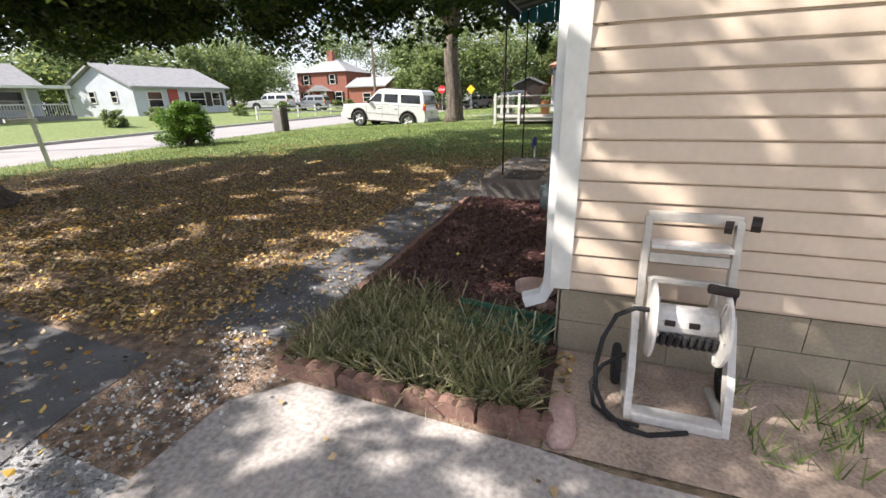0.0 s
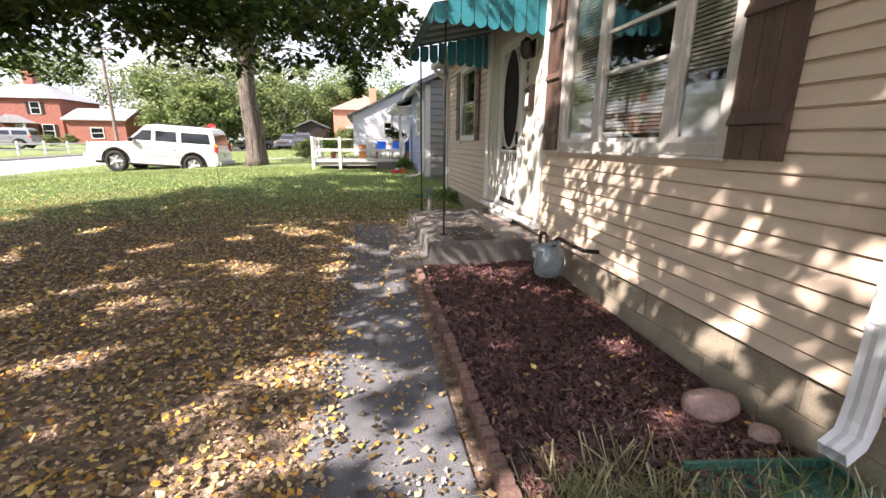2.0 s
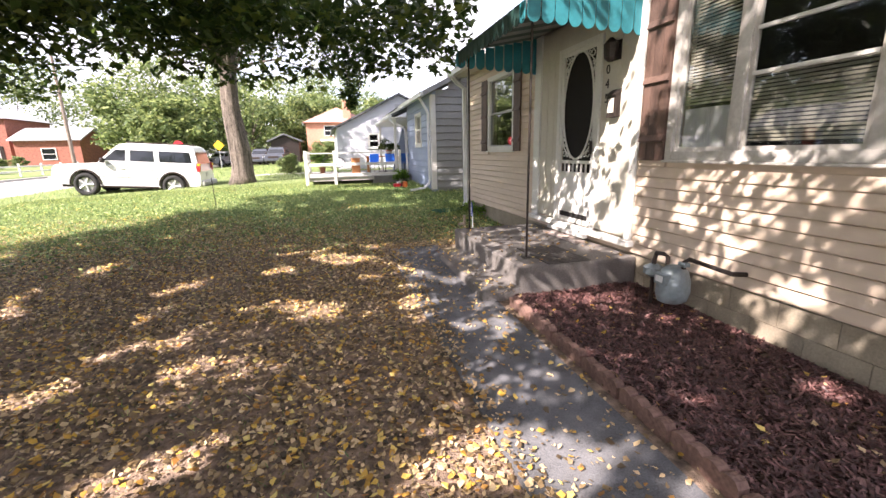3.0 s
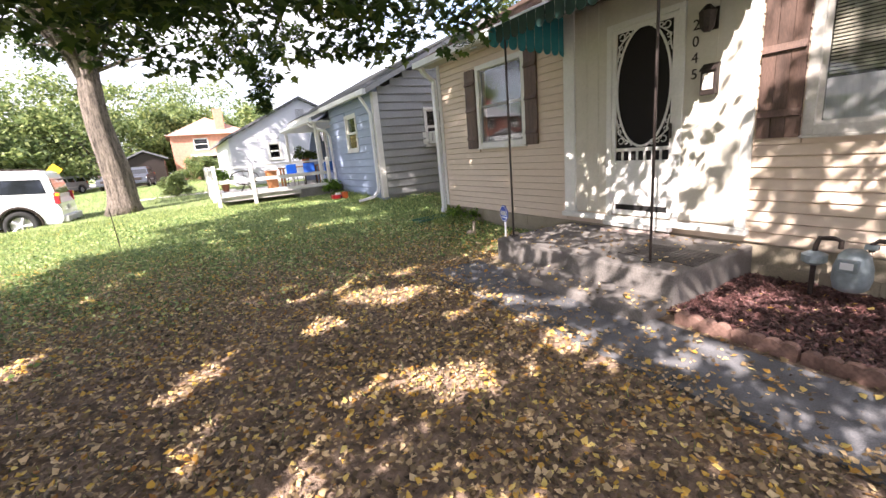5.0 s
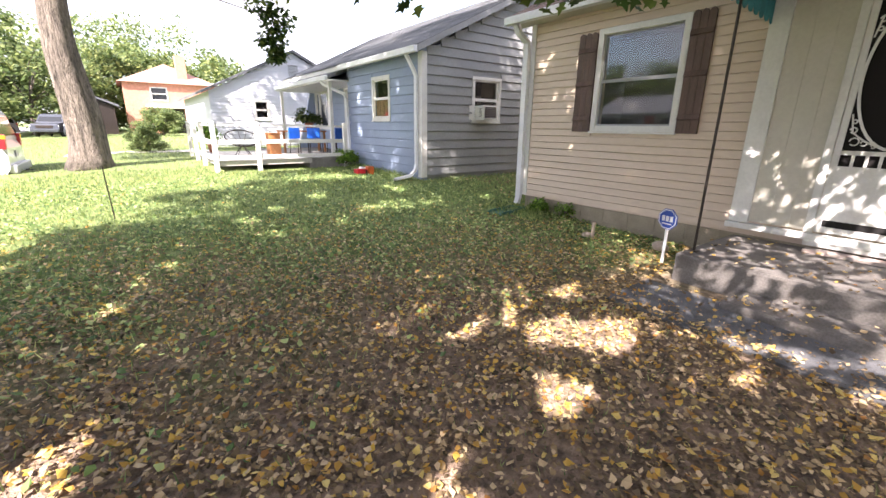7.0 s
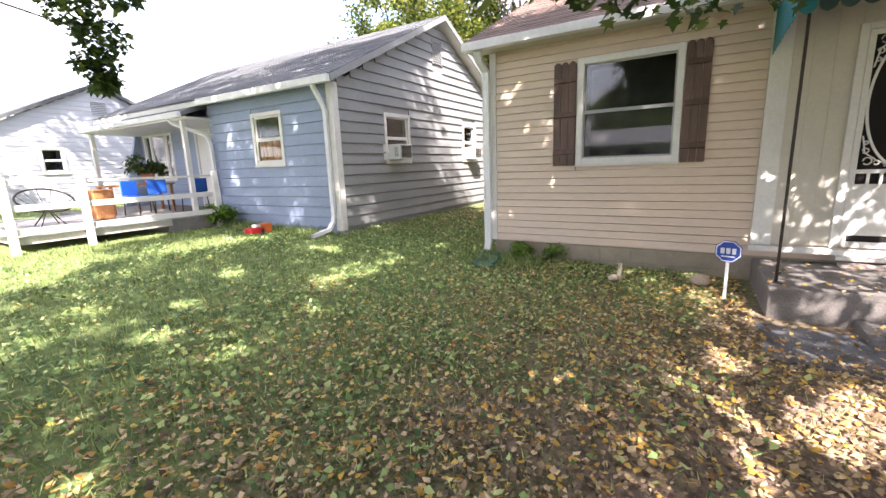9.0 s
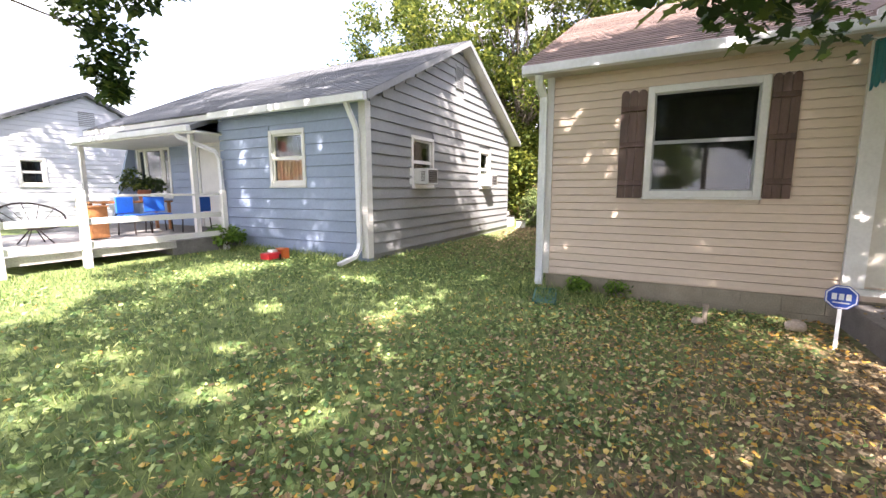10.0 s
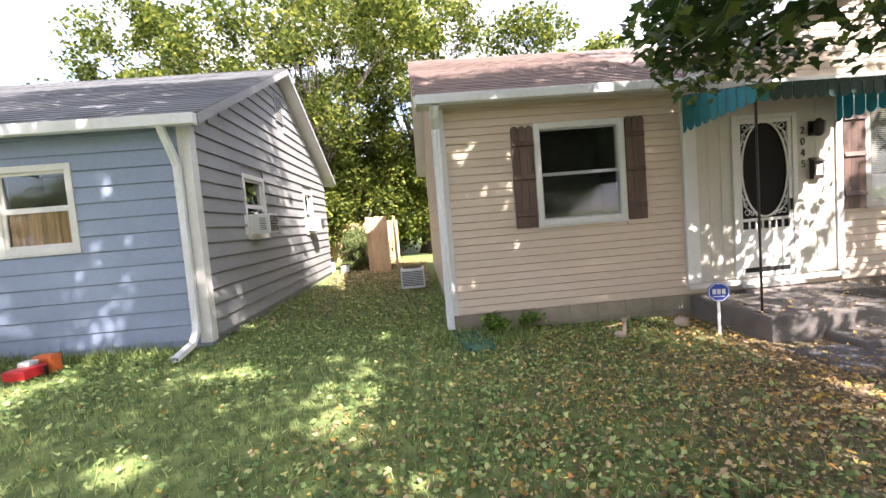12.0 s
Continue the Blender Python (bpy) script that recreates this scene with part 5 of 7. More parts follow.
def litter_weight(x, y):
    d = math.hypot((x + 5.5) / 6.6, (y - 4.0) / 6.6) + 0.22 * noise.noise(Vector((x * 0.35, y * 0.35, 5)))
    w = 1.0 - max(0, (d - 0.85) / 0.55)
    if y > 8 and x > -4.5:
        w = max(w, 0.5 - max(0, (y - 10.5) / 2.5) - max(0, (-2.8 - x) / 3) + 0.1)
    w *= 0.65 + 0.6 * max(0, 0.5 + noise.noise(Vector((x * 1.3, y * 1.3, 9))))
    if -2.55 < x < -1.70 and 1.6 < y < 8.3:
        w *= 0.17 if x > -2.42 + 0.2 * noise.noise(Vector((0, y * 2, 3))) else 0.75
    elif -1.70 <= x < -0.1 and y < 5.9:
        w *= 0.10
    elif -1.95 < x < -0.1 and 5.65 < y < 8.3:
        w *= 0.06
    if y < 1.6:
        w *= 0.08
    return w


rs = np.random.RandomState(21)


def sample(n, x0, x1, y0, y1, weight, house_clear=True):
    out = []
    X, Y, U = rs.uniform(x0, x1, n), rs.uniform(y0, y1, n), rs.uniform(0, 1, n)
    for x, y, u in zip(X, Y, U):
        if house_clear and ((x > -0.17 and Y0 - 0.02 < y < Y1 + 0.02) or (x > BX - 0.03 and BY0 < y < 25) or (x > -4.2 and 18.0 < y < 25)):
            continue
        if x < ROAD_X1 + 0.2:
            continue
        if u < weight(x, y):
            out.append((x, y, top_z(x, y)))
    return out


M_LITTER = leafmat("brown_litter", (0.045, 0.03, 0.016), (0.32, 0.215, 0.105), (0.74, 0.55, 0.32), 0.15)
M_LITTERY = leafmat("yellow_litter", (0.36, 0.16, 0.04), (0.70, 0.43, 0.07), (0.84, 0.68, 0.24), 0.25)
M_BLADE = leafmat("grass_blades", (0.05, 0.09, 0.028), (0.20, 0.29, 0.085), (0.56, 0.60, 0.23), 0.35)
M_CLOVER = leafmat("broad_weeds", (0.045, 0.10, 0.03), (0.22, 0.34, 0.10), (0.60, 0.66, 0.27), 0.3)
M_DRY = leafmat("dry_weeds", (0.12, 0.14, 0.055), (0.29, 0.275, 0.14), (0.58, 0.52, 0.35), 0.3)
M_CHIP = leafmat("mulch_chips", (0.045, 0.02, 0.02), (0.10, 0.042, 0.04), (0.24, 0.125, 0.115), 0.0)
M_STONE = leafmat("grit_stones", (0.14, 0.135, 0.13), (0.34, 0.33, 0.32), (0.62, 0.61, 0.59), 0.0)

scatter("brown_leaf_litter", sample(115000, -13, 0, -1.5, 13.5, litter_weight), LEAF, 0.042, M_LITTER, 1, 0.55, label="fallen brown leaves")
scatter("yellow_leaf_litter", sample(42000, -13, 0, -1.5, 13.5, litter_weight), LEAF, 0.043, M_LITTERY, 2, 0.5, label="fallen yellow leaves")
scatter("leaf_crumbs", sample(70000, -9, -1.6, 0.5, 11.5, litter_weight), LEAF, 0.024, M_LITTER, 61, 0.7, label="small broken brown leaf bits")
scatter("stray_leaves", sample(2500, -13, 3, 9, 18, lambda x, y: 0.6), LEAF, 0.042, M_LITTERY, 3, 0.5, label="scattered yellow leaves on the lawn")

scatter("side_litter", sample(9000, 0.3, 11, 11.7, 14.5, lambda x, y: min(1, 0.15 + x / 8), False), LEAF, 0.06, M_LITTER, 31, 0.5, label="brown fallen leaves between the houses")


def grass_weight(x, y):
    d = math.hypot((x + 5.5) / 6.6, (y - 4.0) / 6.6) + 0.2 * noise.noise(Vector((x * 0.4, y * 0.4, 15)))
    w = min(max((d - 0.62) / 0.5, 0), 1)
    if (-2.6 < x and y < 8.7) or y < 1.7:
        return 0
    return w


scatter("grass", sample(150000, -13, 5, 7.5, 19, grass_weight), BLADE, 0.062, M_BLADE, 4, 0.55, 0, True, label="short green lawn grass")
scatter("clover", sample(42000, -12, 3, 8, 17, lambda x, y: grass_weight(x, y) * (0.3 + 0.7 * (noise.noise(Vector((x, y, 1))) > 0))), LEAF, 0.046, M_CLOVER, 5, 0.7, 0.03, False, label="broad-leaved lawn weeds")
scatter("thin_grass", sample(34000, -12, -2.6, 1.8, 9, lambda x, y: 0.5 * max(0, noise.noise(Vector((x, y, 2))) + 0.3)), BLADE, 0.05, M_BLADE, 6, 0.6, 0, True, label="sparse grass under the tree")
scatter("far_grass", sample(60000, -15, 6, 17, 45, lambda x, y: 0.9) + sample(12000, -15, -12, 2, 17, lambda x, y: 0.9), BLADE, 0.085, M_BLADE, 7, 0.5, 0, True, label="lawn grass farther off")
scatter("mulch", sample(26000, -1.6, -0.12, 2.2, 5.86, lambda x, y: 1.0), CHIP, 0.042, M_CHIP, 8, 0.6, label="red-brown bark chips")
scatter("gravel", sample(9000, -2.75, -1.5, -1.5, 2.9, lambda x, y: math.exp(-((x + 2.02) / 0.33) ** 2) * (1 if y < 1.9 else 0.25) * (0.4 + 0.6 * (noise.noise(Vector((x * 3, y * 3, 0))) > -0.1))), [(-0.5, -0.3, 0), (0.4, -0.4, 0.3), (0.5, 0.3, 0.1), (-0.3, 0.45, 0.3)], 0.02, M_STONE, 9, 0.7, label="loose grey gravel")
weed_pts = sample(8500, -1.6, -0.2, 1.66, 2.75, lambda x, y: max(0, 1.0 - max(0, y - 2.15) * 1.5) * (0.3 + 0.7 * (noise.noise(Vector((x * 4, y * 4, 4))) > 0.02)) * (0.12 if x > -0.85 and y > 2.25 else 1.0))
scatter("weeds", weed_pts, [(-0.012, 0, 0), (0.012, 0, 0), (0.16, 0.12, 0.66), (0.55, 0.35, 0.82), (0.13, 0.11, 0.65)], 0.26, M_DRY, 10, 1.05, 0, True, label="dry straggling weeds in the bed corner")
scatter("green_weeds", sample(1500, -1.55, -0.2, 1.66, 2.6, lambda x, y: 0.5) + sample(5200, 0.75, 4, 1.7, 2.25, lambda x, y: 0.3 * (noise.noise(Vector((x * 4, y * 4, 8))) > 0), False) + sample(1500, -0.9, -0.2, 10.6, 11.9, lambda x, y: 0.6) + sample(2200, -0.75, -0.3, 14.9, 18.4, lambda x, y: 0.7),
        [(-0.035, 0, 0), (0.035, 0, 0), (0.22, 0.2, 1.0)], 0.15, M_BLADE, 12, 0.7, 0, True, label="green weeds along the wall")


# ---- hose reel ----
M_REEL = mat("weathered_grey_plastic", (0.46, 0.43, 0.39), 0.6, vary=0.12, scale=5, fine=30, bump=0.1, stain=0.35, stain_colour=(0.28, 0.24, 0.2))
M_REELW = mat("pale_plastic", (0.60, 0.575, 0.55), 0.6, vary=0.12, scale=7, fine=40, bump=0.1, stain=0.6, stain_colour=(0.4, 0.36, 0.33))
reel = thing("hose_reel_cart", 0.47, 1.98, 0.022, "weathered grey plastic garden hose reel cart against the wall", "hose reel")


def bar(name, a, b, w, d, m, parent):
    a, b = Vector(a), Vector(b)
    t = (b - a)
    ln = t.length
    bm = boxes((-w / 2, -d / 2, 0, w / 2, d / 2, ln), bevel=min(w, d) * 0.2)
    bmesh.ops.transform(bm, matrix=Matrix.Translation(a) @ t.to_track_quat("Z", "Y").to_matrix().to_4x4(), verts=bm.verts)
    return part(name, bm, m, parent)


for sx in (-0.19, 0.19):
    bar("side_rail", (sx, 0.10, 0.36), (sx, 0.20, 0.93), 0.035, 0.045, M_REEL, reel)
    part("leg", prism([(-0.17, 0.0), (-0.12, 0.0), (-0.02, 0.22), (0.10, 0.47), (0.08, 0.50), (0.04, 0.46), (-0.09, 0.24)], "x", sx * 1.08 - 0.016, sx * 1.08 + 0.016), M_REELW, reel)
    part("foot_rail", boxes((sx * 1.08 - 0.02, -0.12, 0.0, sx * 1.08 + 0.02, 0.18, 0.035), bevel=0.008), M_REEL, reel)
bar("base_bar", (-0.19, -0.145, 0.035), (0.19, -0.145, 0.035), 0.08, 0.05, M_REELW, reel)
bar("handle_bar", (-0.2, 0.20, 0.93), (0.2, 0.20, 0.93), 0.04, 0.045, M_REEL, reel)
bar("tray", (-0.17, 0.17, 0.80), (0.17, 0.17, 0.80), 0.11, 0.02, M_REELW, reel)
bar("tray_lip", (-0.17, 0.155, 0.735), (0.17, 0.155, 0.735), 0.02, 0.05, M_REEL, reel)
bar("rear_brace", (-0.17, 0.15, 0.62), (0.17, 0.15, 0.62), 0.03, 0.03, M_REEL, reel)
for sx in (-0.145, 0.145):
    disc = part("disc", tube([(sx - 0.012, 0.03, 0.47), (sx - 0.006, 0.03, 0.47), (sx + 0.006, 0.03, 0.47), (sx + 0.012, 0.03, 0.47)], [0.175, 0.19, 0.19, 0.175], 28), M_REELW, reel)
    for k in range(6):
        aa = k * math.pi / 3
        part("spoke", tube([(sx + (0.014 if sx < 0 else -0.014), 0.03 + 0.05 * math.cos(aa), 0.47 + 0.05 * math.sin(aa)), (sx + (0.014 if sx < 0 else -0.014), 0.03 + 0.17 * math.cos(aa), 0.47 + 0.17 * math.sin(aa))], 0.008, 5), M_REEL, disc)
part("drum", tube([(-0.13, 0.03, 0.47), (0.13, 0.03, 0.47)], 0.075, 18), M_REELW, reel)
for xx in (-0.07, 0.03):
    part("drum_slot", boxes((xx - 0.022, -0.053, 0.475, xx + 0.022, -0.035, 0.50), bevel=0.004), M_IRON, reel)
for k in range(9):
    part("hose_turn", tube([(-0.12 + 0.03 * k, 0.03 + 0.098 * math.cos(q * math.pi / 7), 0.44 - 0.098 * abs(math.sin(q * math.pi / 7)) * 0.9) for q in range(8)], 0.013, 6), M_TYRE, reel)
for sx in (-0.255, 0.255):
    part("wheel", tube([(sx - 0.02, 0.14, 0.11), (sx - 0.012, 0.14, 0.11), (sx + 0.012, 0.14, 0.11), (sx + 0.02, 0.14, 0.11)], [0.095, 0.11, 0.11, 0.095], 20), M_TYRE, reel)
part("crank", tube([(0.12, 0.02, 0.47), (0.17, 0.0, 0.55), (0.16, -0.02, 0.66)], 0.012, 6), M_IRON, reel)
part("crank_grip", tube([(0.17, -0.02, 0.66), (0.06, -0.03, 0.675)], 0.022, 9), M_IRON, reel)
part("handle_knob", tube([(0.13, 0.19, 0.90), (0.16, 0.18, 0.90)], 0.032, 10), M_IRON, reel)
part("handle_knob", tube([(0.23, 0.19, 0.92), (0.265, 0.18, 0.92)], 0.036, 10), M_IRON, reel)
hose = [(-0.14, 0.0, 0.52), (-0.22, -0.04, 0.54), (-0.30, -0.06, 0.50), (-0.35, -0.09, 0.38), (-0.37, -0.12, 0.25), (-0.36, -0.15, 0.14), (-0.31, -0.20, 0.06), (-0.22, -0.25, 0.02), (-0.12, -0.26, 0.015), (-0.02, -0.22, 0.015), (0.05, -0.19, 0.015)]
part("hose", tube(hose, 0.012, 7), M_TYRE, reel)
hose = [(-0.22, 0.1, 0.2), (-0.33, 0.02, 0.16), (-0.38, -0.06, 0.10), (-0.36, -0.14, 0.03), (-0.28, -0.2, 0.015), (-0.16, -0.24, 0.04)]
part("hose", tube(hose, 0.011, 7), M_TYRE, reel)

# splash blocks, stones, pipes, yard sign
M_TEALPL = mat("green_plastic", (0.035, 0.15, 0.115), 0.5, vary=0.2, scale=4, fine=20, bump=0.05, stain=0.4, stain_colour=(0.12, 0.14, 0.1))


def splash(x, y, rz, label):
    t = thing("splash_block", x, y, top_z(x, y) + 0.005, label, "splash block", rz=rz)
    part("tray", boxes((-0.35, -0.15, 0, 0.35, 0.15, 0.02), bevel=0.004), M_TEALPL, t)
    part("rim", boxes((-0.35, -0.15, 0.02, 0.35, -0.13, 0.06)), M_TEALPL, t)
    part("rim", boxes((-0.35, 0.13, 0.02, 0.35, 0.15, 0.06)), M_TEALPL, t)
    part("rim", boxes((0.33, -0.13, 0.02, 0.35, 0.13, 0.06)), M_TEALPL, t)


splash(-0.50, 2.46, -8, "green plastic splash block in the weeds under the downspout")
splash(-0.72, 11.38, 12, "green plastic splash block on the grass under the downspout")


def stone(x, y, z, sx, sy, sz, m, label, name="stone", seed=1):
    bm = bmesh.new()
    bmesh.ops.create_icosphere(bm, subdivisions=3, radius=0.5)
    for v in bm.verts:
        v.co *= 1 + 0.22 * noise.noise(v.co * 2.5 + Vector((seed, 0, 0)))
        v.co = Vector((v.co.x * sx, v.co.y * sy, max(v.co.z, -0.3) * sz + 0.3 * sz))
    t = part(name, bm, m, smooth=True)
    t.matrix_world = pose(x, y, z)
    return tagged(t, label, "stone")


M_PINK = mat("pinkish_stone", (0.42, 0.29, 0.26), 0.85, vary=0.2, scale=8, fine=50, bump=0.5)
M_PALE = mat("pale_stone", (0.45, 0.36, 0.29), 0.85, vary=0.2, scale=8, fine=50, bump=0.5)
stone(-0.34, 3.02, 0.06, 0.34, 0.22, 0.16, M_PINK, "pinkish rough stone in the mulch", seed=1)
stone(-0.24, 2.78, 0.06, 0.16, 0.12, 0.10, M_PINK, "small pinkish stone in the mulch", seed=2)
stone(-0.03, 1.66, 0.02, 0.14, 0.34, 0.15, M_PINK, "broken reddish edging stone at the corner", seed=3)
stone(-0.95, 9.62, 0.2, 0.16, 0.12, 0.08, M_PALE, "pale stone by the clean-out pipe", seed=4)
stone(-0.75, 8.72, 0.2, 0.14, 0.2, 0.14, M_PALE, "pale stone beside the stoop", seed=5)
cp = thing("cleanout_pipe", -0.92, 9.55, 0.19, "short pale standing pipe near the foundation", "pipe")
part("tube", tube([(0, 0, -0.05), (0, 0, 0.2)], 0.025, 10), M_PALE, cp)
part("cap", tube([(0, 0, 0.2), (0, 0, 0.225)], 0.032, 10), M_PALE, cp)

M_SIGNBLUE = mat("sign_blue", (0.03, 0.08, 0.42), 0.35, vary=0.05, bump=0)
M_SIGNWHITE = mat("sign_white", (0.8, 0.8, 0.82), 0.4, vary=0.03, bump=0)
ys = thing("yard_sign", -1.12, 8.50, ground(-1.12, 8.5), "small blue octagonal security sign on a white stake beside the stoop", "yard sign", rz=-14)
octo = [(0.125 * math.cos(math.pi / 8 + k * math.pi / 4), 0.52 + 0.12 * math.sin(math.pi / 8 + k * math.pi / 4)) for k in range(8)]
part("stake", boxes((-0.008, -0.015, -0.1, 0.008, 0.015, 0.46), bevel=0.002), M_SIGNWHITE, ys)
part("plate", prism(octo, "x", -0.02, -0.008), M_SIGNBLUE, ys)
part("border", flat_ring([(a * 0.94, 0.52 + (b - 0.52) * 0.94) for a, b in octo], [(a * 0.86, 0.52 + (b - 0.52) * 0.86) for a, b in octo], -0.023, -0.0205), M_SIGNWHITE, ys)
for k in (-1, 0, 1):
    part("emblem", boxes((-0.024, -0.018 - k * 0.05, 0.495, -0.0205, 0.018 - k * 0.05, 0.555)), M_SIGNWHITE, ys)
part("line", boxes((-0.024, -0.06, 0.462, -0.0205, 0.06, 0.474)), M_SIGNWHITE, ys)

# ---- neighbour's things ----
M_ACW = mat("ac_white", (0.62, 0.62, 0.60), 0.5, vary=0.06, bump=0.03)


def window_ac(x):
    t = thing("air_conditioner", x, BY0 - 0.02, 1.80, "white window air conditioner with dark side grille", "air conditioner", "window air conditioners")
    part("case", boxes((-0.22, -0.33, 0.0, 0.22, 0.0, 0.33), bevel=0.012), M_ACW, t)
    part("rear_grille", boxes((-0.185, -0.334, 0.035, 0.185, -0.331, 0.295)), M_IRON, t)
    parts_each("louvre", MATS["grey_alloy"], t, *[(-0.185, -0.34, 0.05 + k * 0.042, 0.185, -0.335, 0.057 + k * 0.042) for k in range(6)])
    for s in (-1, 1):
        parts_each("side_slot", M_IRON, t, *[(s * 0.222 - 0.001, -0.27, 0.07 + k * 0.03, s * 0.222 + 0.001, -0.17, 0.082 + k * 0.03) for k in range(7)])
    part("filler_panel", boxes((-0.40, -0.005, 0.0, -0.222, 0.012, 0.33)), M_ACW, t)


window_ac(1.54)
window_ac(5.16)
cur = part("curtain", bmesh.new(), M_CURTAIN, nb, "orange-brown curtain")
cb = bmesh.new()
prev = None
for k in range(41):
    y = bwin[0] + 0.03 + 0.8 * k / 40
    x = BX + 0.075 + 0.018 * math.sin(k * 1.1)
    a, b = cb.verts.new((x, y, 1.85)), cb.verts.new((x, y, 2.33))
    if prev:
        cb.faces.new((prev[0], a, b, prev[1]))
    prev = (a, b)
cb.to_mesh(cur.data)
cb.free()

# porch slab, deck and rails
DKZ = 0.74
structure("porch_slab", boxes((-1.75, 18.15, 0.2, RX, 23.9, DKZ), bevel=0.02), M_CONC, "worn concrete porch slab")
deck = thing("deck", 0, 0, 0, "weathered grey wooden deck with white painted edge", "deck", kind="structure")
M_DECKW = mat("deck_boards", (0.42, 0.40, 0.38), 0.8, vary=0.2, scale=3, fine=40, bump=0.3, rand=0.2)
for k in range(16):
    part("plank", boxes((-4.0 + 0.14 * k + 0.003, 18.15, DKZ - 0.03, -4.0 + 0.14 * (k + 1) - 0.003, 22.4, DKZ)), M_DECKW, deck)
part("fascia", boxes((-4.04, 18.10, DKZ - 0.13, -1.7, 18.14, DKZ + 0.002)), M_DECKW, deck)
part("fascia", boxes((-4.04, 18.14, DKZ - 0.13, -4.005, 22.4, DKZ + 0.002)), M_DECKW, deck)


def rail_run(pts, posts, label, z=DKZ, zb=0.42):
    t = thing("railing", posts[0][0], posts[0][1], zb, label, "railing", "white porch railings")
    t.matrix_world = pose(0, 0, 0)
    for x, y in posts:
        part("post", boxes((x - 0.05, y - 0.05, zb - 0.1, x + 0.05, y + 0.05, z + 0.95), bevel=0.006), M_WHITE, t)
    for (x0, y0), (x1, y1) in zip(pts, pts[1:]):
        for h, th in ((0.86, 0.04), (0.46, 0.10), (0.08, 0.10)):
            if abs(y1 - y0) < 0.01:
                part("rail", boxes((min(x0, x1) + 0.05, y0 - 0.02, z + h - th / 2, max(x0, x1) - 0.05, y0 + 0.02, z + h + th / 2), bevel=0.004), M_WHITE, t)
            else:
                part("rail", boxes((x0 - 0.02, min(y0, y1) + 0.05, z + h - th / 2, x0 + 0.02, max(y0, y1) - 0.05, z + h + th / 2), bevel=0.004), M_WHITE, t)
    return t


rail_run([(-4.1, 18.05), (-3.1, 18.05), (-0.75, 18.05)], [(-4.1, 18.05), (-3.1, 18.05), (-0.72, 18.05)], "white painted wooden railing along the front of the deck")
rail_run([(-4.15, 18.2), (-4.15, 19.6), (-4.15, 21.0), (-4.15, 22.4)], [(-4.15, 19.6), (-4.15, 21.0), (-4.15, 22.4)], "white painted wooden railing beside the ramp end of the deck")
pp = part("porch_post", boxes((-0.75, 18.95, DKZ, -0.65, 19.05, 2.87), bevel=0.006), M_WHITE)
tagged(pp, "white painted porch post holding up the porch eave", "post")
pp2 = part("porch_post", boxes((-0.75, 23.8, DKZ, -0.65, 23.9, 2.87), bevel=0.006), M_WHITE)
tagged(pp2, "white painted porch post holding up the porch eave", "post")

ch = thing("papasan_chair", -3.1, 19.9, DKZ, "round black wire chair on the deck", "chair")
ring = [(0.44 * math.cos(k * math.pi / 12), 0.40 * math.sin(k * math.pi / 12), 0.50 + 0.22 * math.sin(k * math.pi / 12)) for k in range(25)]
part("rim", tube(ring, 0.018, 6), M_IRON, ch)
bm = bmesh.new()
for k in range(0, 24, 2):
    p = Vector(ring[k])
    add_tube(bm, [p, p * 0.6 + Vector((0, 0, 0.08)), Vector((0, -0.02, 0.26))], 0.006, 4)
part("cords", bm, M_IRON, ch)
for k in range(4):
    a = math.pi / 4 + k * math.pi / 2
    part("leg", tube([(0.06 * math.cos(a), 0.06 * math.sin(a), 0.26), (0.27 * math.cos(a), 0.27 * math.sin(a), 0.0)], 0.011, 6), M_IRON, ch)

M_ORANGEW = mat("orange_wood", (0.40, 0.17, 0.06), 0.6, vary=0.2, scale=4, fine=40, bump=0.2)
M_BLUEPL = mat("blue_plastic", (0.02, 0.13, 0.55), 0.4, vary=0.08, bump=0)
tb = thing("side_table", -2.25, 19.8, DKZ, "small orange-brown wooden cabinet on the deck", "cabinet")
part("carcass", boxes((-0.16, -0.2, 0.03, 0.16, 0.2, 0.62), bevel=0.008), M_ORANGEW, tb)
part("top", boxes((-0.18, -0.22, 0.62, 0.18, 0.22, 0.65), bevel=0.005), M_ORANGEW, tb)
part("door", boxes((-0.14, -0.212, 0.06, 0.14, -0.202, 0.58)), M_ORANGEW, tb)


def stack_chair(x, y, rz, m, label):
    t = thing("plastic_chair", x, y, DKZ, label, "chair", "plastic porch chairs", rz=rz)
    part("seat", boxes((-0.22, -0.22, 0.40, 0.22, 0.2, 0.43), bevel=0.012), m, t)
    part("backrest", boxes((-0.21, 0.19, 0.46, 0.21, 0.225, 0.80), bevel=0.012), m, t)
    for a in (-0.19, 0.19):
        for b in (-0.19, 0.19):
            part("leg", tube([(a, b, 0.40), (a * 1.1, b * 1.1, 0)], 0.014, 6), M_IRON, t)


stack_chair(-1.35, 20.2, 20, M_BLUEPL, "blue plastic stacking chair on the porch")
stack_chair(-0.75, 20.4, -10, M_BLUEPL, "blue plastic stacking chair near the porch table")
stack_chair(-0.35, 19.6, 200, M_BLUEPL, "blue plastic stacking chair by the porch door")
tbl = thing("porch_table", -0.95, 21.1, DKZ, "long brown wooden table on the porch", "table")
part("tabletop", boxes((-0.75, -0.35, 0.66, 0.75, 0.35, 0.70), bevel=0.006), M_ORANGEW, tbl)
for a in (-0.68, 0.68):
    for b in (-0.29, 0.29):
        part("leg", boxes((a - 0.03, b - 0.03, 0, a + 0.03, b + 0.03, 0.66)), M_ORANGEW, tbl)


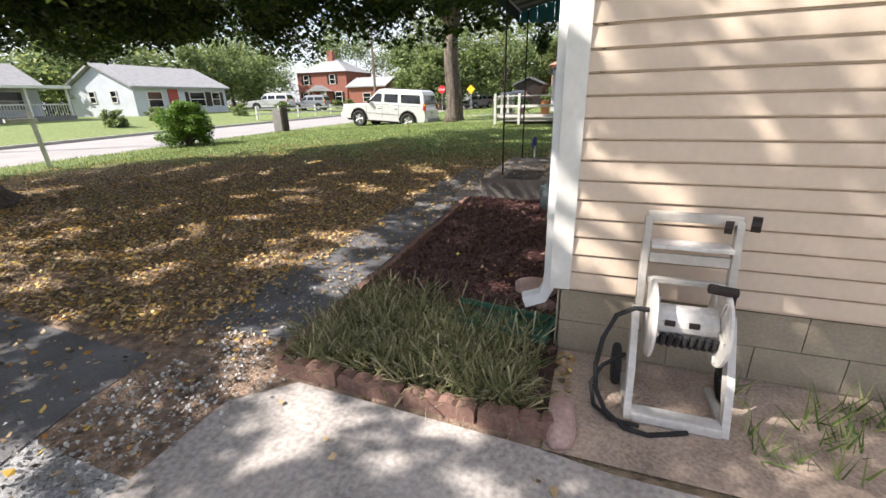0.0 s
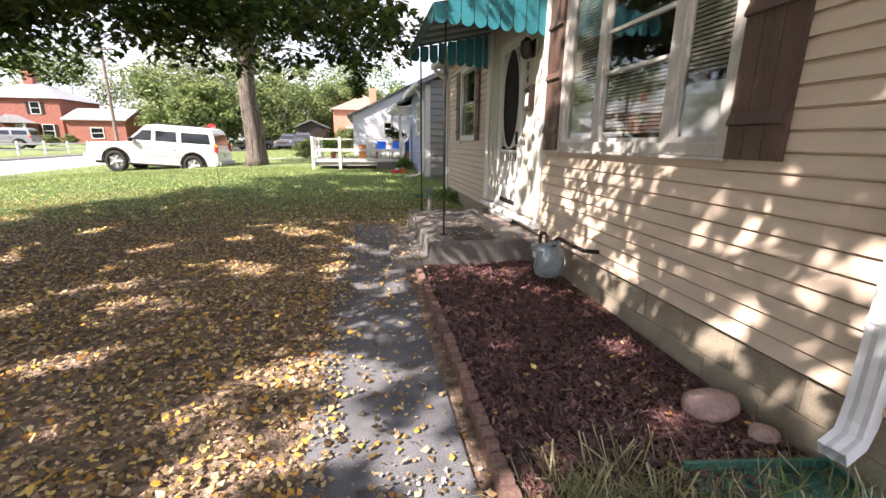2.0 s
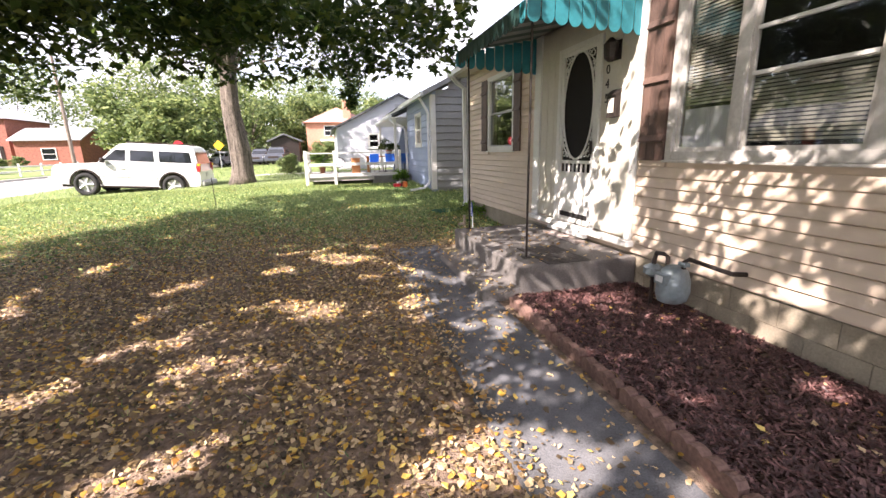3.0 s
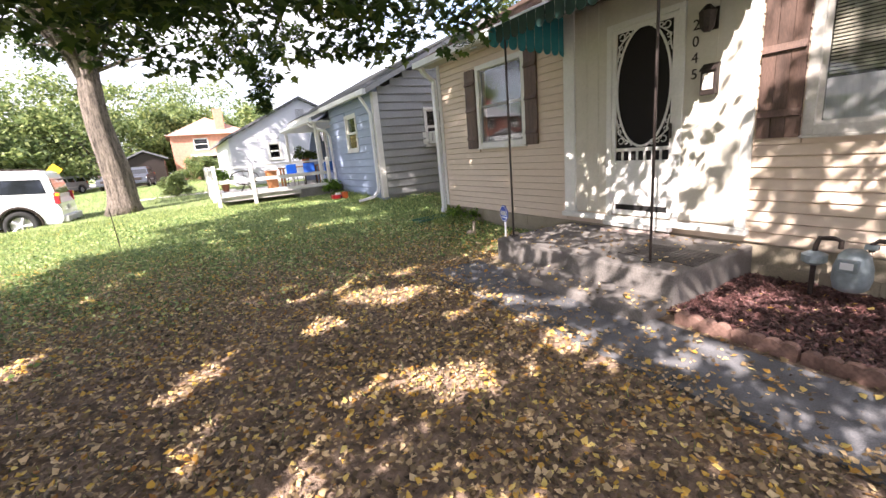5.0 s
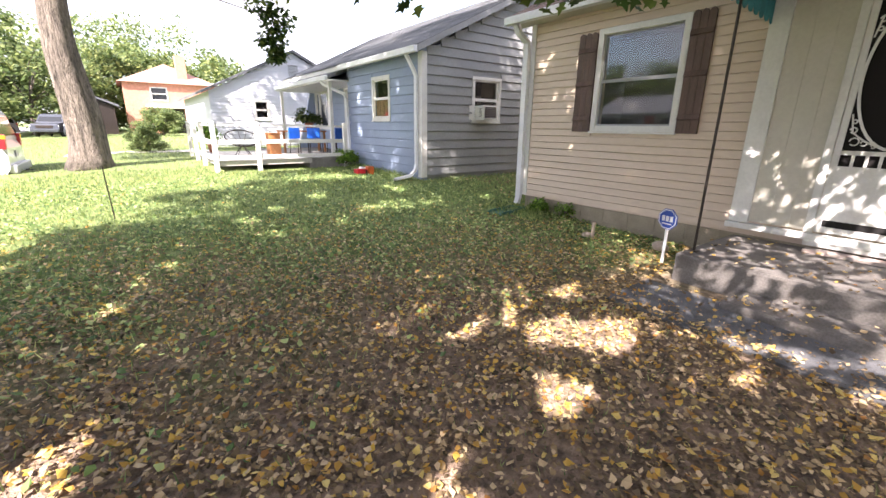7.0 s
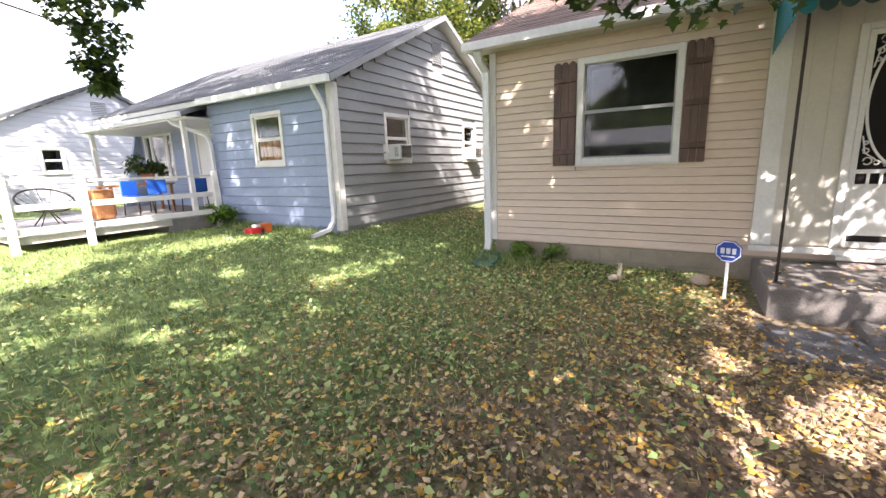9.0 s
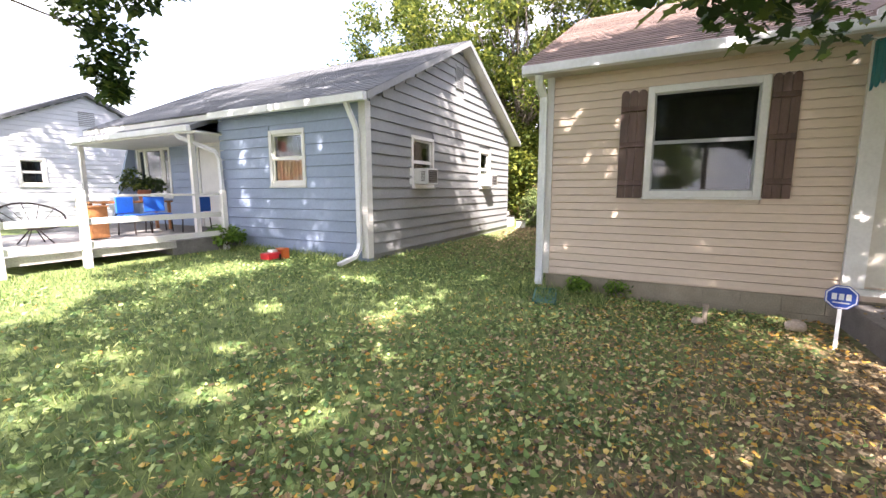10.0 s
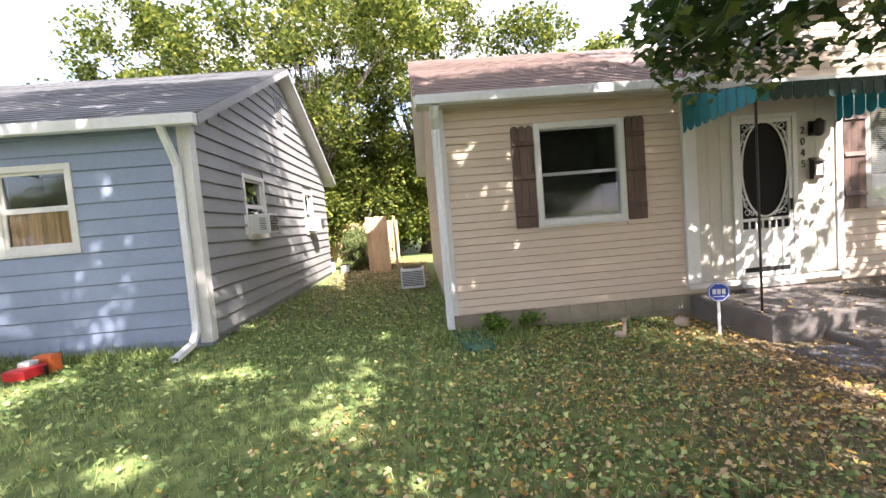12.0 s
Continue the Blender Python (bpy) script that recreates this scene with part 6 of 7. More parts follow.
def potted(x, y, z, h, r, label, n=900, leaf=0.09, pot=True, m=None, seed=1, name="potted_plant"):
    t = thing(name, x, y, z, label, "plant")
    if pot:
        part("pot", tube([(0, 0, 0), (0, 0, 0.02), (0, 0, 0.22), (0, 0, 0.26)], [0.09, 0.1, 0.14, 0.15], 14), mat("terracotta", (0.4, 0.16, 0.09), 0.8, vary=0.15), t)
    rnd = random.Random(seed)
    bm = bmesh.new()
    cl = []
    for k in range(9):
        a = rnd.uniform(0, 6.28)
        e = Vector((math.cos(a) * r * rnd.uniform(0.2, 0.75), math.sin(a) * r * rnd.uniform(0.2, 0.75), h * rnd.uniform(0.45, 0.85)))
        add_tube(bm, [(0, 0, 0.1), e * 0.5 + Vector((0, 0, 0.05)), e], [0.014, 0.01, 0.005], 5)
        cl.append((*e, r * 0.5))
    part("stem", bm, M_BARK, t)
    me = leaf_cloud(cl, n // 9, leaf, rnd)
    me.materials.append(m or M_BUSH_LEAF)
    c = new("foliage", me)
    c.parent = t
    return t


potted(-0.7, 21.0, DKZ + 0.70, 0.75, 0.42, "dark green potted plant on the porch table", seed=2, m=M_GREEN_LEAF)
potted(-3.6, 21.9, DKZ, 0.9, 0.5, "leafy green potted plant on the deck", seed=3)
potted(-0.75, 18.0, ground(-0.75, 18.0), 0.5, 0.35, "green weeds growing at the foot of the porch", pot=False, seed=4, name="weed_clump")


potted(-0.32, 11.0, ground(-0.3, 11), 0.27, 0.2, "small leafy vine growing on the foundation", pot=False, seed=7, name="wall_vine", n=500, leaf=0.06)
potted(-0.28, 10.5, ground(-0.3, 10.5), 0.25, 0.22, "small leafy weed at the foundation", pot=False, seed=8, name="weed_clump", n=300, leaf=0.05)


def shrub(x, y, w, h, label, seed, n=60, per=130, leaf=0.06, m=None):
    gz = ground(x, y)
    t = thing("shrub", x, y, gz, label, "bush")
    rnd = random.Random(seed)
    cl = []
    bm = bmesh.new()
    for k in range(n):
        a, q = rnd.uniform(0, 6.28), rnd.uniform(0.3, 1)
        z = rnd.uniform(0.12, 1)
        rr = w / 2 * q * math.sqrt(max(1 - (abs(z - 0.45) / 0.62) ** 2, 0.1))
        cl.append((rr * math.cos(a), rr * math.sin(a), z * h * 0.92, w * 0.13))
        if k % 5 == 0:
            add_tube(bm, [(0, 0, 0), (cl[-1][0] * .5, cl[-1][1] * .5, cl[-1][2] * .6), cl[-1][:3]], [0.03, 0.02, 0.008], 5)
    part("stem", bm, M_BARK, t)
    me = leaf_cloud(cl, per, leaf, rnd)
    me.materials.append(m or M_BUSH_LEAF)
    c = new("foliage", me)
    c.parent = t


shrub(-14.3, 11.8, 1.75, 1.6, "round clipped dense green bush beside the street", 5, n=90, per=150, leaf=0.085)
shrub(9.4, 13.9, 1.8, 1.5, "pale green shrub by the back fence", 6, m=M_GREEN_HAZED)
shrub(8.6, 14.2, 1.2, 1.1, "small shrub at the rear house corner", 7, m=M_GREEN_HAZED)
shrub(-3.6, 44.0, 3.0, 2.0, "yellow-green round shrub before the brick house", 8, leaf=0.14, m=M_GREEN_HAZED)
shrub(-5.2, 25.0, 1.2, 1.0, "green shrub beyond the ramp", 9, m=M_GREEN_HAZED)
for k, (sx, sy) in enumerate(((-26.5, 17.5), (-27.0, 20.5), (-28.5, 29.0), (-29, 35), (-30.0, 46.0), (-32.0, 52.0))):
    shrub(sx, sy, 1.4, 1.0, "low green shrub across the street", 60 + k, leaf=0.12, n=30, per=80, m=M_GREEN_HAZED)

M_RED = mat("red_plastic", (0.50, 0.02, 0.03), 0.35, vary=0.1, bump=0)
M_ORANGE = mat("orange_plastic", (0.65, 0.14, 0.03), 0.45, vary=0.1, bump=0)
toy = thing("toy_mower", -1.05, 16.25, ground(-1.05, 16.25), "small red and orange plastic toy on the grass", "toy")
toy.scale = (0.75, 0.75, 0.75)
part("deck", boxes((-0.28, -0.15, 0.05, 0.10, 0.15, 0.20), bevel=0.03), M_RED, toy)
part("engine", boxes((-0.12, -0.08, 0.20, 0.06, 0.08, 0.27), bevel=0.02), M_ACW, toy)
part("blade", boxes((0.02, -0.17, 0.02, 0.08, -0.15, 0.16), bevel=0.006), M_IRON, toy)
part("hopper", boxes((0.14, -0.17, 0.0, 0.34, 0.12, 0.28), bevel=0.04), M_ORANGE, toy)

cond = thing("condenser", 4.0, 12.15, ground(4.0, 12.1), "white and black outdoor air conditioning unit beside the wall", "air conditioner")
part("case", boxes((-0.33, -0.33, 0.05, 0.33, 0.33, 0.58), bevel=0.015), MATS["white_aluminium"], cond)
parts_each("louvre", M_IRON, cond, *[(-0.334, -0.29, 0.12 + 0.045 * k, -0.331, 0.29, 0.145 + 0.045 * k) for k in range(9)])
part("fan_cover", tube([(0, 0, 0.58), (0, 0, 0.60)], 0.28, 20), M_IRON, cond)
cond.scale = (0.82, 0.82, 0.85)
M_FENCE = mat("raw_pine", (0.56, 0.38, 0.22), 0.8, vary=0.2, scale=3, fine=30, bump=0.3, rand=0.25, stretch=(3, 3, 0.4))
fence = thing("fence", 0, 0, 0, "new unpainted wooden board fence with open gate behind the house", "fence")
for k in range(5):
    part("board", boxes((7.6 + 0.02 * k, 12.9 + 0.14 * k, 0.2, 7.625 + 0.02 * k, 13.035 + 0.14 * k, 2.1 - 0.02 * (k % 2))), M_FENCE, fence)
for k in range(9):
    part("board", boxes((8.4 + 0.14 * k, 12.75, 0.2, 8.535 + 0.14 * k, 12.775, 2.08 + 0.01 * (k % 3))), M_FENCE, fence)
for k in range(40):
    part("board", boxes((12.1, 12.8 + 0.3 * k, 0.2, 12.13, 13.07 + 0.3 * k, 2.0)), M_FENCE, fence)
part("fence_rail", boxes((7.55, 12.9, 1.6, 7.6, 13.6, 1.68)), M_FENCE, fence)
for k, (dx, dy, s) in enumerate(((8.3, 15.0, 0.35), (8.9, 15.5, 0.5), (7.9, 14.4, 0.25))):
    cr_ = thing("storage_bin", dx, dy, ground(dx, dy), "pale plastic bin among clutter behind the house", "bin")
    part("tub", boxes((-s / 2, -s / 2, 0, s / 2, s / 2, s), bevel=0.02), M_ACW, cr_)
    part("lid", boxes((-s / 2 - 0.02, -s / 2 - 0.02, s, s / 2 + 0.02, s / 2 + 0.02, s + 0.03), bevel=0.01), M_IRON, cr_)


# ---- vehicles ----
def wheel(parent, x, y, s, r=0.39):
    w = new("wheel")
    w.parent = parent
    w.matrix_basis = pose(x, y, r)
    bm = bmesh.new()
    n = 28
    prof = [(0.62 * r, -0.11), (0.93 * r, -0.12), (r, -0.09), (r, 0.09), (0.93 * r, 0.12), (0.62 * r, 0.11)]
    rg = [[bm.verts.new((a * math.cos(2 * math.pi * k / n), b, a * math.sin(2 * math.pi * k / n))) for a, b in prof] for k in range(n)]
    for k in range(n):
        for j in range(len(prof)):
            bm.faces.new((rg[k][j], rg[(k + 1) % n][j], rg[(k + 1) % n][(j + 1) % 6], rg[k][(j + 1) % 6]))
    part("tyre", bm, M_TYRE, w, smooth=True)
    bm = bmesh.new()
    add_tube(bm, [(0, s * 0.03, 0), (0, s * 0.06, 0)], 0.62 * r, 24)
    for k in range(5):
        a = k * 2 * math.pi / 5
        d = Vector((math.cos(a), 0, math.sin(a)))
        add_tube(bm, [Vector((0, s * 0.075, 0)), d * 0.6 * r + Vector((0, s * 0.085, 0))], [0.05, 0.04], 6)
    add_tube(bm, [(0, s * 0.05, 0), (0, s * 0.1, 0)], 0.07, 12)
    part("rim", bm, M_RIM, w)


def arch(cx, r, z0, n=8):
    return [(cx + r * math.cos(math.pi * k / n), z0 + r * math.sin(math.pi * k / n)) for k in range(n, -1, -1)]


def make_suv(x, y, z, rz, paint, label, group="", sc=1.0):
    """A large four-door wagon, nose towards -x."""
    t = thing("suv", x, y, z, label, "car", group, rz=rz)
    t.scale = (sc, sc, sc)
    r = 0.47
    low = [(-2.50, 0.42), (-2.52, 0.62), (-2.48, 0.95), (-2.38, 1.08), (-1.05, 1.19), (-0.98, 1.2), (2.38, 1.2), (2.48, 1.0), (2.50, 0.55), (2.42, 0.42)]
    low += [(1.51 + r, 0.42)] + arch(1.51, r, 0.42)[::-1][0:] + [(1.51 - r, 0.36), (-1.45 + r, 0.36)] + arch(-1.45, r, 0.42)[::-1] + [(-1.45 - r, 0.40)]
    bm = prism(low, "y", -0.96, 0.96)
    bmesh.ops.bevel(bm, geom=[e for e in bm.edges if abs(e.verts[0].co.y - e.verts[1].co.y) < 0.01 and min(e.verts[0].co.z, e.verts[1].co.z) > 0.84], offset=0.07, segments=3, affect="EDGES")
    part("body", bm, paint, t)
    part("underbody", boxes((-2.3, -0.78, 0.3, 2.3, 0.78, 0.9)), M_IRON, t)
    bm = bmesh.new()
    loops = []
    for zz, xa, xb, w in ((1.17, -1.02, 2.42, 0.92), (1.24, -0.98, 2.40, 0.91), (1.72, -0.48, 2.28, 0.80), (1.86, -0.32, 2.20, 0.75), (1.92, 0.0, 2.05, 0.64)):
        loops.append([bm.verts.new(p) for p in ((xa, -w, zz), (xb, -w, zz), (xb, w, zz), (xa, w, zz))])
    for a, b in zip(loops, loops[1:]):
        for k in range(4):
            bm.faces.new((a[k], a[(k + 1) % 4], b[(k + 1) % 4], b[k]))
    bm.faces.new(loops[-1])
    part("cabin", bm, paint, t)

    def side_pane(s, xa0, xb0, xa1, xb1):
        def at(xx, zz):
            w = 0.91 - (zz - 1.24) / 0.48 * 0.11 + 0.006
            return (xx, s * w, zz)
        bm = bmesh.new()
        v = [bm.verts.new(at(*p)) for p in ((xa0, 1.28), (xb0, 1.28), (xb1, 1.67), (xa1, 1.67))]
        bm.faces.new(v)
        g = bmesh.ops.extrude_face_region(bm, geom=bm.faces[:])
        bmesh.ops.translate(bm, vec=(0, -s * 0.004, 0), verts=[e for e in g["geom"] if isinstance(e, bmesh.types.BMVert)])
        part("side_window", bm, M_DARKGLASS, t)
    for s in (-1, 1):
        side_pane(s, -0.84, -0.10, -0.42, -0.10)
        side_pane(s, 0.06, 0.88, 0.06, 0.84)
        side_pane(s, 1.06, 2.20, 1.02, 2.10)
        for xx in (-0.98, -0.02, 0.96):
            part("door_seam", boxes((xx - 0.006, s * 0.958, 0.5, xx + 0.006, s * 0.963, 1.12)), M_IRON, t)
        for xx in (-0.22, 0.76):
            part("door_handle", boxes((xx - 0.09, s * 0.96, 0.98, xx + 0.09, s * 0.985, 1.02), bevel=0.006), paint, t)
        part("running_board", boxes((-0.95, s * 0.9, 0.34, 0.98, s * 1.02, 0.39), bevel=0.01), M_IRON, t)
        part("body_moulding", boxes((-0.95, s * 0.958, 0.70, 1.0, s * 0.972, 0.76)), M_RIM, t)
        part("mirror", boxes((-0.86, s * 0.95, 1.2, -0.74, s * 1.14, 1.36), bevel=0.03), M_IRON, t)
        part("tail_lamp", boxes((2.36, s * 0.80, 0.98, 2.46 + 0.02, s * 0.965, 1.30), bevel=0.012), M_RED, t)
        part("headlamp", boxes((-2.47, s * 0.62, 0.78, -2.40, s * 0.95, 0.96), bevel=0.02), M_SIGNWHITE, t)
        part("roof_rack", boxes((-0.1, s * 0.60, 1.93, 1.9, s * 0.63, 1.97), bevel=0.006), M_IRON, t)
    bm = bmesh.new()
    v = [bm.verts.new(p) for p in ((-0.965, -0.83, 1.27), (-0.965, 0.83, 1.27), (-0.545, 0.74, 1.67), (-0.545, -0.74, 1.67))]
    bm.faces.new(v)
    part("windscreen", bm, M_DARKGLASS, t)
    bm = bmesh.new()
    v = [bm.verts.new(p) for p in ((2.41, -0.80, 1.26), (2.305, -0.72, 1.68), (2.305, 0.72, 1.68), (2.41, 0.80, 1.26))]
    bm.faces.new(v)
    part("rear_window", bm, M_DARKGLASS, t)
    part("bumper", boxes((2.46, -0.93, 0.45, 2.62, 0.93, 0.64), bevel=0.03), M_RIM, t)
    part("bumper", boxes((-2.64, -0.93, 0.42, -2.48, 0.93, 0.66), bevel=0.04), paint, t)
    part("grille", boxes((-2.53, -0.55, 0.72, -2.45, 0.55, 0.95), bevel=0.01), M_IRON, t)
    part("number_plate", boxes((2.50, -0.16, 0.78, 2.51, 0.16, 0.92)), M_RIM, t)
    part("tow_hitch", boxes((2.60, -0.04, 0.42, 2.80, 0.04, 0.48), bevel=0.01), M_IRON, t)
    for cx in (-1.45, 1.51):
        for s in (-1, 1):
            wheel(t, cx, s * 0.86, s, 0.41)
            flare = [(cx + 0.5 * math.cos(math.pi * k / 10), s * 0.965, 0.42 + 0.5 * math.sin(math.pi * k / 10)) for k in range(11)]
            part("wheel_arch", tube(flare, 0.035, 6), M_IRON, t)
    for s in (-1, 1):
        part("indicator", boxes((2.40, s * 0.82, 1.20, 2.49, s * 0.968, 1.28), bevel=0.01), M_YELLOW, t)
    return t


M_YELLOW = mat("sign_yellow", (0.85, 0.50, 0.02), 0.4, vary=0.03, bump=0)
M_DARKGLASS = mat("tinted_car_glass", (0.012, 0.014, 0.017), 0.05, vary=0.1, bump=0, coat=0.5)
suv = make_suv(-10.38, 19.95, 0.25, 0, M_CARPAINT, "white large SUV parked on the grass edge with dark windows")
suv.matrix_world = pose(-10.37, 20.8, 0.20, 0, 3.9, 0) @ Matrix.Diagonal((0.93, 1, 1, 1))
M_GREYP = mat("grey_car_paint", (0.25, 0.26, 0.28), 0.3, vary=0.03, bump=0, coat=0.6)
M_BLUEP = mat("dark_car_paint", (0.04, 0.045, 0.06), 0.3, vary=0.03, bump=0, coat=0.6)
make_suv(-31.5, 36.5, ground(-31.5, 36.5), 15, M_CARPAINT, "white car parked before the houses across the street", sc=0.85)
make_suv(-29.0, 39.5, ground(-29, 39.5), 10, M_GREYP, "silver-grey car parked across the street", sc=0.8)
make_suv(-14.5, 54.0, ground(-14.5, 54), 60, M_GREYP, "grey car parked far down the street", sc=0.85)
make_suv(-10.0, 50.0, ground(-10, 50), 80, M_BLUEP, "dark car parked far down the street", sc=0.85)
make_suv(-8.0, 46.0, ground(-8, 46), 85, M_BLUEP, "dark car parked beside the far lawn", sc=0.85)

# ---- far houses ----
M_FARBEIGE = mat("far_grey_siding", (0.50, 0.53, 0.58), 0.7, vary=0.08, scale=1)
M_PALEROOF = mat("pale_grey_roof", (0.30, 0.30, 0.31), 0.9, vary=0.15, scale=3, fine=40, bump=0.3)
M_SALMON = mat("salmon_brick", (0.52, 0.24, 0.17), 0.9, vary=0.18, scale=5, fine=40, bump=0.3)


def far_window(parent, axis, at, out, u, z, w, h, shutters=False):
    def bx(u0, u1, a0, a1, d0, d1):
        p, q = at + out * d0, at + out * d1
        return (p, u0, a0, q, u1, a1) if axis == "x" else (u0, p, a0, u1, q, a1)
    t = new("window")
    t.parent = parent
    part("window_frame", boxes(bx(u - w / 2 - 0.08, u - w / 2, z - 0.08, z + h + 0.08, 0, 0.06), bx(u + w / 2, u + w / 2 + 0.08, z - 0.08, z + h + 0.08, 0, 0.06),
                               bx(u - w / 2, u + w / 2, z + h, z + h + 0.08, 0, 0.06), bx(u - w / 2, u + w / 2, z - 0.08, z, 0, 0.06), bx(u - w / 2, u + w / 2, z + h * 0.5 - 0.03, z + h * 0.5 + 0.03, 0.02, 0.05)), M_WHITE, t)
    part("pane", boxes(bx(u - w / 2, u + w / 2, z, z + h, 0.0, 0.02)), M_DARKGLASS, t)
    if shutters:
        for s in (-1, 1):
            c = u + s * (w / 2 + 0.28)
            part("shutter", boxes(bx(c - 0.17, c + 0.17, z - 0.05, z + h + 0.05, 0, 0.05), bevel=0.01), M_IRON, t)


def far_house(name, x0, x1, y0, y1, zb, ze, zr, ridge, wallm, roofm, label, over=0.35):
    t = thing(name, (x0 + x1) / 2, (y0 + y1) / 2, zb, label, "house")
    t.matrix_world = pose(0, 0, 0)
    w = 0.2
    for b in ((x0, y0, x1, y0 + w), (x0, y1 - w, x1, y1), (x0, y0 + w, x0 + w, y1 - w), (x1 - w, y0 + w, x1, y1 - w)):
        part("wall", boxes((b[0], b[1], zb - 0.5, b[2], b[3], ze)), wallm, t)
    if ridge == "y":
        m = (x0 + x1) / 2
        for yy in (y0, y1 - w):
            part("gable", prism([(x0, ze), (x1, ze), (m, zr - 0.1)], "y", yy, yy + w), wallm, t)
        part("roof", prism([(x0 - over, ze - 0.05), (m, zr), (x1 + over, ze - 0.05), (x1 + over, ze + 0.1), (m, zr + 0.15), (x0 - over, ze + 0.1)], "y", y0 - over, y1 + over), roofm, t)
    elif ridge == "x":
        m = (y0 + y1) / 2
        for xx in (x0, x1 - w):
            part("gable", prism([(y0, ze), (y1, ze), (m, zr - 0.1)], "x", xx, xx + w), wallm, t)
        part("roof", prism([(y0 - over, ze - 0.05), (m, zr), (y1 + over, ze - 0.05), (y1 + over, ze + 0.1), (m, zr + 0.15), (y0 - over, ze + 0.1)], "x", x0 - over, x1 + over), roofm, t)
    else:
        bm = bmesh.new()
        c = [bm.verts.new(p) for p in ((x0 - over, y0 - over, ze), (x1 + over, y0 - over, ze), (x1 + over, y1 + over, ze), (x0 - over, y1 + over, ze))]
        d = (y1 - y0) / 2
        r = [bm.verts.new(p) for p in ((x0 + d, (y0 + y1) / 2, zr), (x1 - d, (y0 + y1) / 2, zr))] if x1 - x0 > y1 - y0 else [bm.verts.new(((x0 + x1) / 2, y0 + (x1 - x0) / 2, zr)), bm.verts.new(((x0 + x1) / 2, y1 - (x1 - x0) / 2, zr))]
        if x1 - x0 > y1 - y0:
            for f in ((c[0], c[1], r[1], r[0]), (c[1], c[2], r[1]), (c[2], c[3], r[0], r[1]), (c[3], c[0], r[0])):
                bm.faces.new(f)
        else:
            for f in ((c[0], c[1], r[0]), (c[1], c[2], r[1], r[0]), (c[2], c[3], r[1]), (c[3], c[0], r[0], r[1])):
                bm.faces.new(f)
        bm.faces.new(c[::-1])
        part("roof", bm, roofm, t)
    return t


gz = 0.85
h1 = far_house("grey_house", -41.5, -34, 24.3, 33.2, gz, 2.95, 4.7, "y", M_FARBEIGE, M_PALEROOF, "pale grey single-storey house across the street")
for u, w in ((26.0, 1.2), (30.0, 1.5), (32.0, 0.8)):
    far_window(h1, "x", -34, 1, u, 1.5, w, 1.1, shutters=u > 29)
part("door", boxes((-34.0, 27.2, 0.9, -33.93, 28.1, 2.85), bevel=0.01), mat("red_door", (0.35, 0.05, 0.04), 0.5, bump=0), h1)
far_window(h1, "y", 24.3, -1, -38.7, 1.9, 0.6, 0.8)
far_window(h1, "y", 24.3, -1, -36.2, 1.9, 0.6, 0.8)
h2 = far_house("porch_house", -42, -36.5, 10.5, 19.5, gz, 2.9, 4.4, "y", M_FARBEIGE, M_PALEROOF, "small house with covered porch across the street")
far_window(h2, "x", -36.5, 1, 17.6, 1.5, 1.8, 1.1)
far_window(h2, "x", -36.5, 1, 13.5, 1.5, 1.4, 1.1)
part("porch_roof", boxes((-36.5, 10.4, 2.75, -33.6, 19.9, 2.95), bevel=0.02), M_WHITE, h2)
part("porch_floor", boxes((-36.3, 10.4, 0.5, -33.7, 19.8, 1.05)), M_CONC, h2)
for k in range(5):
    part("porch_post", boxes((-33.9, 10.5 + 2.28 * k, 1.05, -33.78, 10.62 + 2.28 * k, 2.75)), M_WHITE, h2)
for k in range(60):
    part("baluster", boxes((-33.86, 10.7 + 0.15 * k, 1.05, -33.83, 10.73 + 0.15 * k, 1.75)), M_WHITE, h2)
part("porch_rail", boxes((-33.88, 10.6, 1.75, -33.81, 19.7, 1.82)), M_WHITE, h2)
h3 = far_house("brick_house", -46, -37, 60, 68, 0.9, 6.0, 8.2, "hip", M_REDBRICK, M_PALEROOF, "two-storey red brick house with white windows")
for u in (-44.3, -39.5):
    far_window(h3, "y", 60, -1, u, 4.3, 0.9, 1.25, True)
for u in (-44.6, -38.6):
    far_window(h3, "y", 60, -1, u, 1.7, 1.1, 1.35, True)
part("porch", boxes((-43.0, 58.4, 0.7, -39.9, 60, 1.2)), M_CONC, h3)
part("porch_roof", prism([(-43.3, 3.2), (-41.45, 4.1), (-39.6, 3.2)], "y", 58.2, 59.99), M_PALEROOF, h3)
for u in (-43.0, -40.0):
    part("porch_post", boxes((u - 0.12, 58.4, 1.2, u + 0.12, 58.6, 3.2)), M_WHITE, h3)
part("door", boxes((-41.9, 59.93, 1.2, -41.0, 59.99, 3.1)), M_WHITE, h3)
part("chimney", boxes((-42.2, 63.2, 7.0, -41.2, 64.0, 9.3), bevel=0.02), M_REDBRICK, h3)
h4 = far_house("brick_garage", -35.5, -29.5, 58, 64, 0.9, 3.6, 4.9, "x", M_REDBRICK, M_PALEROOF, "low red brick outbuilding")
far_window(h4, "y", 58, -1, -32.5, 1.6, 1.2, 1.1)
h5 = far_house("salmon_house", -5.4, 1.5, 52, 60, 0.7, 4.95, 6.9, "hip", M_SALMON, mat("rust_roof", (0.36, 0.2, 0.16), 0.9, vary=0.15, scale=3), "two-storey salmon brick house with rust roof")
far_window(h5, "y", 52, -1, -2.9, 3.6, 1.1, 0.95)
part("garage_hood", prism([(-4.0, 2.9), (-1.0, 2.9), (-1.0, 3.1), (-4.0, 3.1)], "y", 50.6, 51.99), M_WHITE, h5)
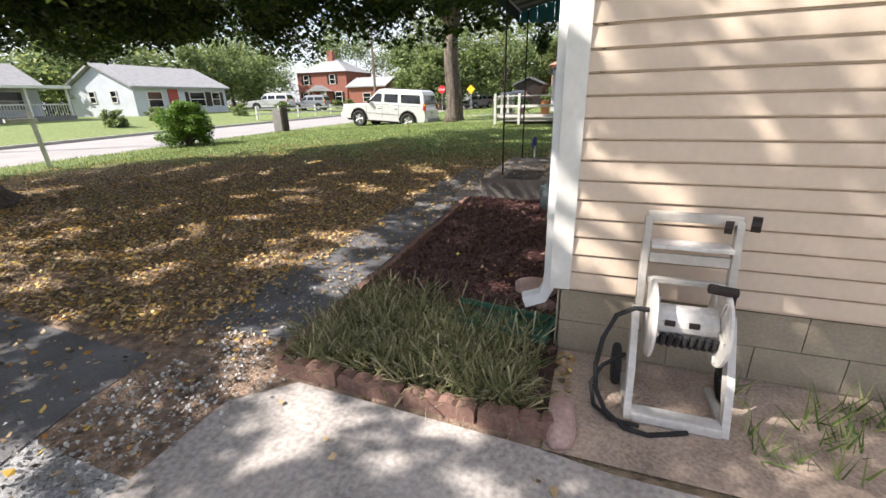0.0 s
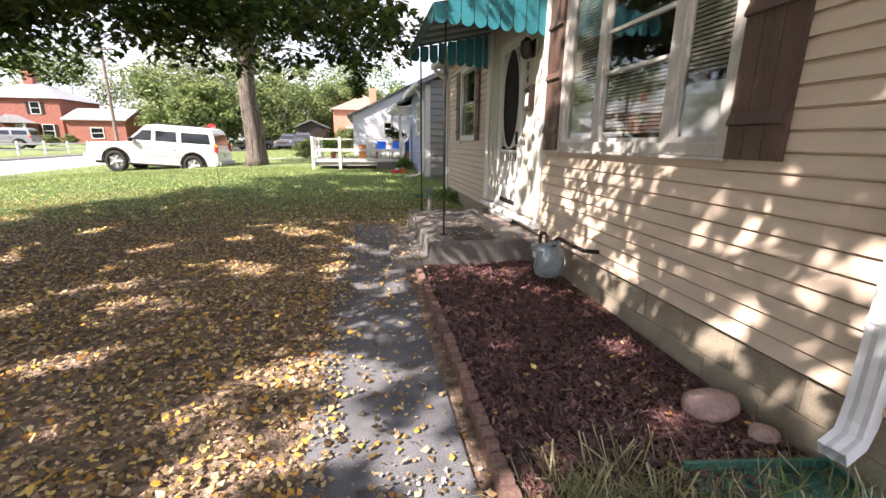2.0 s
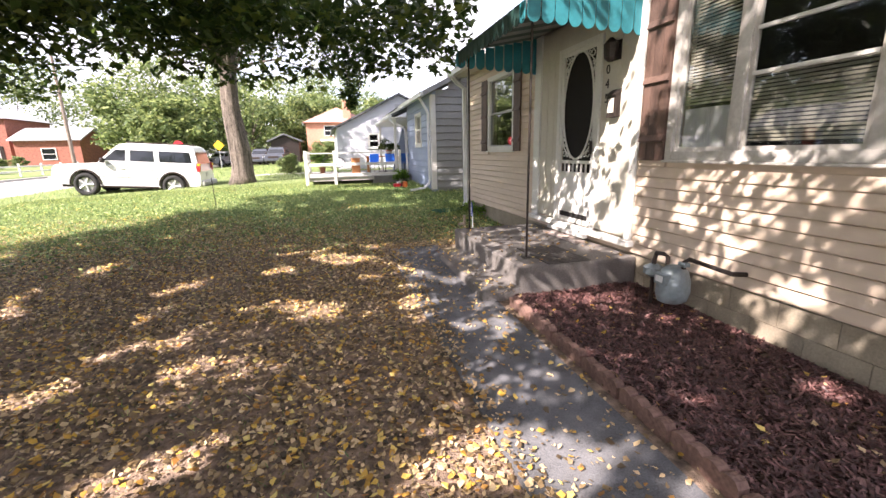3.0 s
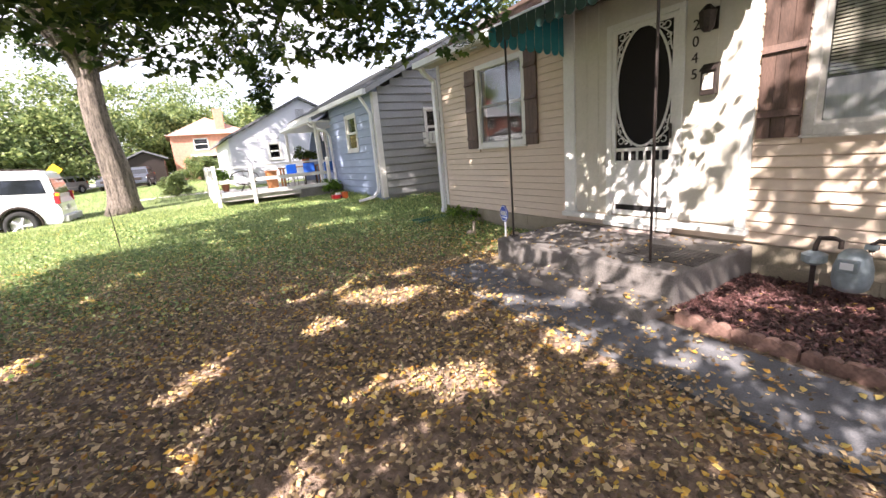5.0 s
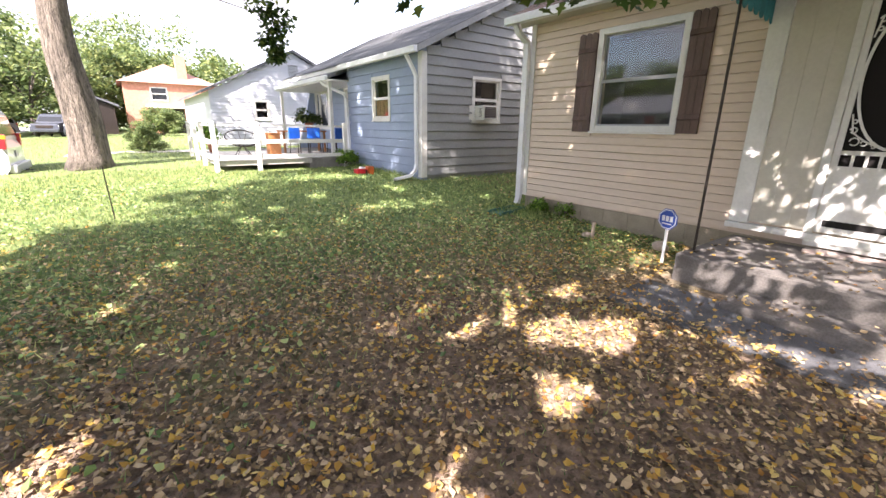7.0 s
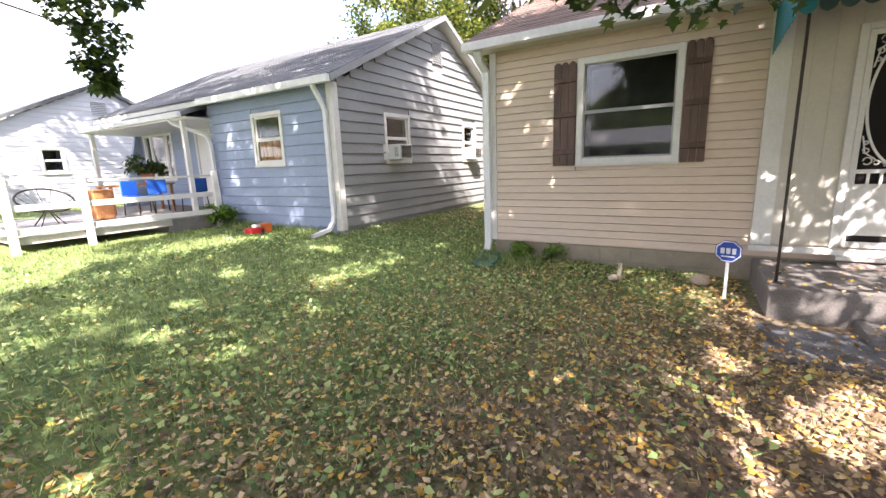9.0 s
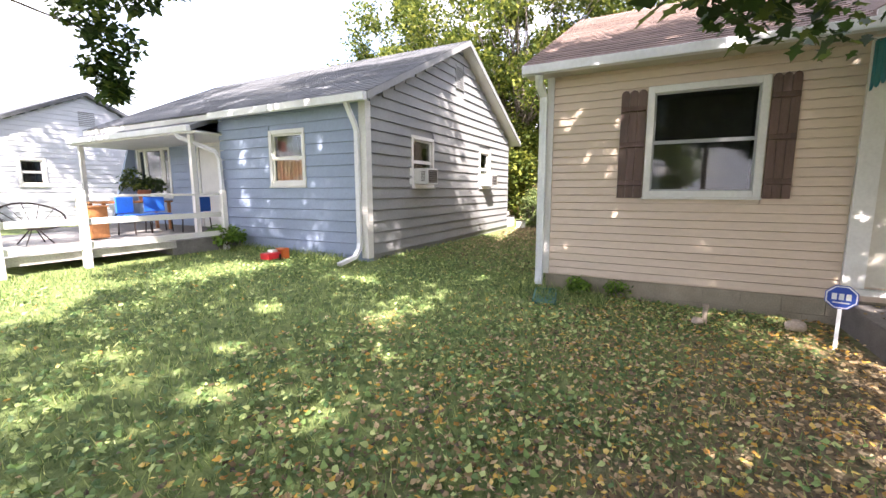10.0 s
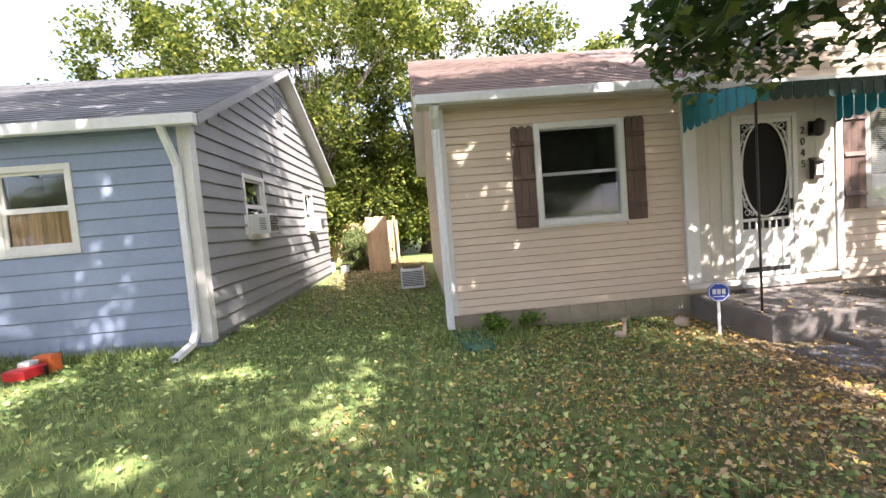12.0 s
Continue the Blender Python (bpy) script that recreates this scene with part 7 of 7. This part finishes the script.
part("door", boxes((-3.0, 51.93, 0.75, -1.2, 51.99, 2.85)), M_IRON, h5)
part("chimney", boxes((-1.3, 52.6, 4.8, -0.5, 53.3, 7.4), bevel=0.02), M_SALMON, h5)
gar = far_house("dark_carport", -9.0, -6.2, 50, 54, 0.7, 2.9, 3.6, "y", M_IRON, M_SHINGLEG, "dark garage beside the far lawn")

# street furniture
mp = thing("mailbox_post", -13.6, 7.0, ground(-13.6, 7.0), "white painted wooden mailbox post with crossarm", "mailbox post")
part("post", tube([(0, 0.0, -0.1), (0, -0.07, 1.42)], 0.06, 4), M_WHITE, mp)
part("arm", boxes((-0.04, -0.62, 1.16, 0.04, 0.05, 1.25), bevel=0.006), M_WHITE, mp)
bl = thing("stone_pillar", -14.95, 17.8, ground(-14.95, 17.8), "weathered concrete block pillar at the roadside", "pillar")
part("block", boxes((-0.3, -0.22, -0.1, 0.2, 0.2, 1.0), bevel=0.02), M_CONC, bl)
part("board", boxes((0.21, -0.2, -0.1, 0.3, 0.2, 1.12), bevel=0.01), M_IRON, bl)
ss = thing("stop_sign", -15.9, 44.5, ground(-15.9, 44.5), "red octagonal stop sign on a steel post", "road sign")
part("post", tube([(0, 0, 0), (0, 0, 2.5)], 0.03, 6), M_RIM, ss)
part("plate", prism([(0.42 * math.cos(math.pi / 8 + k * math.pi / 4), 2.15 + 0.42 * math.sin(math.pi / 8 + k * math.pi / 4)) for k in range(8)], "y", -0.06, -0.035), M_RED, ss)
cu = bpy.data.curves.new("stop_word", "FONT")
cu.body, cu.size, cu.extrude, cu.align_x = "STOP", 0.28, 0.003, "CENTER"
tmp = new("stop_text", cu)
me = bpy.data.meshes.new_from_object(tmp)
bpy.data.objects.remove(tmp)
me.materials.append(M_SIGNWHITE)
wd = new("lettering", me)
wd.parent = ss
wd.matrix_basis = Matrix.Translation((0, -0.066, 2.05)) @ Euler((radians(90), 0, 0)).to_matrix().to_4x4()
yd = thing("warning_sign", -12.7, 44.5, ground(-12.7, 44.5), "yellow diamond warning sign on a steel post", "road sign")
part("post", tube([(0, 0, 0), (0, 0, 2.3)], 0.03, 6), M_RIM, yd)
part("plate", prism([(0, 1.6), (0.45, 2.05), (0, 2.5), (-0.45, 2.05)], "y", -0.06, -0.035), M_YELLOW, yd)
M_POLE = mat("pole_wood", (0.2, 0.16, 0.13), 0.9, vary=0.3, scale=5, bump=0.3)
for px, py in ((-23.6, 44), (-23.6, 8)):
    up = thing("utility_pole", px, py, ground(px, py), "brown wooden utility pole with crossarm", "utility pole", "utility poles")
    part("pole", tube([(0, 0, 0), (0, 0, 9)], [0.15, 0.1], 10), M_POLE, up)
    part("crossarm", boxes((-1.1, -0.05, 8.3, 1.1, 0.05, 8.42), bevel=0.01), M_POLE, up)
for k, dx in enumerate((-1.0, 0.0, 1.0)):
    wire = part("power_line", tube([(-23.6 + dx, 8 + 36 * s / 12, 8.9 - 1.1 * (1 - ((s - 6) / 6) ** 2)) for s in range(13)], 0.018, 5), M_IRON)
    tagged(wire, "thin dark power line strung along the street", "power line")
rf = thing("rail_fence", -23.4, 34, 0.6, "low white rail fence along the far verge", "fence")
rf.matrix_world = pose(0, 0, 0)
for k in range(9):
    part("post", boxes((-24.05, 26 + 2.4 * k, 0.3, -23.95, 26.1 + 2.4 * k, 1.35)), M_WHITE, rf)
part("rail", boxes((-24.03, 26, 1.1, -23.98, 45.3, 1.2)), M_WHITE, rf)
part("rail", boxes((-24.03, 26, 0.75, -23.98, 45.3, 0.85)), M_WHITE, rf)
fp = part("far_path", grid_mesh(steps(-7.5, -3.0, 4), steps(24.4, 25.4, 3), lambda x, y: ground(x, y) + 0.012), M_KERB)
tagged(fp, "pale concrete path across the lawn", kind="structure")
tagged(part("wire_stake", tube([(-6.1, 13.6, ground(-6.1, 13.6)), (-6.12, 13.6, ground(-6.1, 13.6) + 0.75)], 0.008, 6), M_IRON), "thin rusty stake stuck in the lawn", "stake")

# blinds behind the wide window
for name_, ya, yb, za in (("blind", 3.50, 3.87, 1.98), ("blind", 4.0, 4.8, 1.62), ("blind", 4.93, 5.44, 1.95)):
    n = int((2.9 - za) / 0.028)
    if ya == 4.0:
        n = 18
    bt = part(name_, boxes(*[(FX + 0.045, ya, za + 0.028 * k, FX + 0.053, yb, za + 0.028 * k + 0.018) for k in range(n)]), M_BLIND, bigw, "pale horizontal blind")
for ya, yb in ((3.49, 3.88), (4.93, 5.45)):
    part("cafe_curtain", boxes((FX + 0.06, ya, 1.56, FX + 0.07, yb, 1.92)), mat("pale_curtain", (0.62, 0.6, 0.6), 0.9, vary=0.1, scale=3, fine=12, stretch=(1, 6, 0.4)), bigw, "pale gathered half curtain")
